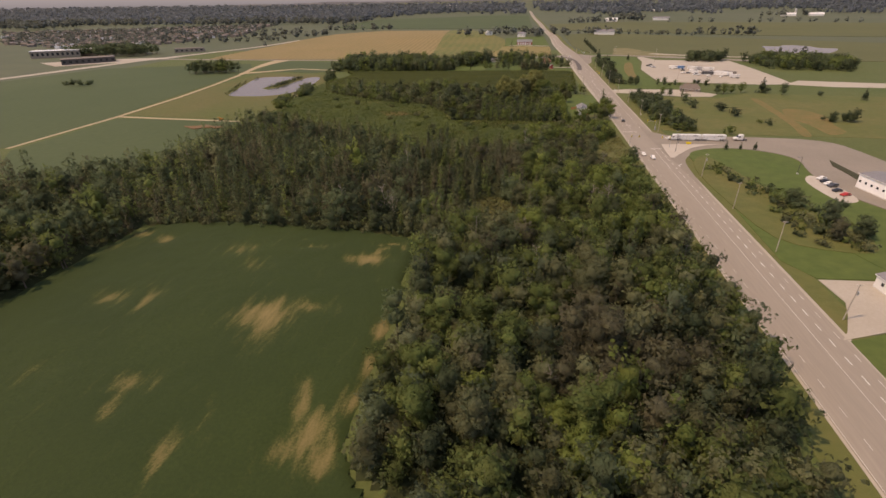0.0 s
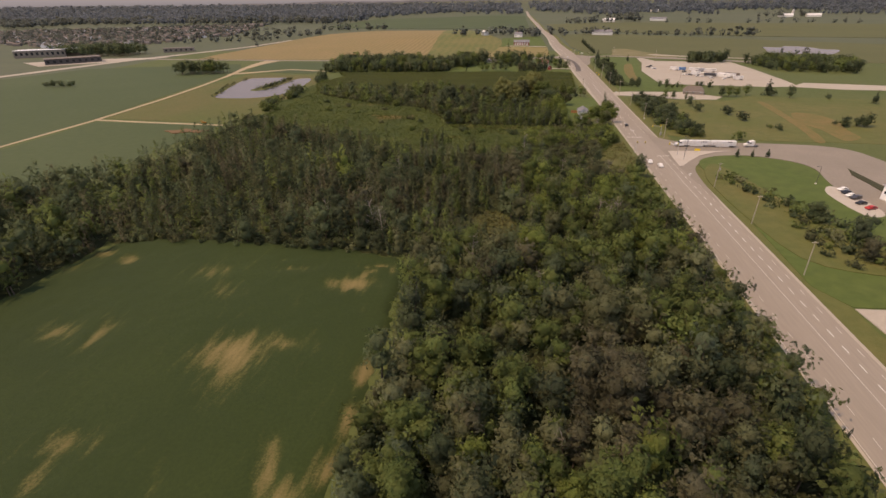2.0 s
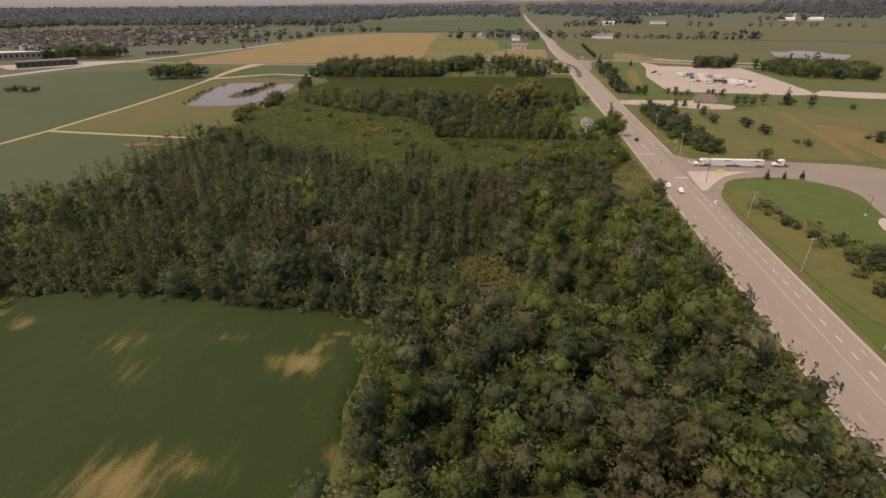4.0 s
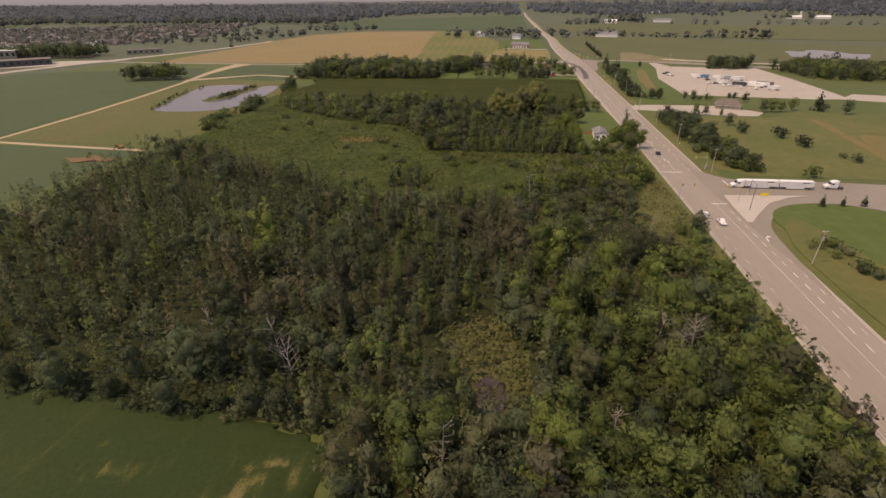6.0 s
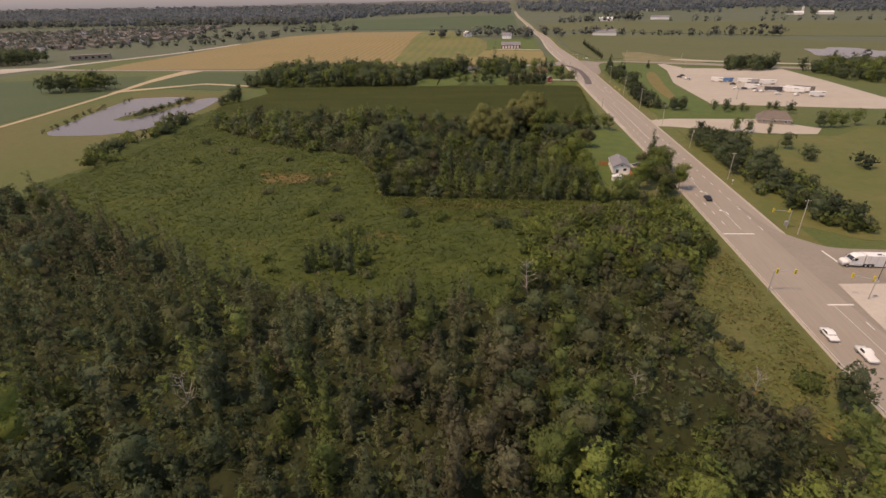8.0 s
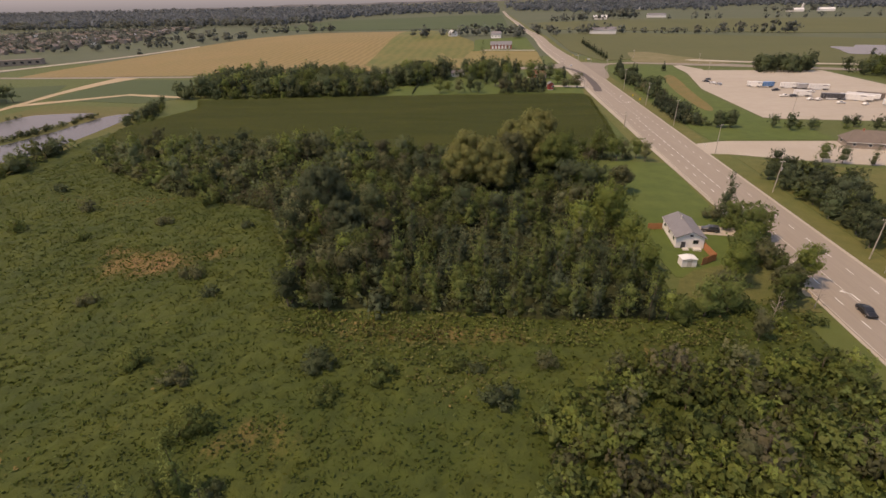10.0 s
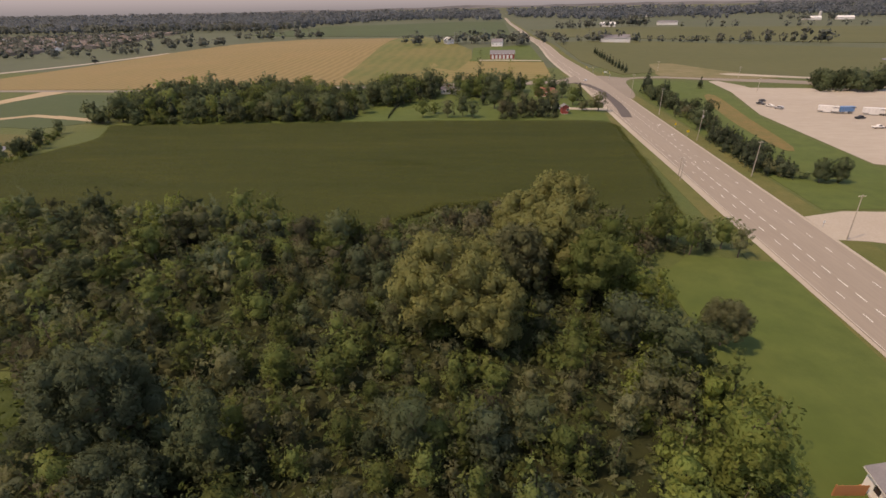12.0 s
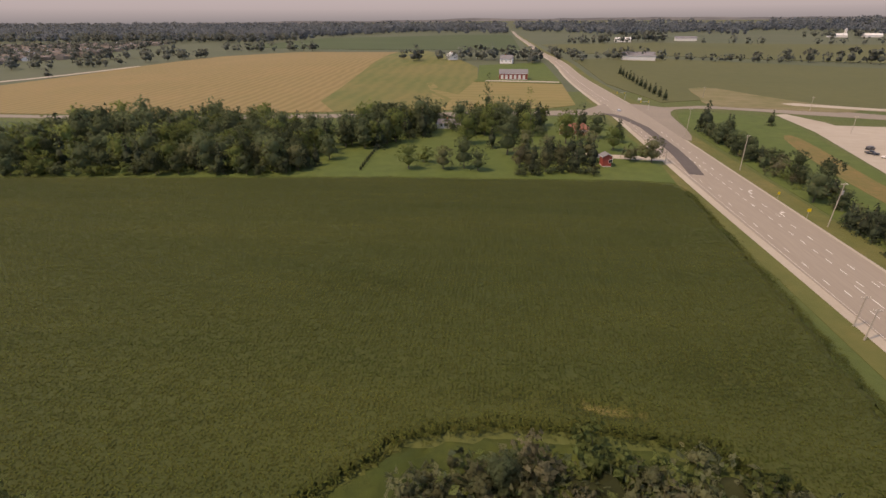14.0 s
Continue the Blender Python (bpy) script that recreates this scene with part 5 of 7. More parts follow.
belt([(17, 492), (28, 492), (30, 545), (18, 545)], 6.5, 14, [("shrub", OLIVE, 0.5), ("round", DARK, 0.25), ("shrub", RUSSET, 0.25)], (0.5, 0.8), "roadside tree belt", "in the belt beside the highway")
belt([(16, 545), (28, 545), (30, 598), (22, 604), (18, 570)], 4.0, 15, [("round", DARK, 0.5), ("conifer", NEEDLE, 0.5)], (0.4, 0.55), "roadside tree belt", "in the belt beside the highway")
stand([(23.5, 601, "conifer", NEEDLE, 1.25), (33, 600, "conifer", NEEDLE, 0.7), (36, 603, "conifer", NEEDLE, 0.7), (59, 616, "conifer", NEEDLE, 0.65), (28, 437, "round", DARK, 0.6), (33, 437, "round", DARK, 0.62)], "roadside tree belt", "on the grass by the highway")
belt([(17, 208), (22, 214), (30, 190), (42, 160), (44, 138), (33, 130), (22, 140), (24, 165), (21, 190)], 4.8, 16, [("shrub", GREEN, 0.4), ("shrub", OLIVE, 0.4), ("shrub", DARK, 0.2)], (0.35, 0.8), "bushes beside the lawn", "beside the mown lawn")
stand([(33, 168, "round", DARK, 0.62), (36, 150, "round", BLUE, 0.75), (41, 142, "round", DARK, 0.7), (33, 140, "round", RUSSET, 0.6)], "bushes beside the lawn", "beside the mown lawn")
stand([(36, 240, "conifer", NEEDLE, 0.36), (43, 241, "conifer", NEEDLE, 0.36), (50, 242, "conifer", NEEDLE, 0.38)], "young conifers of the lawn", "at the lawn's edge by the side road")
stand([(50, 359, "round", DARK, 0.6), (52.4, 342, "shrub", DARK, 1.3), (65, 335, "shrub", NEEDLE, 1.15), (70, 318.6, "shrub", NEEDLE, 1.25), (78, 294, "shrub", DARK, 0.9), (129, 395, "round", DARK, 0.72), (118, 405, "conifer", NEEDLE, 1.25), (121, 402, "shrub", DARK, 1.2), (103, 404, "round", GREEN, 0.72), (89, 398, "round", GREEN, 0.75), (84, 398, "round", DARK, 0.65), (95, 400, "round", GREEN, 0.6), (48.5, 272, "shrub", GREEN, 1.15), (174, 378, "conifer", NEEDLE, 0.75), (154, 392, "shrub", DARK, 0.8), (76, 300, "shrub", GREEN, 0.6)], "trees of the rough field", "in the rough field")
stand([(42, 388, "round", GREEN, 0.5), (47, 386, "round", DARK, 0.45), (55, 384, "tall", OLIVE, 0.5)], "trees by the gravel yard", "beside the gravel yard")
belt([(46, 430), (90, 430), (90, 440), (50, 442)], 6.5, 18, [("round", DARK, 0.5), ("shrub", GREEN, 0.5)], (0.4, 0.55), "trees by the gravel yard", "between the yard and the lot")
belt([(112, 304), (132, 304), (132, 312), (114, 313)], 4.0, 20, [("round", DARK, 0.6), ("shrub", DARK, 0.4)], (0.45, 0.65), "trees of the rough field", "in a clump on the rough field")
belt([(121, 600), (158, 601), (166, 624), (130, 634)], 5.5, 43, [("round", DARK, 0.5), ("round", BLUE, 0.3), ("shrub", DARK, 0.2)], (0.7, 0.95), "trees behind the lot", "in a belt behind the gravel lot")
belt([(176, 606), (183, 540), (210, 530), (247, 526), (282, 580), (234, 626)], 6.5, 44, [("round", DARK, 0.4), ("round", GREEN, 0.3), ("shrub", DARK, 0.3)], (0.6, 0.9), "trees behind the lot", "in a dense belt beyond the gravel lot")
for i in range(12):
    stand([(32 - 0.05 * i, 690 + 11.5 * i, "conifer", NEEDLE, 0.58 + 0.06 * (i % 3))], "row of spruces", "in a row beside the highway")

# farmyards north of the corn
belt([(-262, 510), (-140, 517), (-128, 545), (-150, 575), (-180, 590), (-262, 582), (-262, 530)], 7.5, 22, [("round", DARK, 0.6), ("round", GREEN, 0.2), ("conifer", NEEDLE, 0.2)], (0.75, 1.05), "trees of the farmyards", "in the shelter belt behind the corn")
belt([(-262, 508), (-140, 518), (-130, 545), (-150, 573), (-180, 585), (-262, 578)], 7.5, 41, [("shrub", DARK, 0.7), ("shrub", GREEN, 0.3)], (0.9, 1.5), "trees of the farmyards", "under the shelter belt behind the corn")
belt([(-137, 556), (-121, 556), (-98, 582), (-50, 584), (-48, 610), (-136, 604)], 8, 42, [("shrub", DARK, 0.7), ("shrub", GREEN, 0.3)], (0.8, 1.3), "trees of the farmyards", "round the farmyard lawn")
belt([(-236, 503), (-180, 511), (-138, 515), (-138, 520), (-180, 518), (-236, 512)], 4.2, 37, [("shrub", DARK, 0.5), ("round", DARK, 0.3), ("shrub", GREEN, 0.2)], (0.55, 0.8), "trees of the farmyards", "along the edge of the corn")
belt([(-64, 522), (-34, 524), (-34, 530), (-62, 529)], 4.0, 38, [("shrub", DARK, 0.5), ("conifer", NEEDLE, 0.3), ("shrub", OLIVE, 0.2)], (0.5, 0.75), "trees of the farmyards", "along the edge of the corn")
belt([(-178, 518), (-134, 522), (-132, 530), (-178, 526)], 4.5, 23, [("conifer", NEEDLE, 0.6), ("round", OLIVE, 0.4)], (0.6, 0.8), "trees of the farmyards", "in the shelter belt behind the corn")
belt([(-137, 552), (-121, 552), (-104, 572), (-98, 580), (-98, 606), (-136, 606)], 7.0, 24, [("round", DARK, 0.5), ("conifer", NEEDLE, 0.3), ("round", GREEN, 0.2)], (0.8, 1.1), "trees of the farmyards", "round the farmyard lawn")
belt([(-88, 575), (-50, 582), (-48, 612), (-90, 612)], 8, 25, [("round", DARK, 0.5), ("round", GREEN, 0.3), ("conifer", NEEDLE, 0.2)], (0.75, 1.1), "trees of the farmyards", "round the farmyard lawn")
belt([(-62, 528), (-34, 530), (-32, 552), (-60, 552)], 5.5, 26, [("conifer", NEEDLE, 0.4), ("round", OLIVE, 0.4), ("shrub", DARK, 0.2)], (0.55, 0.8), "trees of the farmyards", "beside the corn")
stand([(-100, 527, "round", GREEN, 0.85), (-96, 536, "shrub", GREEN, 1.30), (-88, 528, "round", OLIVE, 0.72), (-81, 530, "round", DARK, 0.8), (-76, 527, "round", DARK, 0.7), (-104, 585, "round", DARK, 1.3), (-75, 612, "tall", DARK, 1.30), (-124, 560, "round", DARK, 1.15), (-117, 556, "conifer", NEEDLE, 1.04), (-62, 533, "round", RUSSET, 0.65), (-66, 550, "round", DARK, 1.1), (-58, 560, "tall", GREEN, 1.23), (-72, 560, "conifer", NEEDLE, 0.78), (-82, 566, "round", GREEN, 1.04)],
      "trees of the farmyards", "on the farmyard lawn")
stand([(-15, 543, "round", OLIVE, 0.88), (-20, 545, "shrub", OLIVE, 1.38), (-25, 560, "round", GREEN, 0.88), (-20, 574, "conifer", NEEDLE, 0.88), (-28, 582, "round", DARK, 0.94), (-17, 590, "conifer", NEEDLE, 0.62), (-31, 600, "conifer", NEEDLE, 1.12), (-42, 570, "round", GREEN, 1.12), (-36, 578, "tall", DARK, 0.88)],
      "trees of the farmyards", "beside the brick house")
for i in range(9):
    stand([(-116 - 0.2 * i, 524 + 3.6 * i, "conifer", NEEDLE, 0.2)], "young spruces of the lawn", "in a young row on the lawn")

# dead trees of the wood
stand([(x, y, "dead", OLIVE, s) for x, y, s in ((-60, 234, 0.95), (-112, 196, 0.9), (-26, 209, 0.6), (-76, 122, 0.95), (-11.5, 137, 0.8), (-17, 119, 0.9), (-105, 137, 1.0), (-125, 146, 0.9), (-39, 153, 1.0), (-33, 152, 1.0), (-36, 148, 0.9), (-108, 141, 1.0), (-58, 108, 0.9), (-50, 132, 0.8))], "dead trees of the wood", "among the woods")

# far woods, hedgerows and field trees
fr = np.random.default_rng(77)


def template_far(seed):
    r = np.random.default_rng(seed)
    v, f = [], []
    tube(v, f, (0, 0, -0.3), (0, 0, 4), 0.3, 0.2, 4)
    return (np.array(v), np.array(f)), crown(r, [(0, 0, 5.0, 4.2), (r.normal(0, 2), r.normal(0, 2), 7.5, 2.6)], 3.8, 7.0, 2, 0.85, 0.4, 0.7, 2, 3.0)


KINDS["far"] = 4
for k in range(4):
    LIBRARY[("far", k, 2)] = template_far(900 + k)
far_trees = []


def far_row(x0, y0, x1, y1, gap, spread, size):
    n = max(1, int(math.hypot(x1 - x0, y1 - y0) / gap))
    for i in range(n):
        t = (i + fr.uniform(-0.4, 0.4)) / n
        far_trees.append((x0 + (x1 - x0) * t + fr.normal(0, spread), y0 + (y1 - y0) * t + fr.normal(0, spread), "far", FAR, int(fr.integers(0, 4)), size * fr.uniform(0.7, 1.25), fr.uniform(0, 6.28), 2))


for row in ((-170, 890, -95, 905, 6, 5, 0.9), (-95, 905, -35, 925, 5, 7, 1.0), (-40, 880, -30, 930, 6, 3, 0.9), (40, 950, 110, 965, 6, 4, 0.9), (110, 965, 230, 960, 8, 4, 0.7), (240, 985, 330, 960, 9, 6, 1.0), (262, 700, 290, 690, 6, 4, 0.5),
            (420, 760, 560, 820, 12, 8, 0.6), (-472, 780, -468, 782, 4, 1, 0.85), (-640, 850, -480, 900, 8, 7, 0.9), (-480, 930, -440, 1010, 7, 6, 0.9), (-480, 1120, -330, 1130, 8, 6, 0.95), (-600, 960, -520, 1040, 7, 9, 1.0),
            (60, 1330, 160, 1400, 9, 10, 1.2), (190, 1450, 260, 1440, 6, 8, 1.4), (300, 1330, 700, 1280, 26, 10, 0.9), (640, 1660, 800, 1690, 14, 10, 1.3), (-10, 930, -4, 1080, 14, 2, 0.7), (12, 900, 14, 1040, 16, 2, 0.7)):
    far_row(*row)
def far_clump(x, y):
    """How thickly wooded the distance is at a place."""
    r = math.hypot(x + 68, y - 206)
    east = x > road_cx(y)
    return (noise.noise((x * 0.0013, y * 0.0035, 3.0)) + 0.35 * noise.noise((x * 0.006, y * 0.011, 1.0)) + 0.5 * ease(1500, 2600, r)
            - (0.42 * (1 - ease(1900, 2700, r)) if east else 0.0) + (0.5 * ease(1150, 1400, y) if x < -480 else 0.0))


far_fields = [(-520, -20, 1130, 1960), (-620, 0, 0, 1130), (-1330, -600, 740, 1390), (0, 900, 0, 1250)]
y = 1100.0
while y < 3500:
    gap = 22 + 22 * ease(1300, 3400, y)
    for i in range(int(2.3 * y / gap)):
        x = -68 - 1.2 * y + gap * (i + fr.uniform(-0.5, 0.5))
        yy = y + gap * fr.uniform(-0.7, 0.7)
        if abs(x - road_cx(yy)) < 25 or any(a < x < b and c < yy < d for a, b, c, d in far_fields):
            continue
        if far_clump(x, yy) > 0.16:
            far_trees.append((x, yy, "far", FAR if yy < 1500 + 300 * noise.noise((x * 0.01, yy * 0.01, 6.0)) else HAZED, int(fr.integers(0, 4)), fr.uniform(0.95, 1.5) * (1.1 + 0.6 * ease(1400, 3400, y)), fr.uniform(0, 6.28), 2))
    y += gap * 1.25
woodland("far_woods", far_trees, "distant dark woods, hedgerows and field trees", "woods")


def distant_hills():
    """The wooded rim of the land, glowing in haze colours, beyond everything that can be told apart."""
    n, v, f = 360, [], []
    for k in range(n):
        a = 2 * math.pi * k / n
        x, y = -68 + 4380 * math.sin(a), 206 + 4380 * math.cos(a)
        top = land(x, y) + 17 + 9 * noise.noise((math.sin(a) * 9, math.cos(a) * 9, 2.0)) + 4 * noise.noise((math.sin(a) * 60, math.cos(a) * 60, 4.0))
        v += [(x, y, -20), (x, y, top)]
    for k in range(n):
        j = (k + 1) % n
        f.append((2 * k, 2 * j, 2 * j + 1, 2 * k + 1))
    tagged(quads("distant_hills", v, f, M_HILLS), "blue-grey wooded hills at the horizon, haze painted on as glow", "hills", "", "structure")


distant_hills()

# tops of the corn: a joined crop of arching leaves in rows
cr = np.random.default_rng(5)
cx_, cy_ = np.meshgrid(np.arange(-245, -12, 0.74), np.arange(392, 526, 0.52))
cx_ = (cx_ + cr.normal(0, 0.06, cx_.shape)).ravel()
cy_ = (cy_ + cr.normal(0, 0.16, cy_.shape)).ravel()
ok = inside(CORN, cx_, cy_) & (cr.random(cx_.size) < 0.92)
cx_, cy_ = cx_[ok], cy_[ok]
cz_ = np.full(cx_.size, 1.18)
for (ax_, ay_), (bx_, by_) in zip(CORN, CORN[1:] + CORN[:1]):
    if min(ay_, by_) < 480 and max(ax_, bx_) > -150:
        m_ = int(math.hypot(bx_ - ax_, by_ - ay_) * 7)
        u_ = cr.random(m_)
        cx_ = np.concatenate([cx_, ax_ + (bx_ - ax_) * u_ + cr.normal(0, 0.45, m_)])
        cy_ = np.concatenate([cy_, ay_ + (by_ - ay_) * u_ + cr.normal(0, 0.45, m_)])
        cz_ = np.concatenate([cz_, cr.uniform(0.25, 1.15, m_)])
n_ = 3 * cx_.size
foot = np.repeat(np.stack([cx_, cy_, cz_], 1), 3, axis=0)
turn_ = np.repeat(cr.uniform(0, 6.283, cx_.size), 3) + np.tile(np.arange(3) * 2.094, cx_.size) + cr.normal(0, 0.3, n_)
out_ = np.stack([np.cos(turn_), np.sin(turn_), np.zeros(n_)], 1)
side_ = np.stack([-np.sin(turn_), np.cos(turn_), np.zeros(n_)], 1) * 0.10
up_ = np.array((0, 0, 1.0))
reach_ = cr.uniform(0.34, 0.66, (n_, 1))
mid_ = foot + out_ * reach_ * 0.55 + up_ * cr.uniform(0.16, 0.34, (n_, 1))
tip_ = foot + out_ * reach_ + up_ * cr.uniform(0.02, 0.32, (n_, 1))
v = np.stack([foot, mid_ - side_, tip_, mid_ + side_], 1).reshape(-1, 3)
tagged(quads("corn_leaves", v, np.arange(len(v)).reshape(-1, 4), M_TUFT, normals=np.repeat(out_ * 0.3 + up_ * 0.95, 4, axis=0)), "arching corn leaves on single plants in close rows", "crop", "", "stuff")

# tall grass and goldenrod of the meadow
gr = np.random.default_rng(6)
gx_, gy_ = gr.uniform(-225, -14, 150000), gr.uniform(225, 400, 150000)
ok = inside(MEADOW, gx_, gy_)
gx_, gy_ = gx_[ok], gy_[ok]
p = np.stack([gx_, gy_, 0.55 + gr.normal(0, 0.16, gx_.size)], 1)
nr = gr.normal(0, 0.6, p.shape) + np.array((0, 0, 1.0))
nr /= np.linalg.norm(nr, axis=1)[:, None]
v, f = leaf_cards(gr, p, nr, 0.48)
drift = np.array([noise.noise((a * 0.05, b * 0.08, 2.0)) for a, b in zip(gx_, gy_)]) + gr.normal(0, 0.15, gx_.size)
tagged(quads("tall_grass", v, f, [M_MEADOW2, LEAF[GREEN], M_DRYGRASS], np.where(drift > 0.62, 2, np.where(drift > 0.42, 1, 0))), "tufts of tall grass and goldenrod", "grass", "", "stuff")

# blades of the reed bed
rr = np.random.default_rng(9)
rx_, ry_ = rr.uniform(-82, -60, 5200), rr.uniform(128, 165, 5200)
ok = inside(CLEAR, rx_, ry_)
rx_, ry_ = rx_[ok], ry_[ok]
p = np.stack([rx_, ry_, 0.75 + rr.normal(0, 0.3, rx_.size)], 1)
nr = rr.normal(0, 0.6, p.shape) + np.array((0, 0, 0.7))
nr /= np.linalg.norm(nr, axis=1)[:, None]
v, f = leaf_cards(rr, p, nr, 0.7)
tagged(quads("reed_blades", v, f, [M_REEDS2, LEAF[OLIVE]], (rr.random(rx_.size) < 0.3).astype(int)), "tan and green reeds in tussocks", "reeds", "", "stuff")


def tufts(name, pts, n, size, mats, shares, label, seed, base=0.2):
    """Loose tufts of weeds over a field."""
    r = np.random.default_rng(seed)
    xs, ys = [q[0] for q in pts], [q[1] for q in pts]
    x, y = r.uniform(min(xs), max(xs), n), r.uniform(min(ys), max(ys), n)
    ok = inside(pts, x, y) & (np.array([noise.noise((a * 0.12, b * 0.12, 4.0)) for a, b in zip(x, y)]) + r.normal(0, 0.25, n) > -0.1)
    x, y = x[ok], y[ok]
    q = np.stack([x, y, np.array([land(a, b) for a, b in zip(x, y)]) + base + r.normal(0, 0.2 * base, x.size)], 1)
    nr = r.normal(0, 0.5, q.shape) + np.array((0, 0, 1.0))
    nr /= np.linalg.norm(nr, axis=1)[:, None]
    v, f = leaf_cards(r, q, nr, size)
    tagged(quads(name, v, f, mats, r.choice(len(mats), x.size, p=shares)), label, "weeds", "", "stuff")


OLD = [(-24, 250), (-27, 232), (-27, 218), (-24, 205), (-20, 192), (-12, 188), (-10, 205), (-10, 262), (-14, 268)]
tufts("weed_tufts", OLD, 9000, 0.7, [M_OLDFIELD, M_REEDS2, LEAF[YELLOW], M_DRYGRASS], [0.5, 0.28, 0.07, 0.15], "tall weeds of the old field", 51)

GOLDEN = [(-104, 284), (-78, 285), (-50, 284), (-28, 286), (-16, 288), (-16, 293), (-34, 292), (-60, 291), (-82, 291.5), (-104, 291)]
tufts("goldenrod", GOLDEN, 9000, 0.55, [LEAF[YELLOW], M_OLDFIELD, M_MEADOW2, M_REEDS2], [0.34, 0.24, 0.30, 0.12], "yellow-green goldenrod along the thicket", 52, 0.75)
RUSTY = [(-100, 287), (-82, 288), (-66, 280), (-60, 273), (-74, 272), (-92, 279)]
tufts("rusty_weeds", RUSTY, 3600, 0.5, [M_OLDFIELD, M_REEDS2, M_MEADOW2], [0.45, 0.25, 0.30], "tan and rusty weeds in the meadow", 53, 0.68)


# ---- built things ----
def paint(name, c, rough=0.5, metal=0.0, spec=0.5, wear=0.12):
    return mat(name, c, tuple(min(1, v * (1 + wear)) for v in c), 0.6, 5.0, tuple(v * (1 - 2 * wear) for v in c), rough=rough, metal=metal, spec=spec, mix2=0.5)


P_SUBROOF = paint("dark_shingles", (0.15, 0.125, 0.115), 0.9, wear=0.2)
P_SUBWALL = paint("brown_brick", (0.185, 0.155, 0.13), 0.85, wear=0.2)
P_WHITE = paint("white_paint", (0.66, 0.64, 0.61), 0.4)
P_SIDING = paint("white_siding", (0.74, 0.72, 0.70), 0.6)
P_ROOFGREY = paint("grey_shingles", (0.175, 0.168, 0.175), 0.9, wear=0.2)
P_ROOFBROWN = paint("brown_shingles", (0.145, 0.115, 0.095), 0.9, wear=0.2)
P_ROOFRED = paint("red_brown_shingles", (0.24, 0.10, 0.07), 0.9, wear=0.2)
P_BRICK = paint("tan_brick", (0.27, 0.22, 0.175), 0.85, wear=0.2)
P_REDBRICK = paint("red_brick", (0.32, 0.13, 0.085), 0.85, wear=0.2)
P_BARN = paint("barn_red", (0.30, 0.055, 0.04), 0.7)
P_FENCE = paint("cedar_stain", (0.42, 0.17, 0.075), 0.75, wear=0.2)
P_POLE = paint("weathered_pole", (0.36, 0.315, 0.26), 0.85, wear=0.2)
P_METAL = paint("galvanised_steel", (0.45, 0.44, 0.43), 0.45, 0.6)
P_BLACK = paint("black_paint", (0.018, 0.018, 0.02), 0.3)
P_DKGREY = paint("dark_grey_paint", (0.05, 0.05, 0.055), 0.3)
P_SILVER = paint("silver_paint", (0.42, 0.42, 0.43), 0.3, 0.4)
P_CARRED = paint("red_car_paint", (0.42, 0.03, 0.025), 0.3)
P_BLUE = paint("blue_paint", (0.08, 0.22, 0.42), 0.4)
P_RUBBER = paint("tyre_rubber", (0.02, 0.02, 0.02), 0.85)
P_GLASS = paint("dark_glass", (0.025, 0.03, 0.035), 0.08, spec=0.7)
P_LAMP = paint("lamp_lens", (0.75, 0.72, 0.65), 0.15)
P_TAIL = paint("tail_lens", (0.40, 0.02, 0.02), 0.2)
P_YELLOW = paint("sign_yellow", (0.70, 0.50, 0.02), 0.45)
P_GREENSIG = paint("signal_yellow", (0.55, 0.42, 0.03), 0.5)
P_DIGGER = paint("digger_orange", (0.38, 0.17, 0.03), 0.5)
P_FOUND = paint("concrete_block", (0.50, 0.47, 0.43), 0.9, wear=0.2)


def box(bm, x0, x1, y0, y1, z0, z1, bevel=0.0):
    vs = [bm.verts.new((x, y, z)) for z in (z0, z1) for x, y in ((x0, y0), (x1, y0), (x1, y1), (x0, y1))]
    fs = [bm.faces.new([vs[i] for i in q]) for q in ((3, 2, 1, 0), (4, 5, 6, 7), (0, 1, 5, 4), (1, 2, 6, 5), (2, 3, 7, 6), (3, 0, 4, 7))]
    if bevel:
        bmesh.ops.bevel(bm, geom=list({e for f in fs for e in f.edges}), offset=bevel, segments=2, affect="EDGES")
    return bm


def block(name, x0, x1, y0, y1, z0, z1, material, parent, label="", bevel=0.02):
    return part(name, box(bmesh.new(), x0, x1, y0, y1, z0, z1, bevel), material, parent, label)


def rod(name, p0, p1, r0, r1, material, parent, label="", n=8):
    v, f = [], []
    tube(v, f, p0, p1, r0, r1, n)
    bm = bmesh.new()
    vs = [bm.verts.new(q) for q in v]
    for q in f:
        bm.faces.new([vs[i] for i in q])
    bm.faces.new(vs[:n][::-1])
    bm.faces.new(vs[n:])
    return part(name, bm, material, parent, label)


def loft(bm, sections):
    """Skin rings of equal length into a closed body."""
    rings = [[bm.verts.new(p) for p in s] for s in sections]
    n = len(rings[0])
    for a, b in zip(rings, rings[1:]):
        for i in range(n):
            bm.faces.new((a[i], a[(i + 1) % n], b[(i + 1) % n], b[i]))
    bm.faces.new(rings[0][::-1])
    bm.faces.new(rings[-1])
    bmesh.ops.recalc_face_normals(bm, faces=bm.faces[:])
    return bm


def wheel(parent, x, y, r=0.31, w=0.2):
    s = 1 if y > 0 else -1
    t = rod("wheel", (x, y - w / 2, r), (x, y + w / 2, r), r, r, P_RUBBER, parent, "black rubber tyre", 14)
    rod("rim", (x, y + s * w / 2, r), (x, y + s * (w / 2 + 0.015), r), r * 0.6, r * 0.5, P_METAL, t, "metal wheel rim", 10)


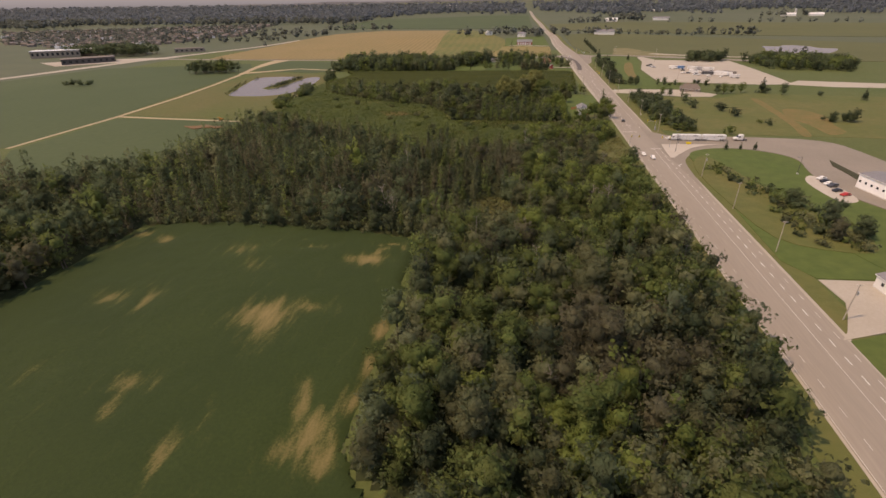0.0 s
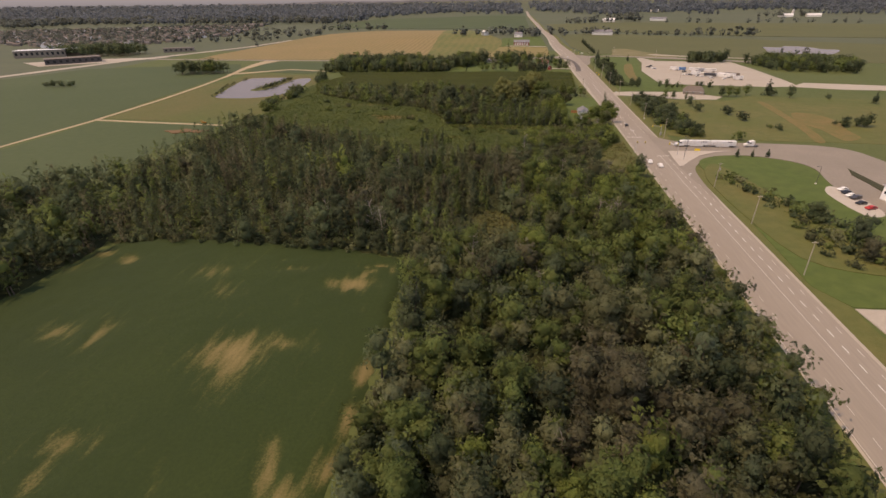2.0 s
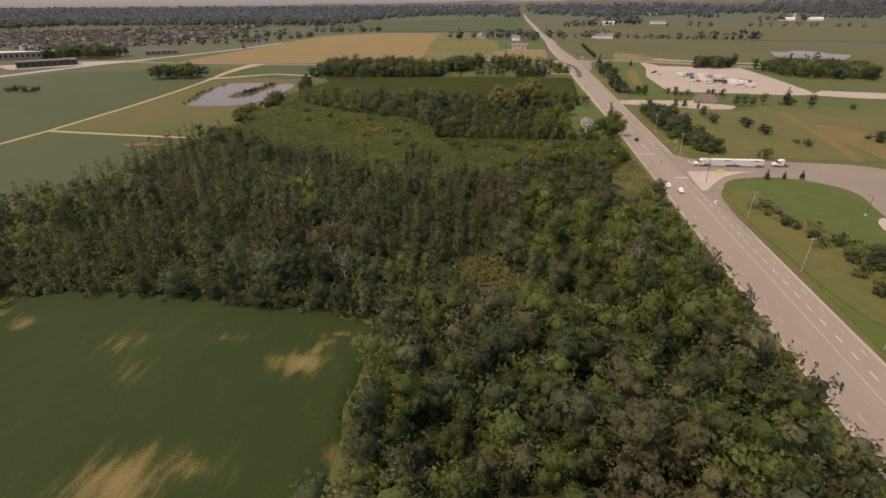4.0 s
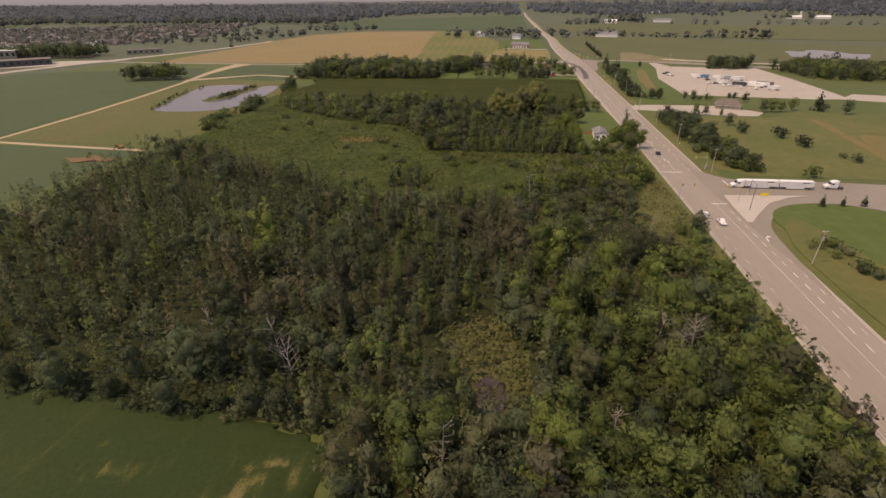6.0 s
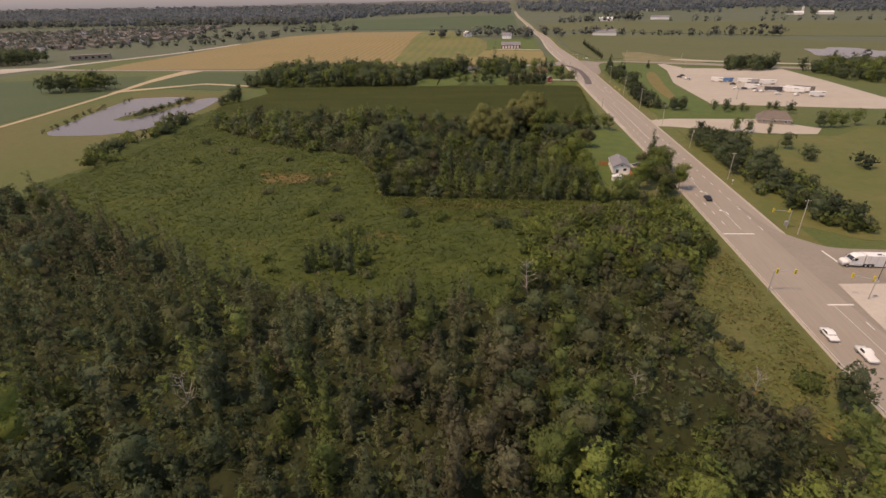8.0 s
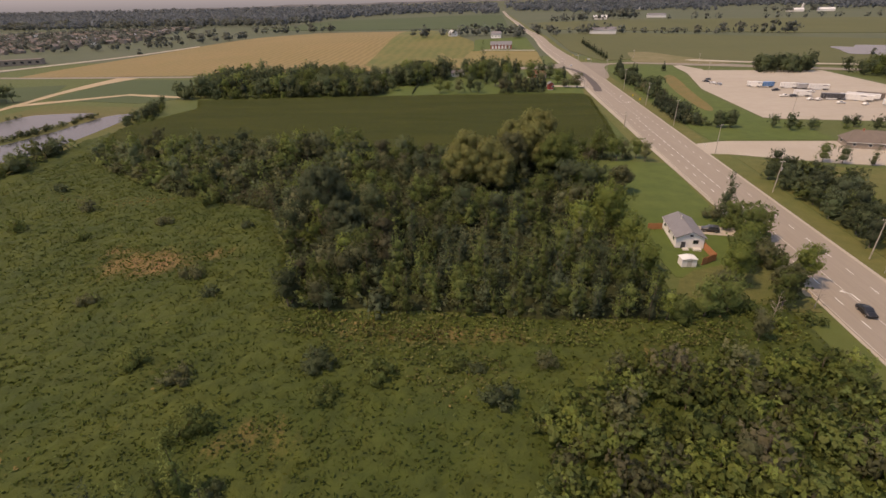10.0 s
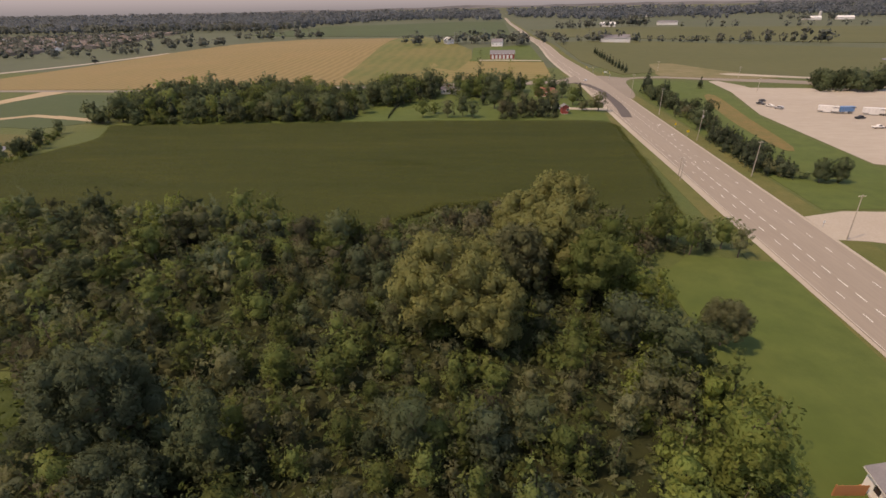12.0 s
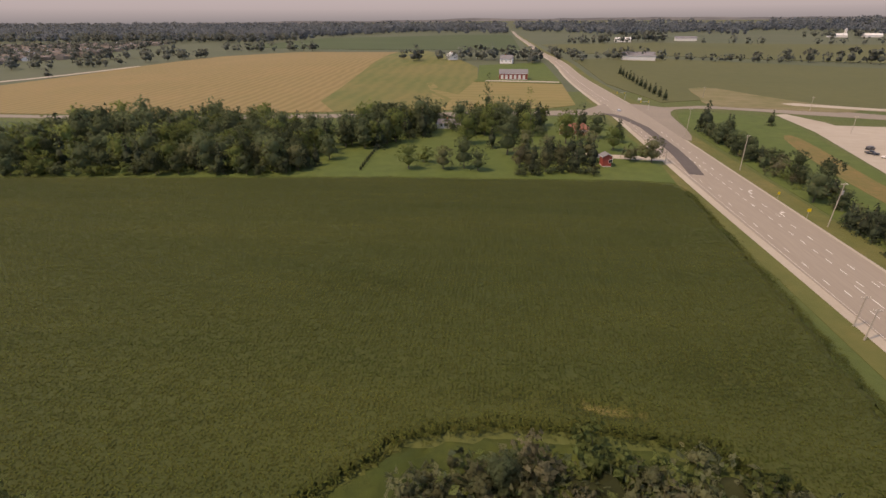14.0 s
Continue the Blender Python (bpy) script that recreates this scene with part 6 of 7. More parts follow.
def side_body(bm, profile, half, tuck):
    """Extrude a side profile (x, z) across the width, drawn in at the top by tuck."""
    top = max(z for _, z in profile)
    low = min(z for _, z in profile)
    rings = []
    for s in (-1, -0.86, 0.86, 1):
        k = 1.0 if abs(s) < 0.9 else 0.93
        rings.append([(x * (0.985 if k < 1 else 1), s * (half - tuck * max(0, (z - low) / (top - low) - 0.45)), low + (z - low) * (0.97 if k < 1 else 1)) for x, z in profile])
    return loft(bm, rings)


def car(kind, colour, label):
    """A car of the length and shape of its kind, nose to +x; an empty with body, glass, wheels and lamps."""
    c = new("car" if kind != "pickup" else "pickup_truck")
    if kind == "pickup":
        prof = [(-2.35, 0.42), (-2.35, 1.0), (-0.55, 1.02), (-0.45, 1.62), (0.75, 1.64), (1.25, 1.08), (2.25, 0.98), (2.35, 0.45)]
        glass = [(-0.40, 1.08), (-0.36, 1.56), (0.70, 1.58), (1.10, 1.10)]
    elif kind == "suv":
        prof = [(-2.1, 0.38), (-2.12, 1.0), (-1.9, 1.55), (0.35, 1.62), (1.0, 1.05), (1.95, 0.92), (2.1, 0.42)]
        glass = [(-1.8, 1.05), (-1.66, 1.48), (0.30, 1.54), (0.82, 1.07)]
    else:
        prof = [(-2.05, 0.34), (-2.08, 0.86), (-1.5, 0.95), (-0.95, 1.36), (0.25, 1.40), (0.95, 0.93), (1.95, 0.78), (2.08, 0.38)]
        glass = [(-1.30, 0.95), (-0.88, 1.30), (0.20, 1.34), (0.78, 0.95)]
    part("body", side_body(bmesh.new(), prof, 0.86, 0.16), colour, c, "", True)
    part("window_glass", side_body(bmesh.new(), glass, 0.865, 0.13), P_GLASS, c, "dark tinted window glass")
    mx = sum(g[0] for g in glass[2:]) / 2 + 0.06
    bm = bmesh.new()
    (xa, za), (xb, zb) = glass[2], glass[3]
    d = 0.07
    vs = [bm.verts.new(q) for q in ((xa + d, -0.62, za + 0.035), (xa + d, 0.62, za + 0.035), (xb + d, 0.72, zb + 0.05), (xb + d, -0.72, zb + 0.05))]
    bm.faces.new(vs)
    bmesh.ops.solidify(bm, geom=bm.faces[:], thickness=0.03)
    part("windscreen", bm, P_GLASS, c, "dark glass windscreen")
    for s in (-1, 1):
        wheel(c, 1.32, 0.78 * s)
        wheel(c, -1.32, 0.78 * s)
        block("headlight", 1.9 if kind != "pickup" else 2.15, prof[-2][0] + 0.02, 0.5 * s - 0.16, 0.5 * s + 0.16, 0.58, 0.74, P_LAMP, c, "clear headlight lens")
        block("tail_light", -prof[-2][0] - 0.09, -prof[-2][0] + 0.02, 0.62 * s - 0.12, 0.62 * s + 0.12, 0.66, 0.85, P_TAIL, c, "red tail light")
    return tagged(c, label, "car" if kind != "pickup" else "pickup truck")


def trailer_parts(t, x0, x1, top=3.05, colour=None):
    """A box trailer between x0 (front) and x1 (rear) under the empty t."""
    b = block("trailer_box", x0, x1, -1.12, 1.12, 0.95, top, colour or P_WHITE, t, "white box trailer body", 0.05)
    n = 7
    for i in range(n):
        x = x0 + (x1 - x0) * (i + 0.5) / n
        block("side_post", x - 0.03, x + 0.03, -1.145, 1.145, 1.05, top - 0.1, P_SILVER, b, "", 0)
    block("chassis_rail", x0 + 0.3, x1 - 0.1, -0.5, 0.5, 0.75, 0.95, P_DKGREY, t, "dark steel chassis rail")
    block("side_skirt", x0 + 2.2, x1 - 3.0, -1.1, -1.05, 0.35, 0.95, P_WHITE, t, "white side skirt", 0)
    for x in (x1 - 2.0, x1 - 1.0):
        for s in (-1, 1):
            wheel(t, x, 0.9 * s, 0.42, 0.4)
    for s in (-1, 1):
        rod("landing_leg", (x0 + 1.6, 0.7 * s, 0.2), (x0 + 1.6, 0.7 * s, 0.95), 0.06, 0.06, P_DKGREY, t)
    block("logo_panel", (x0 + x1) / 2 + 1.6, (x0 + x1) / 2 + 4.0, -1.16, -1.146, 2.5, 2.8, P_DKGREY, b, "dark logo band", 0)


def tractor_parts(t, nose):
    """A white highway tractor with its nose at x = nose, facing -x, under the empty t."""
    part("hood", side_body(bmesh.new(), [(nose, 0.6), (nose + 0.05, 1.45), (nose + 1.5, 1.75), (nose + 1.5, 0.6)], 0.95, 0.2), P_WHITE, t, "white engine hood", True)
    cab = part("cab", side_body(bmesh.new(), [(nose + 1.4, 0.6), (nose + 1.4, 1.8), (nose + 2.0, 2.55), (nose + 2.7, 3.0), (nose + 4.2, 3.1), (nose + 4.2, 0.6)], 1.1, 0.15), P_WHITE, t, "white cab with sleeper")
    part("windscreen", side_body(bmesh.new(), [(nose + 1.36, 1.82), (nose + 1.9, 2.5), (nose + 2.0, 2.5), (nose + 1.5, 1.8)], 0.95, 0.1), P_GLASS, cab, "dark glass windscreen")
    for s in (-1, 1):
        block("side_window", nose + 1.9, nose + 2.7, 1.1 * s - 0.02, 1.1 * s + 0.02, 1.75, 2.35, P_GLASS, cab, "dark side window", 0)
        block("mirror", nose + 1.5, nose + 1.6, 1.2 * s - 0.1, 1.2 * s + 0.1, 1.7, 2.2, P_BLACK, cab, "black side mirror")
        block("headlight", nose - 0.02, nose + 0.1, 0.7 * s - 0.15, 0.7 * s + 0.15, 0.9, 1.15, P_LAMP, t, "clear headlight")
        rod("fuel_tank", (nose + 2.4, 0.95 * s, 0.62), (nose + 3.8, 0.95 * s, 0.62), 0.28, 0.28, P_METAL, t, "polished fuel tank", 12)
        rod("exhaust_stack", (nose + 4.3, 0.85 * s, 0.9), (nose + 4.3, 0.85 * s, 3.3), 0.07, 0.07, P_METAL, t, "metal exhaust stack")
        for x in (nose + 0.9, nose + 4.9, nose + 5.9):
            wheel(t, x, 0.9 * s, 0.42, 0.34)
    block("bumper", nose - 0.1, nose + 0.15, -1.0, 1.0, 0.35, 0.6, P_METAL, t, "chrome bumper", 0.03)
    block("chassis_rail", nose + 1.0, nose + 6.4, -0.45, 0.45, 0.6, 0.85, P_DKGREY, t, "dark steel chassis rail")


def lorry_train():
    t = new("road_train")
    tractor_parts(t, 0)
    trailer_parts(t, 4.5, 16.0)
    trailer_parts(t, 16.6, 28.0)
    t.matrix_basis = pose(13.3, 256.2, 0.2, 0, 0, 1.5)
    tagged(t, "white tractor pulling two white box trailers, waiting at the junction", "truck")
    b = new("tractor_unit")
    tractor_parts(b, 0)
    b.matrix_basis = pose(46, 258.3, 0.2, 0, 0, 3)
    tagged(b, "white tractor unit without a trailer on the side road", "truck")


lorry_train()
MODELS = [car("sedan", P_BLACK, "black sedan"), car("suv", P_DKGREY, "dark grey utility car"), car("sedan", P_WHITE, "white sedan"), car("sedan", P_CARRED, "red sedan"), car("pickup", P_WHITE, "white pickup truck"), car("pickup", P_BLACK, "black pickup truck"), car("suv", P_SILVER, "silver utility car")]
SPOTS = [(0, -2.0, 297, 0.2, -93, "driving on the highway"), (1, 57.5, 189.5, 0.28, 200, "parked on the strip"), (2, -5, 227, 0.2, -90, "driving on the highway"), (3, 57, 180, 0.28, 200, "parked on the strip"), (4, -2, 221.5, 0.2, 90, "driving on the highway"), (5, 69.5, 562, 0.15, 125, "parked beside the gravel lot"), (6, -4, 650, 0.2, 92, "driving on the highway")]
for k, x, y, z, turn, where in SPOTS:
    MODELS[k].matrix_basis = pose(x, y, z, 0, 0, turn) @ Matrix.Scale(0.92, 4)
    tagged(MODELS[k], MODELS[k]["label"] + " " + where)
for k, x, y, z, turn, where in ((2, 58, 198.5, 0.28, 200, "white sedan parked on the strip"), (0, 57.5, 195, 0.28, 200, "black sedan parked on the strip"), (2, 57.2, 192, 0.28, 200, "white sedan parked on the strip"), (0, 56.5, 184.5, 0.28, 200, "black sedan parked on the strip"), (1, -15.5, 330.5, 0.16, 165, "dark car parked beside the white house"),
                                (2, 71, 556, 0.15, 125, "white sedan parked beside the gravel lot"), (6, 72.5, 550, 0.15, 125, "silver car parked beside the gravel lot"), (1, 74, 570, 0.15, 30, "dark car parked on the gravel lot"), (5, 95, 527, 0.15, 10, "black pickup parked on the gravel lot"), (4, 90, 508, 0.15, 0, "white pickup parked on the gravel lot"), (1, 94.5, 507, 0.15, 0, "dark car parked on the gravel lot"),
                                (2, 98, 498, 0.15, 20, "white sedan parked on the gravel lot"), (2, 101.5, 497, 0.15, 20, "white sedan parked on the gravel lot"), (2, 107, 488, 0.15, 0, "white sedan parked on the gravel lot"), (2, 116, 484, 0.15, 30, "white sedan parked on the gravel lot"), (4, 110, 520, 0.15, 0, "white pickup parked on the gravel lot"), (0, -8, 716, 0.2, -92, "black sedan driving on the highway"), (3, -19, 790, 0.4, -92, "red sedan driving on the highway")):
    c = copy_thing(MODELS[k], pose(x, y, z, 0, 0, turn))
    c.scale = (0.92, 0.92, 0.92)
    tagged(c, where)


def box_trailer(x, y, turn, length, colour, label):
    t = new("box_trailer")
    trailer_parts(t, 0, length, 3.2, colour)
    t.matrix_basis = pose(x, y, 0.13, 0, 0, turn)
    tagged(t, label, "trailer", "trailers of the gravel lot")


for x, y, turn, ln_, col, label in ((86, 543, -30, 8, P_WHITE, "white box trailer on the gravel lot"), (93, 539, 8, 6.5, P_BLUE, "blue box trailer on the gravel lot"), (102, 537, -20, 9, P_WHITE, "white box trailer on the gravel lot"), (109, 532, 0, 5.5, P_SILVER, "grey box trailer on the gravel lot"), (114, 530, -12, 10, P_WHITE, "white box trailer on the gravel lot"),
                                   (96, 511, -25, 8, P_WHITE, "white box trailer on the gravel lot"), (104, 500, -14, 10, P_DKGREY, "dark box trailer on the gravel lot"), (113, 500, -38, 14, P_WHITE, "long white box trailer on the gravel lot"), (118, 503, -38, 14, P_WHITE, "long white box trailer on the gravel lot"), (124, 505, -38, 12, P_ROOFBROWN, "brown box trailer on the gravel lot"), (122, 481, -10, 8, P_WHITE, "white box trailer on the gravel lot")):
    box_trailer(x, y, turn, ln_, col, label)


# ---- poles, lamps, signals and signs ----
def utility_pole(x, y, h, lean, lamp=False):
    p = new("utility_pole")
    rod("pole", (0, 0, -0.3), (0, 0, h), 0.14, 0.09, P_POLE, p, "", 10)
    for z in (h - 0.5,):
        block("crossarm", -0.8, 0.8, -0.05, 0.05, z, z + 0.12, P_POLE, p, "wooden crossarm", 0)
        for s in (-0.7, -0.35, 0.35, 0.7):
            rod("insulator", (s, 0, z + 0.12), (s, 0, z + 0.3), 0.05, 0.03, P_LAMP, p, "pale insulator", 6)
    if lamp:
        rod("transformer", (0.32, 0, h - 3.0), (0.32, 0, h - 2.1), 0.24, 0.24, P_METAL, p, "grey transformer can", 12)
    p.matrix_basis = pose(x, y, 0, lean, lean * 0.6, 4)
    tagged(p, "tall weathered wooden utility pole beside the highway", "utility pole", "poles along the highway")


for i, (x, y, h) in enumerate(((12, 96, 10), (12, 130, 10), (12, 163, 10), (12, 197.5, 10), (12.4, 273, 10), (12, 318, 9.5), (12, 358, 9.5), (11.5, 397, 10.5), (11.2, 441, 11), (11.5, 486, 11.5), (12, 536, 12), (12, 590, 12))):
    utility_pole(x, y, h, (1.5, -1, 0.5)[i % 3], i % 3 == 0)
for x, y, h in ((-9.8, 441, 6), (-10.6, 437, 6), (-11, 541, 5), (75, 470, 9), (58, 700, 8), (100, 660, 8), (85, 600, 8)):
    utility_pole(x, y, h, 0.5)


def street_lamp(x, y, h, turn):
    p = new("street_lamp")
    block("footing", -0.3, 0.3, -0.3, 0.3, -0.1, 0.35, P_FOUND, p, "concrete footing", 0.03)
    rod("pole", (0, 0, 0.3), (0, 0, h), 0.10, 0.06, P_DKGREY, p, "", 8)
    rod("arm", (0, 0, h - 0.2), (1.6, 0, h + 0.25), 0.05, 0.04, P_DKGREY, p)
    block("lamp_head", 1.4, 2.2, -0.17, 0.17, h + 0.15, h + 0.36, P_DKGREY, p, "dark lamp head", 0.04)
    p.matrix_basis = pose(x, y, 0.3, 0, 0, turn)
    tagged(p, "tall dark steel street lamp on the traffic island", "street lamp", "lamps of the junction")


street_lamp(11.2, 234, 8.8, 100)
street_lamp(16.5, 248.5, 6.5, 180)
street_lamp(52, 205, 7, 200)


def traffic_signal(x, y, turn, reach):
    p = new("traffic_signal")
    rod("pole", (0, 0, 0), (0, 0, 5.2), 0.12, 0.09, P_METAL, p, "", 10)
    rod("mast_arm", (0, 0, 4.9), (reach, 0, 5.2), 0.07, 0.05, P_METAL, p)
    for d in (reach, reach * 0.1):
        hd = block("signal_head", d - 0.2, d + 0.2, -0.34, -0.08, 4.5, 5.6, P_GREENSIG, p, "yellow signal head", 0.03)
        for k in range(3):
            rod("lens", (d, -0.34, 4.7 + 0.34 * k), (d, -0.38, 4.7 + 0.34 * k), 0.11, 0.11, P_BLACK, hd, "dark signal lens", 10)
    p.matrix_basis = pose(x, y, 0.1, 0, 0, turn)
    tagged(p, "traffic signal on a steel mast arm", "traffic signal", "signals of the junctions")


traffic_signal(11.5, 277, 180, 4.5)
traffic_signal(10.2, 241, 165, 4.0)
traffic_signal(-8.4, 243, 0, 4.0)
traffic_signal(13, 655, 180, 4.5)
traffic_signal(8, 690, 180, 5)
block("signal_cabinet", 11.6, 12.4, 278.2, 278.9, 0, 1.5, P_METAL, None, "", 0.03)
tagged(bpy.data.objects["signal_cabinet"], "grey steel signal control cabinet by the pole", "cabinet")


def road_sign(x, y, w, h, z, material, turn, label):
    p = new("road_sign")
    for s in ((-w * 0.35, w * 0.35) if w > 1 else (0,)):
        rod("post", (s, 0, 0), (s, 0, z + h), 0.05, 0.05, P_METAL, p)
    block("panel", -w / 2, w / 2, -0.09, -0.05, z, z + h, material, p, "", 0.01)
    p.matrix_basis = pose(x, y, 0.1, 0, 0, turn)
    tagged(p, label, "road sign", "road signs")


road_sign(20.5, 246, 2.4, 1.0, 0.9, P_YELLOW, -10, "yellow direction board on the traffic island")
road_sign(9.9, 492, 0.9, 0.9, 1.6, P_YELLOW, 0, "yellow warning sign beside the highway")
road_sign(10.0, 507, 0.6, 0.8, 1.2, P_YELLOW, 0, "small yellow warning sign beside the highway")
road_sign(10.5, 404, 0.5, 0.7, 1.0, P_WHITE, 0, "small pale road sign beside the highway")
road_sign(17, 690, 2.2, 1.2, 1.0, P_WHITE, 0, "white board sign beside the crossroad")
road_sign(11, 312, 0.5, 0.6, 1.2, P_WHITE, 0, "small pale road sign beside the highway")


# ---- houses and barns ----
def gable_house(name, x, y, turn, w, l, wall, rise, wallmat, roofmat, label, category="house", hip=0.0, windows=3, chimney=True, z=None, doors=1):
    """A house with walls, a thick gabled or hipped roof, framed windows, doors and a chimney; ridge along its own y."""
    h = new(name)
    hw, hl, o = w / 2, l / 2, 0.35
    bm = bmesh.new()
    loft(bm, [[(-hw, s, 0.3), (hw, s, 0.3), (hw, s, wall), (0, s, wall + (rise * 0.97 if not hip else 0)), (-hw, s, wall)] for s in (-hl, hl)])
    part("wall", bm, wallmat, h)
    block("foundation", -hw - 0.05, hw + 0.05, -hl - 0.05, hl + 0.05, -0.2, 0.32, P_FOUND, h, "grey concrete foundation", 0)
    for s in (-1, 1):
        bm = bmesh.new()
        e, k = o * rise / hw, hip
        pts = [(s * (hw + o), -hl - o, wall - e), (s * (hw + o), hl + o, wall - e), (0, hl + o - k, wall + rise), (0, -hl - o + k, wall + rise)]
        bm.faces.new([bm.verts.new(q) for q in pts])
        bmesh.ops.recalc_face_normals(bm, faces=bm.faces[:])
        bm.normal_update()
        if bm.faces[:][0].normal.z < 0:
            bmesh.ops.reverse_faces(bm, faces=bm.faces[:])
        bmesh.ops.solidify(bm, geom=bm.faces[:], thickness=-0.14)
        part("roof", bm, roofmat, h)
        if hip:
            bm = bmesh.new()
            bm.faces.new([bm.verts.new(q) for q in ((-hw - o, s * (hl + o), wall - e), (hw + o, s * (hl + o), wall - e), (0, s * (hl + o - k), wall + rise))])
            bm.normal_update()
            if bm.faces[:][0].normal.z < 0:
                bmesh.ops.reverse_faces(bm, faces=bm.faces[:])
            bmesh.ops.solidify(bm, geom=bm.faces[:], thickness=-0.14)
            part("roof", bm, roofmat, h)
        block("fascia", s * (hw + o) - 0.04, s * (hw + o) + 0.04, -hl - o, hl + o, wall - e - 0.12, wall - e + 0.1, P_WHITE, h, "white eaves board", 0)
        for i in range(windows):
            yy = -hl + l * (i + 0.5) / windows
            wn_ = block("window", s * hw - 0.06, s * hw + 0.06, yy - 0.55, yy + 0.55, wall * 0.42, wall * 0.42 + 1.05, P_WHITE, h, "white window frame", 0.01)
            block("pane", s * (hw + 0.065) - 0.01, s * (hw + 0.065) + 0.01, yy - 0.46, yy + 0.46, wall * 0.42 + 0.1, wall * 0.42 + 0.95, P_GLASS, wn_, "dark window pane", 0)
        wn_ = block("window", 0.5, 1.8, s * hl - 0.06, s * hl + 0.06, wall * 0.42, wall * 0.42 + 1.1, P_WHITE, h, "white window frame", 0.01)
        block("pane", 0.6, 1.7, s * (hl + 0.065) - 0.01, s * (hl + 0.065) + 0.01, wall * 0.42 + 0.1, wall * 0.42 + 1.0, P_GLASS, wn_, "dark window pane", 0)
    for i in range(doors):
        block("door", hw - 0.05, hw + 0.07, -hl * 0.2 + 2.5 * i, -hl * 0.2 + 0.9 + 2.5 * i, 0.3, 2.3, P_DKGREY, h, "dark panel door", 0.01)
    if chimney:
        block("chimney", -0.5, 0.0, hl * 0.25, hl * 0.25 + 0.5, wall, wall + rise + 0.7, P_REDBRICK, h, "brick chimney", 0.02)
    h.matrix_basis = pose(x, y, land(x, y) if z is None else z, 0, 0, turn)
    return tagged(h, label, category)


wh = gable_house("house", -23.1, 326.8, -3, 5.9, 11.2, 2.75, 1.35, P_SIDING, P_ROOFGREY, "small white sided bungalow with a grey shingle roof", hip=0.0, windows=3, chimney=False)
rod("vent_pipe", (-0.3, 1.8, 3.6), (-0.3, 1.8, 4.9), 0.14, 0.14, P_FOUND, wh, "pale vent pipe")
block("attic_window", -0.3, 0.3, -5.8, -5.68, 3.0, 3.45, P_GLASS, wh, "small dark attic window", 0)
block("step", -1.6, -0.4, -6.9, -5.75, 0, 0.35, P_FOUND, wh, "concrete step")
block("step", 0.6, 2.2, -7.0, -5.75, 0, 0.5, P_FOUND, wh, "concrete step")
block("basement_door", -1.9, -1.0, -5.82, -5.68, 0.1, 1.7, P_DKGREY, wh, "dark basement door", 0)


def plank_fence(x0, y0, x1, y1, high, label):
    f = new("plank_fence")
    d = math.hypot(x1 - x0, y1 - y0)
    n = int(d / 0.24)
    me = None
    for i in range(n):
        if me is None:
            me = block("plank", 0, 0.21, -0.02, 0.02, 0, high, P_FENCE, f, "", 0).data
        else:
            o = new("plank", me)
            o.parent = f
            o.location = (i * d / n, 0, 0.03 * ((i * 7) % 3))
    for z in (0.3, high - 0.3):
        block("rail", 0, d, 0.02, 0.08, z, z + 0.09, P_FENCE, f, "cedar rail", 0)
    for i in range(int(d / 2.4) + 1):
        block("post", i * 2.4 - 0.05, i * 2.4 + 0.05, 0.02, 0.12, 0, high + 0.1, P_FENCE, f, "cedar post", 0)
    f.matrix_basis = pose(x0, y0, 0.08, 0, 0, math.degrees(math.atan2(y1 - y0, x1 - x0)))
    tagged(f, label, "fence", "fences of the white house")


plank_fence(-20.4, 320.8, -20.0, 315.6, 1.7, "reddish cedar plank fence beside the white house")
plank_fence(-20.0, 315.6, -23.6, 313.3, 1.7, "reddish cedar plank fence behind the shed")
plank_fence(-29.6, 331.0, -26.2, 331.3, 1.6, "short reddish cedar fence beside the white house")


def garden_shed(x, y, turn):
    s = new("garden_shed")
    block("wall", -1.5, 1.5, -1.0, 1.0, 0, 1.7, P_SIDING, s, "white metal wall", 0.02)
    part("roof", loft(bmesh.new(), [[(-1.65, q, 1.68), (1.65, q, 1.68), (1.65, q, 1.76), (0, q, 2.1), (-1.65, q, 1.76)] for q in (-1.15, 1.15)]), P_WHITE, s, "white metal roof")
    block("door", -0.5, 0.5, -1.03, -0.99, 0.05, 1.55, P_FOUND, s, "pale sliding door", 0)
    s.matrix_basis = pose(x, y, 0.1, 0, 0, turn)
    tagged(s, "small white metal garden shed", "shed")


garden_shed(-26.5, 313.4, 4)
gable_house("house", 67, 407, 75, 9, 14, 2.7, 3.2, P_BRICK, P_ROOFBROWN, "tan brick house with a steep brown roof", hip=3.0, windows=3)
gable_house("house", -36, 590, 80, 7, 12, 2.6, 2.0, P_REDBRICK, P_ROOFRED, "red brick bungalow with a red-brown roof", hip=2.5, windows=3)
gable_house("house", -170, 580, 10, 7, 11, 2.6, 2.0, P_SIDING, P_ROOFRED, "white bungalow with a red-brown roof among trees", windows=2)
gable_house("house", -92, 598, 85, 6, 12, 2.5, 1.6, P_SIDING, P_ROOFGREY, "low pale bungalow with a grey roof among trees", windows=3)
gable_house("house", -230, 590, 40, 7, 11, 2.6, 1.8, P_SIDING, P_ROOFGREY, "pale bungalow with a grey roof among trees", windows=2)
gable_house("shed", -32, 538, 5, 3, 4, 3.6, 0.8, P_BARN, P_ROOFGREY, "tall narrow red wooden shed", "shed", windows=0, chimney=False)
gable_house("house", 73.5, 184, 10, 12, 16, 5.5, 0.5, P_SIDING, P_ROOFGREY, "white office building with a flat grey roof", "building", windows=6, chimney=False, z=0.2)
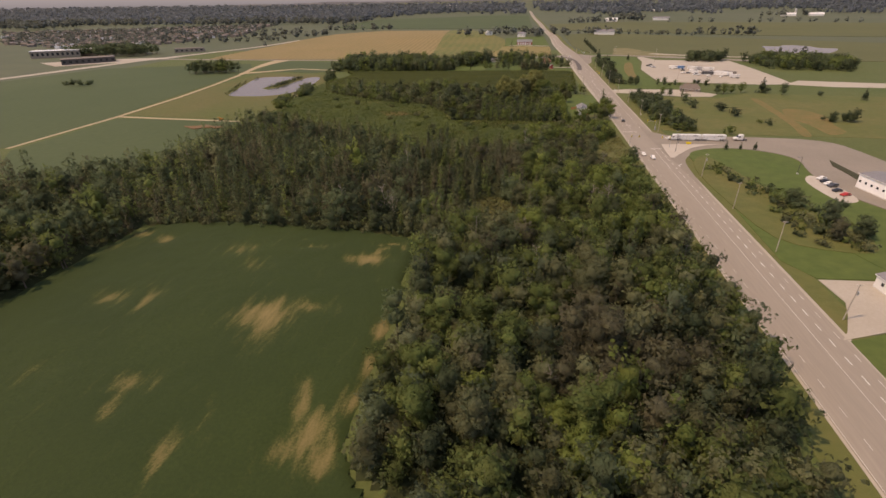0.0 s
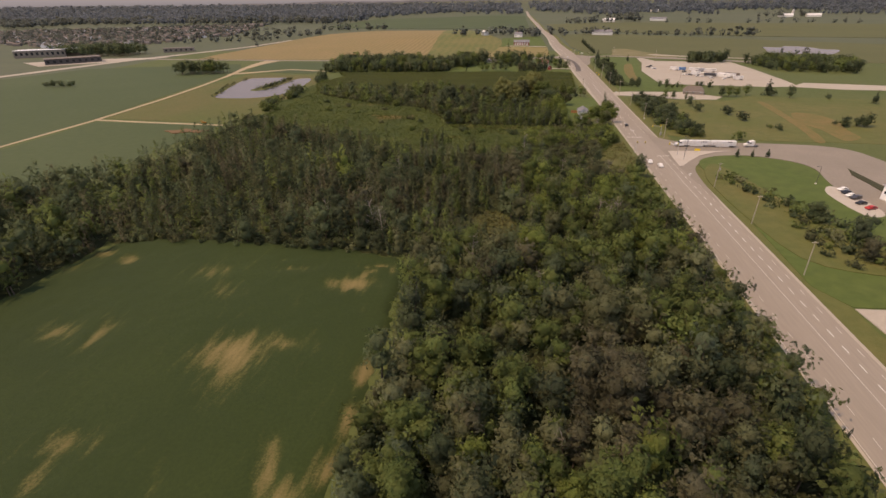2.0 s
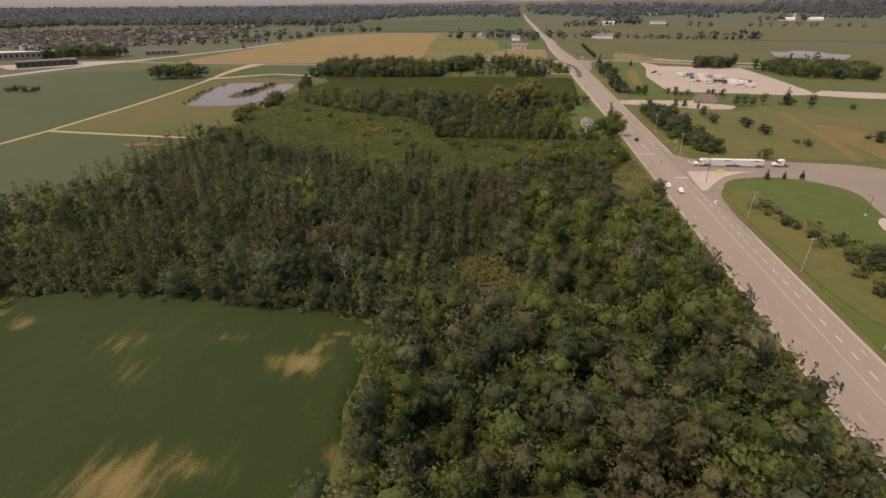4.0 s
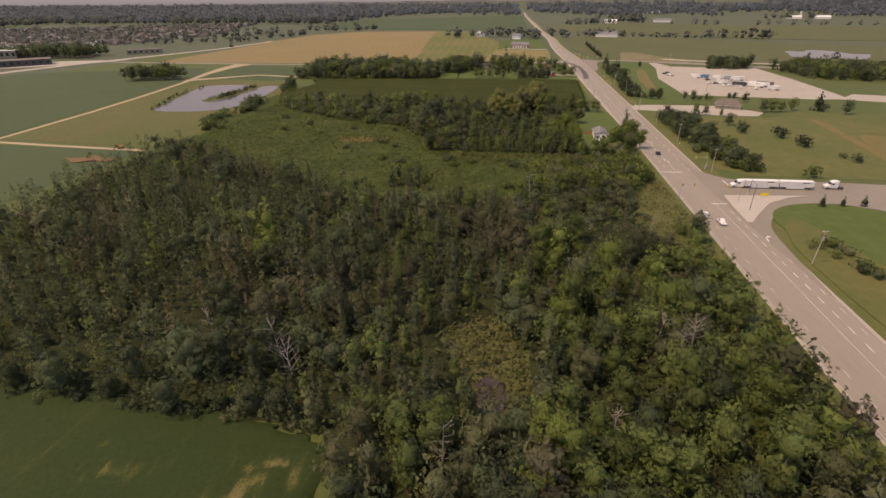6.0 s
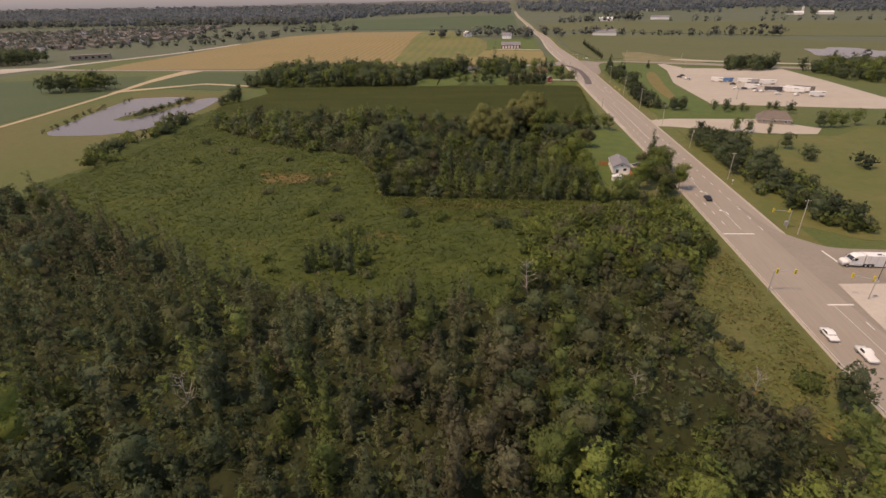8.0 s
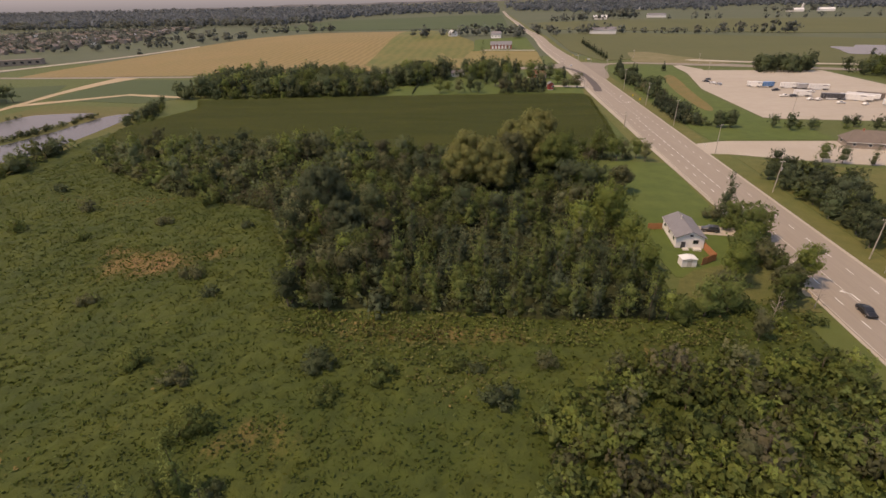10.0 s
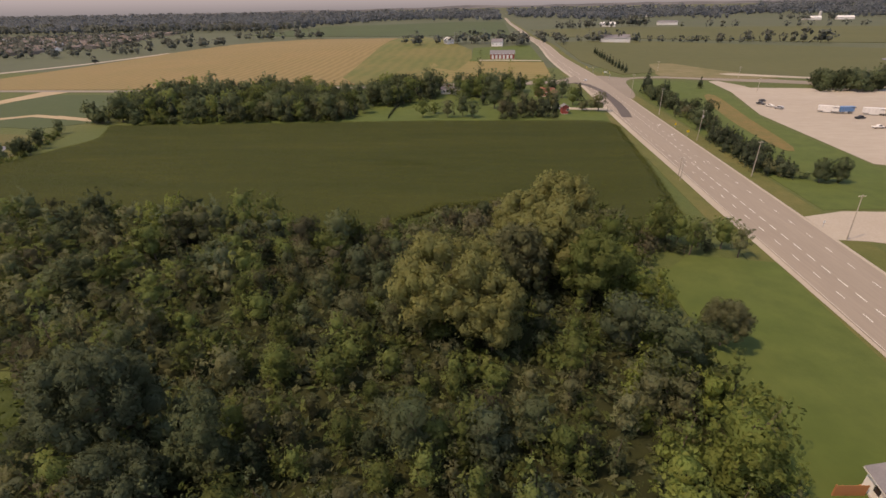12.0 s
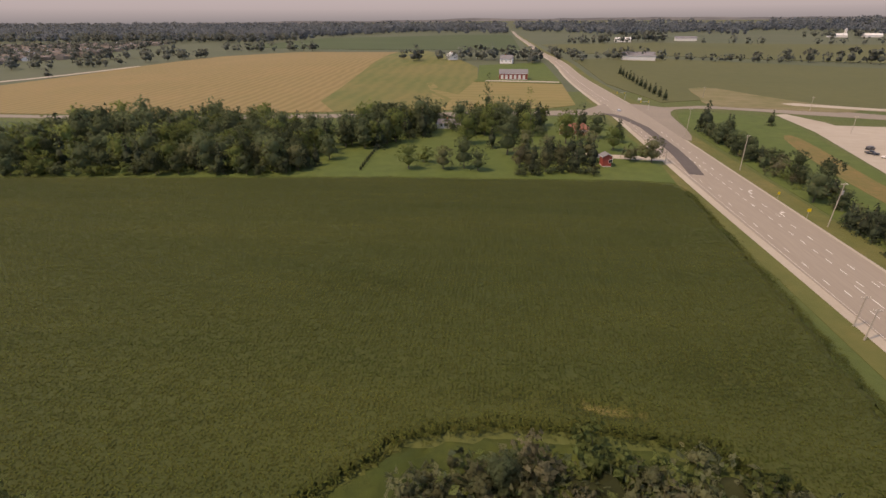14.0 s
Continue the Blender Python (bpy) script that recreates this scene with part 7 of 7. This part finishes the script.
gable_house("house", 34, 108, 5, 12, 10, 3.6, 1.8, P_WHITE, P_ROOFGREY, "white roadside building beside the driveway", "building", windows=2, chimney=False, z=0.15)

barn = gable_house("barn", -59.5, 776, 90, 9, 22, 4.6, 2.8, P_BARN, P_ROOFGREY, "long red barn with white doors and a grey roof", "barn", windows=0, chimney=False, doors=0)
for i in range(6):
    block("barn_door", -4.62, -4.5, -9.2 + 3.4 * i, -7.2 + 3.4 * i, 0.4, 3.6, P_WHITE, barn, "white barn door", 0.02)
gable_house("farmhouse", -120, 903, 20, 9, 13, 4.5, 3.0, P_SIDING, P_WHITE, "farmhouse with a pale metal roof on the hill", "house", windows=3)
gable_house("farmhouse", -64, 878, 80, 8, 12, 4.5, 3.2, P_SIDING, P_ROOFGREY, "white farmhouse with a grey roof", "house", windows=3)
for x, y, turn, w, l, label in ((166, 1432, 80, 18, 30, "large white barn in the fields"), (700, 1680, 75, 18, 36, "long white barn on a far farm"), (772, 1676, 75, 16, 36, "long white barn on a far farm"), (80, 958, 85, 14, 34, "broad low grey-roofed house by the hedgerow"), (300, 1480, 80, 14, 40, "long pale barn on a far farm"), (470, 2290, 80, 20, 60, "long pale barn on a far farm")):
    gable_house("far_barn", x, y, turn, w, l, 5, 3.5, P_WHITE, P_ROOFGREY if w == 14 else P_WHITE, label, "barn", windows=0, chimney=False, doors=0)
silo = new("silo")
rod("shaft", (0, 0, 0), (0, 0, 17), 3, 3, P_FOUND, silo, "pale concrete shaft", 16)
rod("dome", (0, 0, 17), (0, 0, 19.5), 3, 0.6, P_METAL, silo, "metal dome", 16)
silo.matrix_basis = pose(722, 1690, land(722, 1690))
tagged(silo, "pale concrete silo on a far farm", "silo")


def hall(name, x, y, turn, w, l, h, wallmat, roofmat, label):
    b = new(name)
    block("wall", -w / 2, w / 2, -l / 2, l / 2, 0, h, wallmat, b, "", 0.05)
    block("roof", -w / 2 - 0.3, w / 2 + 0.3, -l / 2 - 0.3, l / 2 + 0.3, h, h + 0.4, roofmat, b, "", 0.05)
    n = max(3, int(l / 6))
    for i in range(n):
        yy = -l / 2 + l * (i + 0.5) / n
        for s in (-1, 1):
            block("window", s * w / 2 - 0.06, s * w / 2 + 0.06, yy - 1.4, yy + 1.4, h * 0.35, h * 0.75, P_GLASS, b, "dark window band", 0)
    b.matrix_basis = pose(x, y, land(x, y), 0, 0, turn)
    tagged(b, label, "building")


hall("school_building", -718, 645, -62, 22, 60, 9, P_BRICK, P_WHITE, "long pale brick school building far off")
hall("school_building", -690, 668, -62, 18, 30, 9, P_BRICK, P_WHITE, "pale brick school building far off")
hall("store_building", -612, 580, -45, 22, 58, 6, P_DKGREY, P_ROOFBROWN, "long dark commercial building far off")
hall("store_building", -560, 716, -62, 14, 40, 5, P_BRICK, P_ROOFBROWN, "low brown commercial building far off")
hall("warehouse", -1150, 2900, -70, 60, 200, 12, P_WHITE, P_WHITE, "white warehouse on the horizon")
hall("warehouse", -480, 3300, -80, 50, 140, 12, P_WHITE, P_WHITE, "white warehouse on the horizon")


def suburb():
    """A far housing estate, too many small houses to count."""
    sr = np.random.default_rng(8)
    pts = [(-1032, 850), (-1314, 1112), (-1000, 1180), (-720, 1365), (-634, 998), (-700, 836), (-808, 760)]
    V, F, M, k = [], [], [], 0
    for x, y in scatter(pts, 23, sr):
        w, l, h = sr.uniform(3.6, 5.0), sr.uniform(4.5, 6.5), sr.uniform(2.8, 4.6)
        a = sr.choice((0.3, 1.87)) + sr.normal(0, 0.1)
        c, s = math.cos(a), math.sin(a)
        loc = np.array([(-w, -l, 0), (w, -l, 0), (w, l, 0), (-w, l, 0), (-w, -l, h), (w, -l, h), (w, l, h), (-w, l, h), (0, -l, h + 2), (0, l, h + 2)])
        V.append(loc @ np.array(((c, s, 0), (-s, c, 0), (0, 0, 1))) + np.array((x, y, land(x, y))))
        F += [[k + i for i in q] for q in ((0, 1, 5, 4), (1, 2, 6, 5), (2, 3, 7, 6), (3, 0, 4, 7), (5, 6, 9, 8), (7, 4, 8, 9), (4, 5, 8, 8), (6, 7, 9, 9))]
        wm = int(sr.choice(3, p=(0.5, 0.32, 0.18)))
        rm = 3 + int(sr.integers(0, 2))
        M += [wm, wm, wm, wm, rm, rm, wm, wm]
        k += 10
    me = bpy.data.meshes.new("housing_estate")
    me.from_pydata([tuple(q) for q in np.concatenate(V)], [], [list(dict.fromkeys(q)) for q in F])
    for mm in (P_SUBWALL, P_BRICK, P_SIDING, P_SUBROOF, P_ROOFBROWN):
        me.materials.append(mm)
    me.polygons.foreach_set("material_index", M)
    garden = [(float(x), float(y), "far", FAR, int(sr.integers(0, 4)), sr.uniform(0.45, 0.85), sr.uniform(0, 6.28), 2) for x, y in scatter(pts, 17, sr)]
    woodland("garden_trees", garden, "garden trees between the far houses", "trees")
    tagged(new("housing_estate", me), "distant housing estate of brick and pale houses", "houses", "", "stuff")


suburb()


def excavator(x, y, turn):
    """A small tracked digger with its boom folded down."""
    e = new("excavator")
    for sgn in (-1, 1):
        t = part("track", loft(bmesh.new(), [[(-1.5, q, 0.2), (-1.2, q, 0.0), (1.2, q, 0.0), (1.5, q, 0.2), (1.5, q, 0.5), (1.2, q, 0.7), (-1.2, q, 0.7), (-1.5, q, 0.5)] for q in (sgn * 0.75, sgn * 1.2)]), P_RUBBER, e, "black crawler track")
        for wx in (-1.1, 0.0, 1.1):
            rod("roller", (wx, sgn * 1.2, 0.35), (wx, sgn * 1.24, 0.35), 0.22, 0.22, P_METAL, t, "steel roller", 10)
    block("body", -1.7, 0.7, -1.1, 1.1, 0.8, 1.9, P_DIGGER, e, "orange-yellow engine body", 0.12)
    cab = block("cab", -0.2, 1.1, 0.1, 1.1, 0.9, 2.7, P_DIGGER, e, "operator's cab", 0.08)
    block("windscreen", 1.08, 1.13, 0.2, 1.0, 1.5, 2.55, P_GLASS, cab, "dark cab glass", 0.01)
    rod("boom", (0.8, -0.3, 1.3), (2.8, -0.3, 3.1), 0.20, 0.16, P_DIGGER, e, "raised boom", 6)
    arm = rod("arm", (2.8, -0.3, 3.1), (4.1, -0.3, 1.1), 0.15, 0.12, P_DIGGER, e, "dipper arm", 6)
    part("bucket", loft(bmesh.new(), [[(3.8, q, 0.9), (4.5, q, 1.1), (4.4, q, 0.45), (3.9, q, 0.3)] for q in (-0.75, 0.15)]), P_DKGREY, arm, "dark steel bucket")
    e.matrix_basis = pose(x, y, 0.2, 0, 0, turn) @ Matrix.Scale(0.75, 4)
    tagged(e, "orange-yellow tracked excavator standing on the farm track", "excavator")


excavator(-252, 279.6, 175)
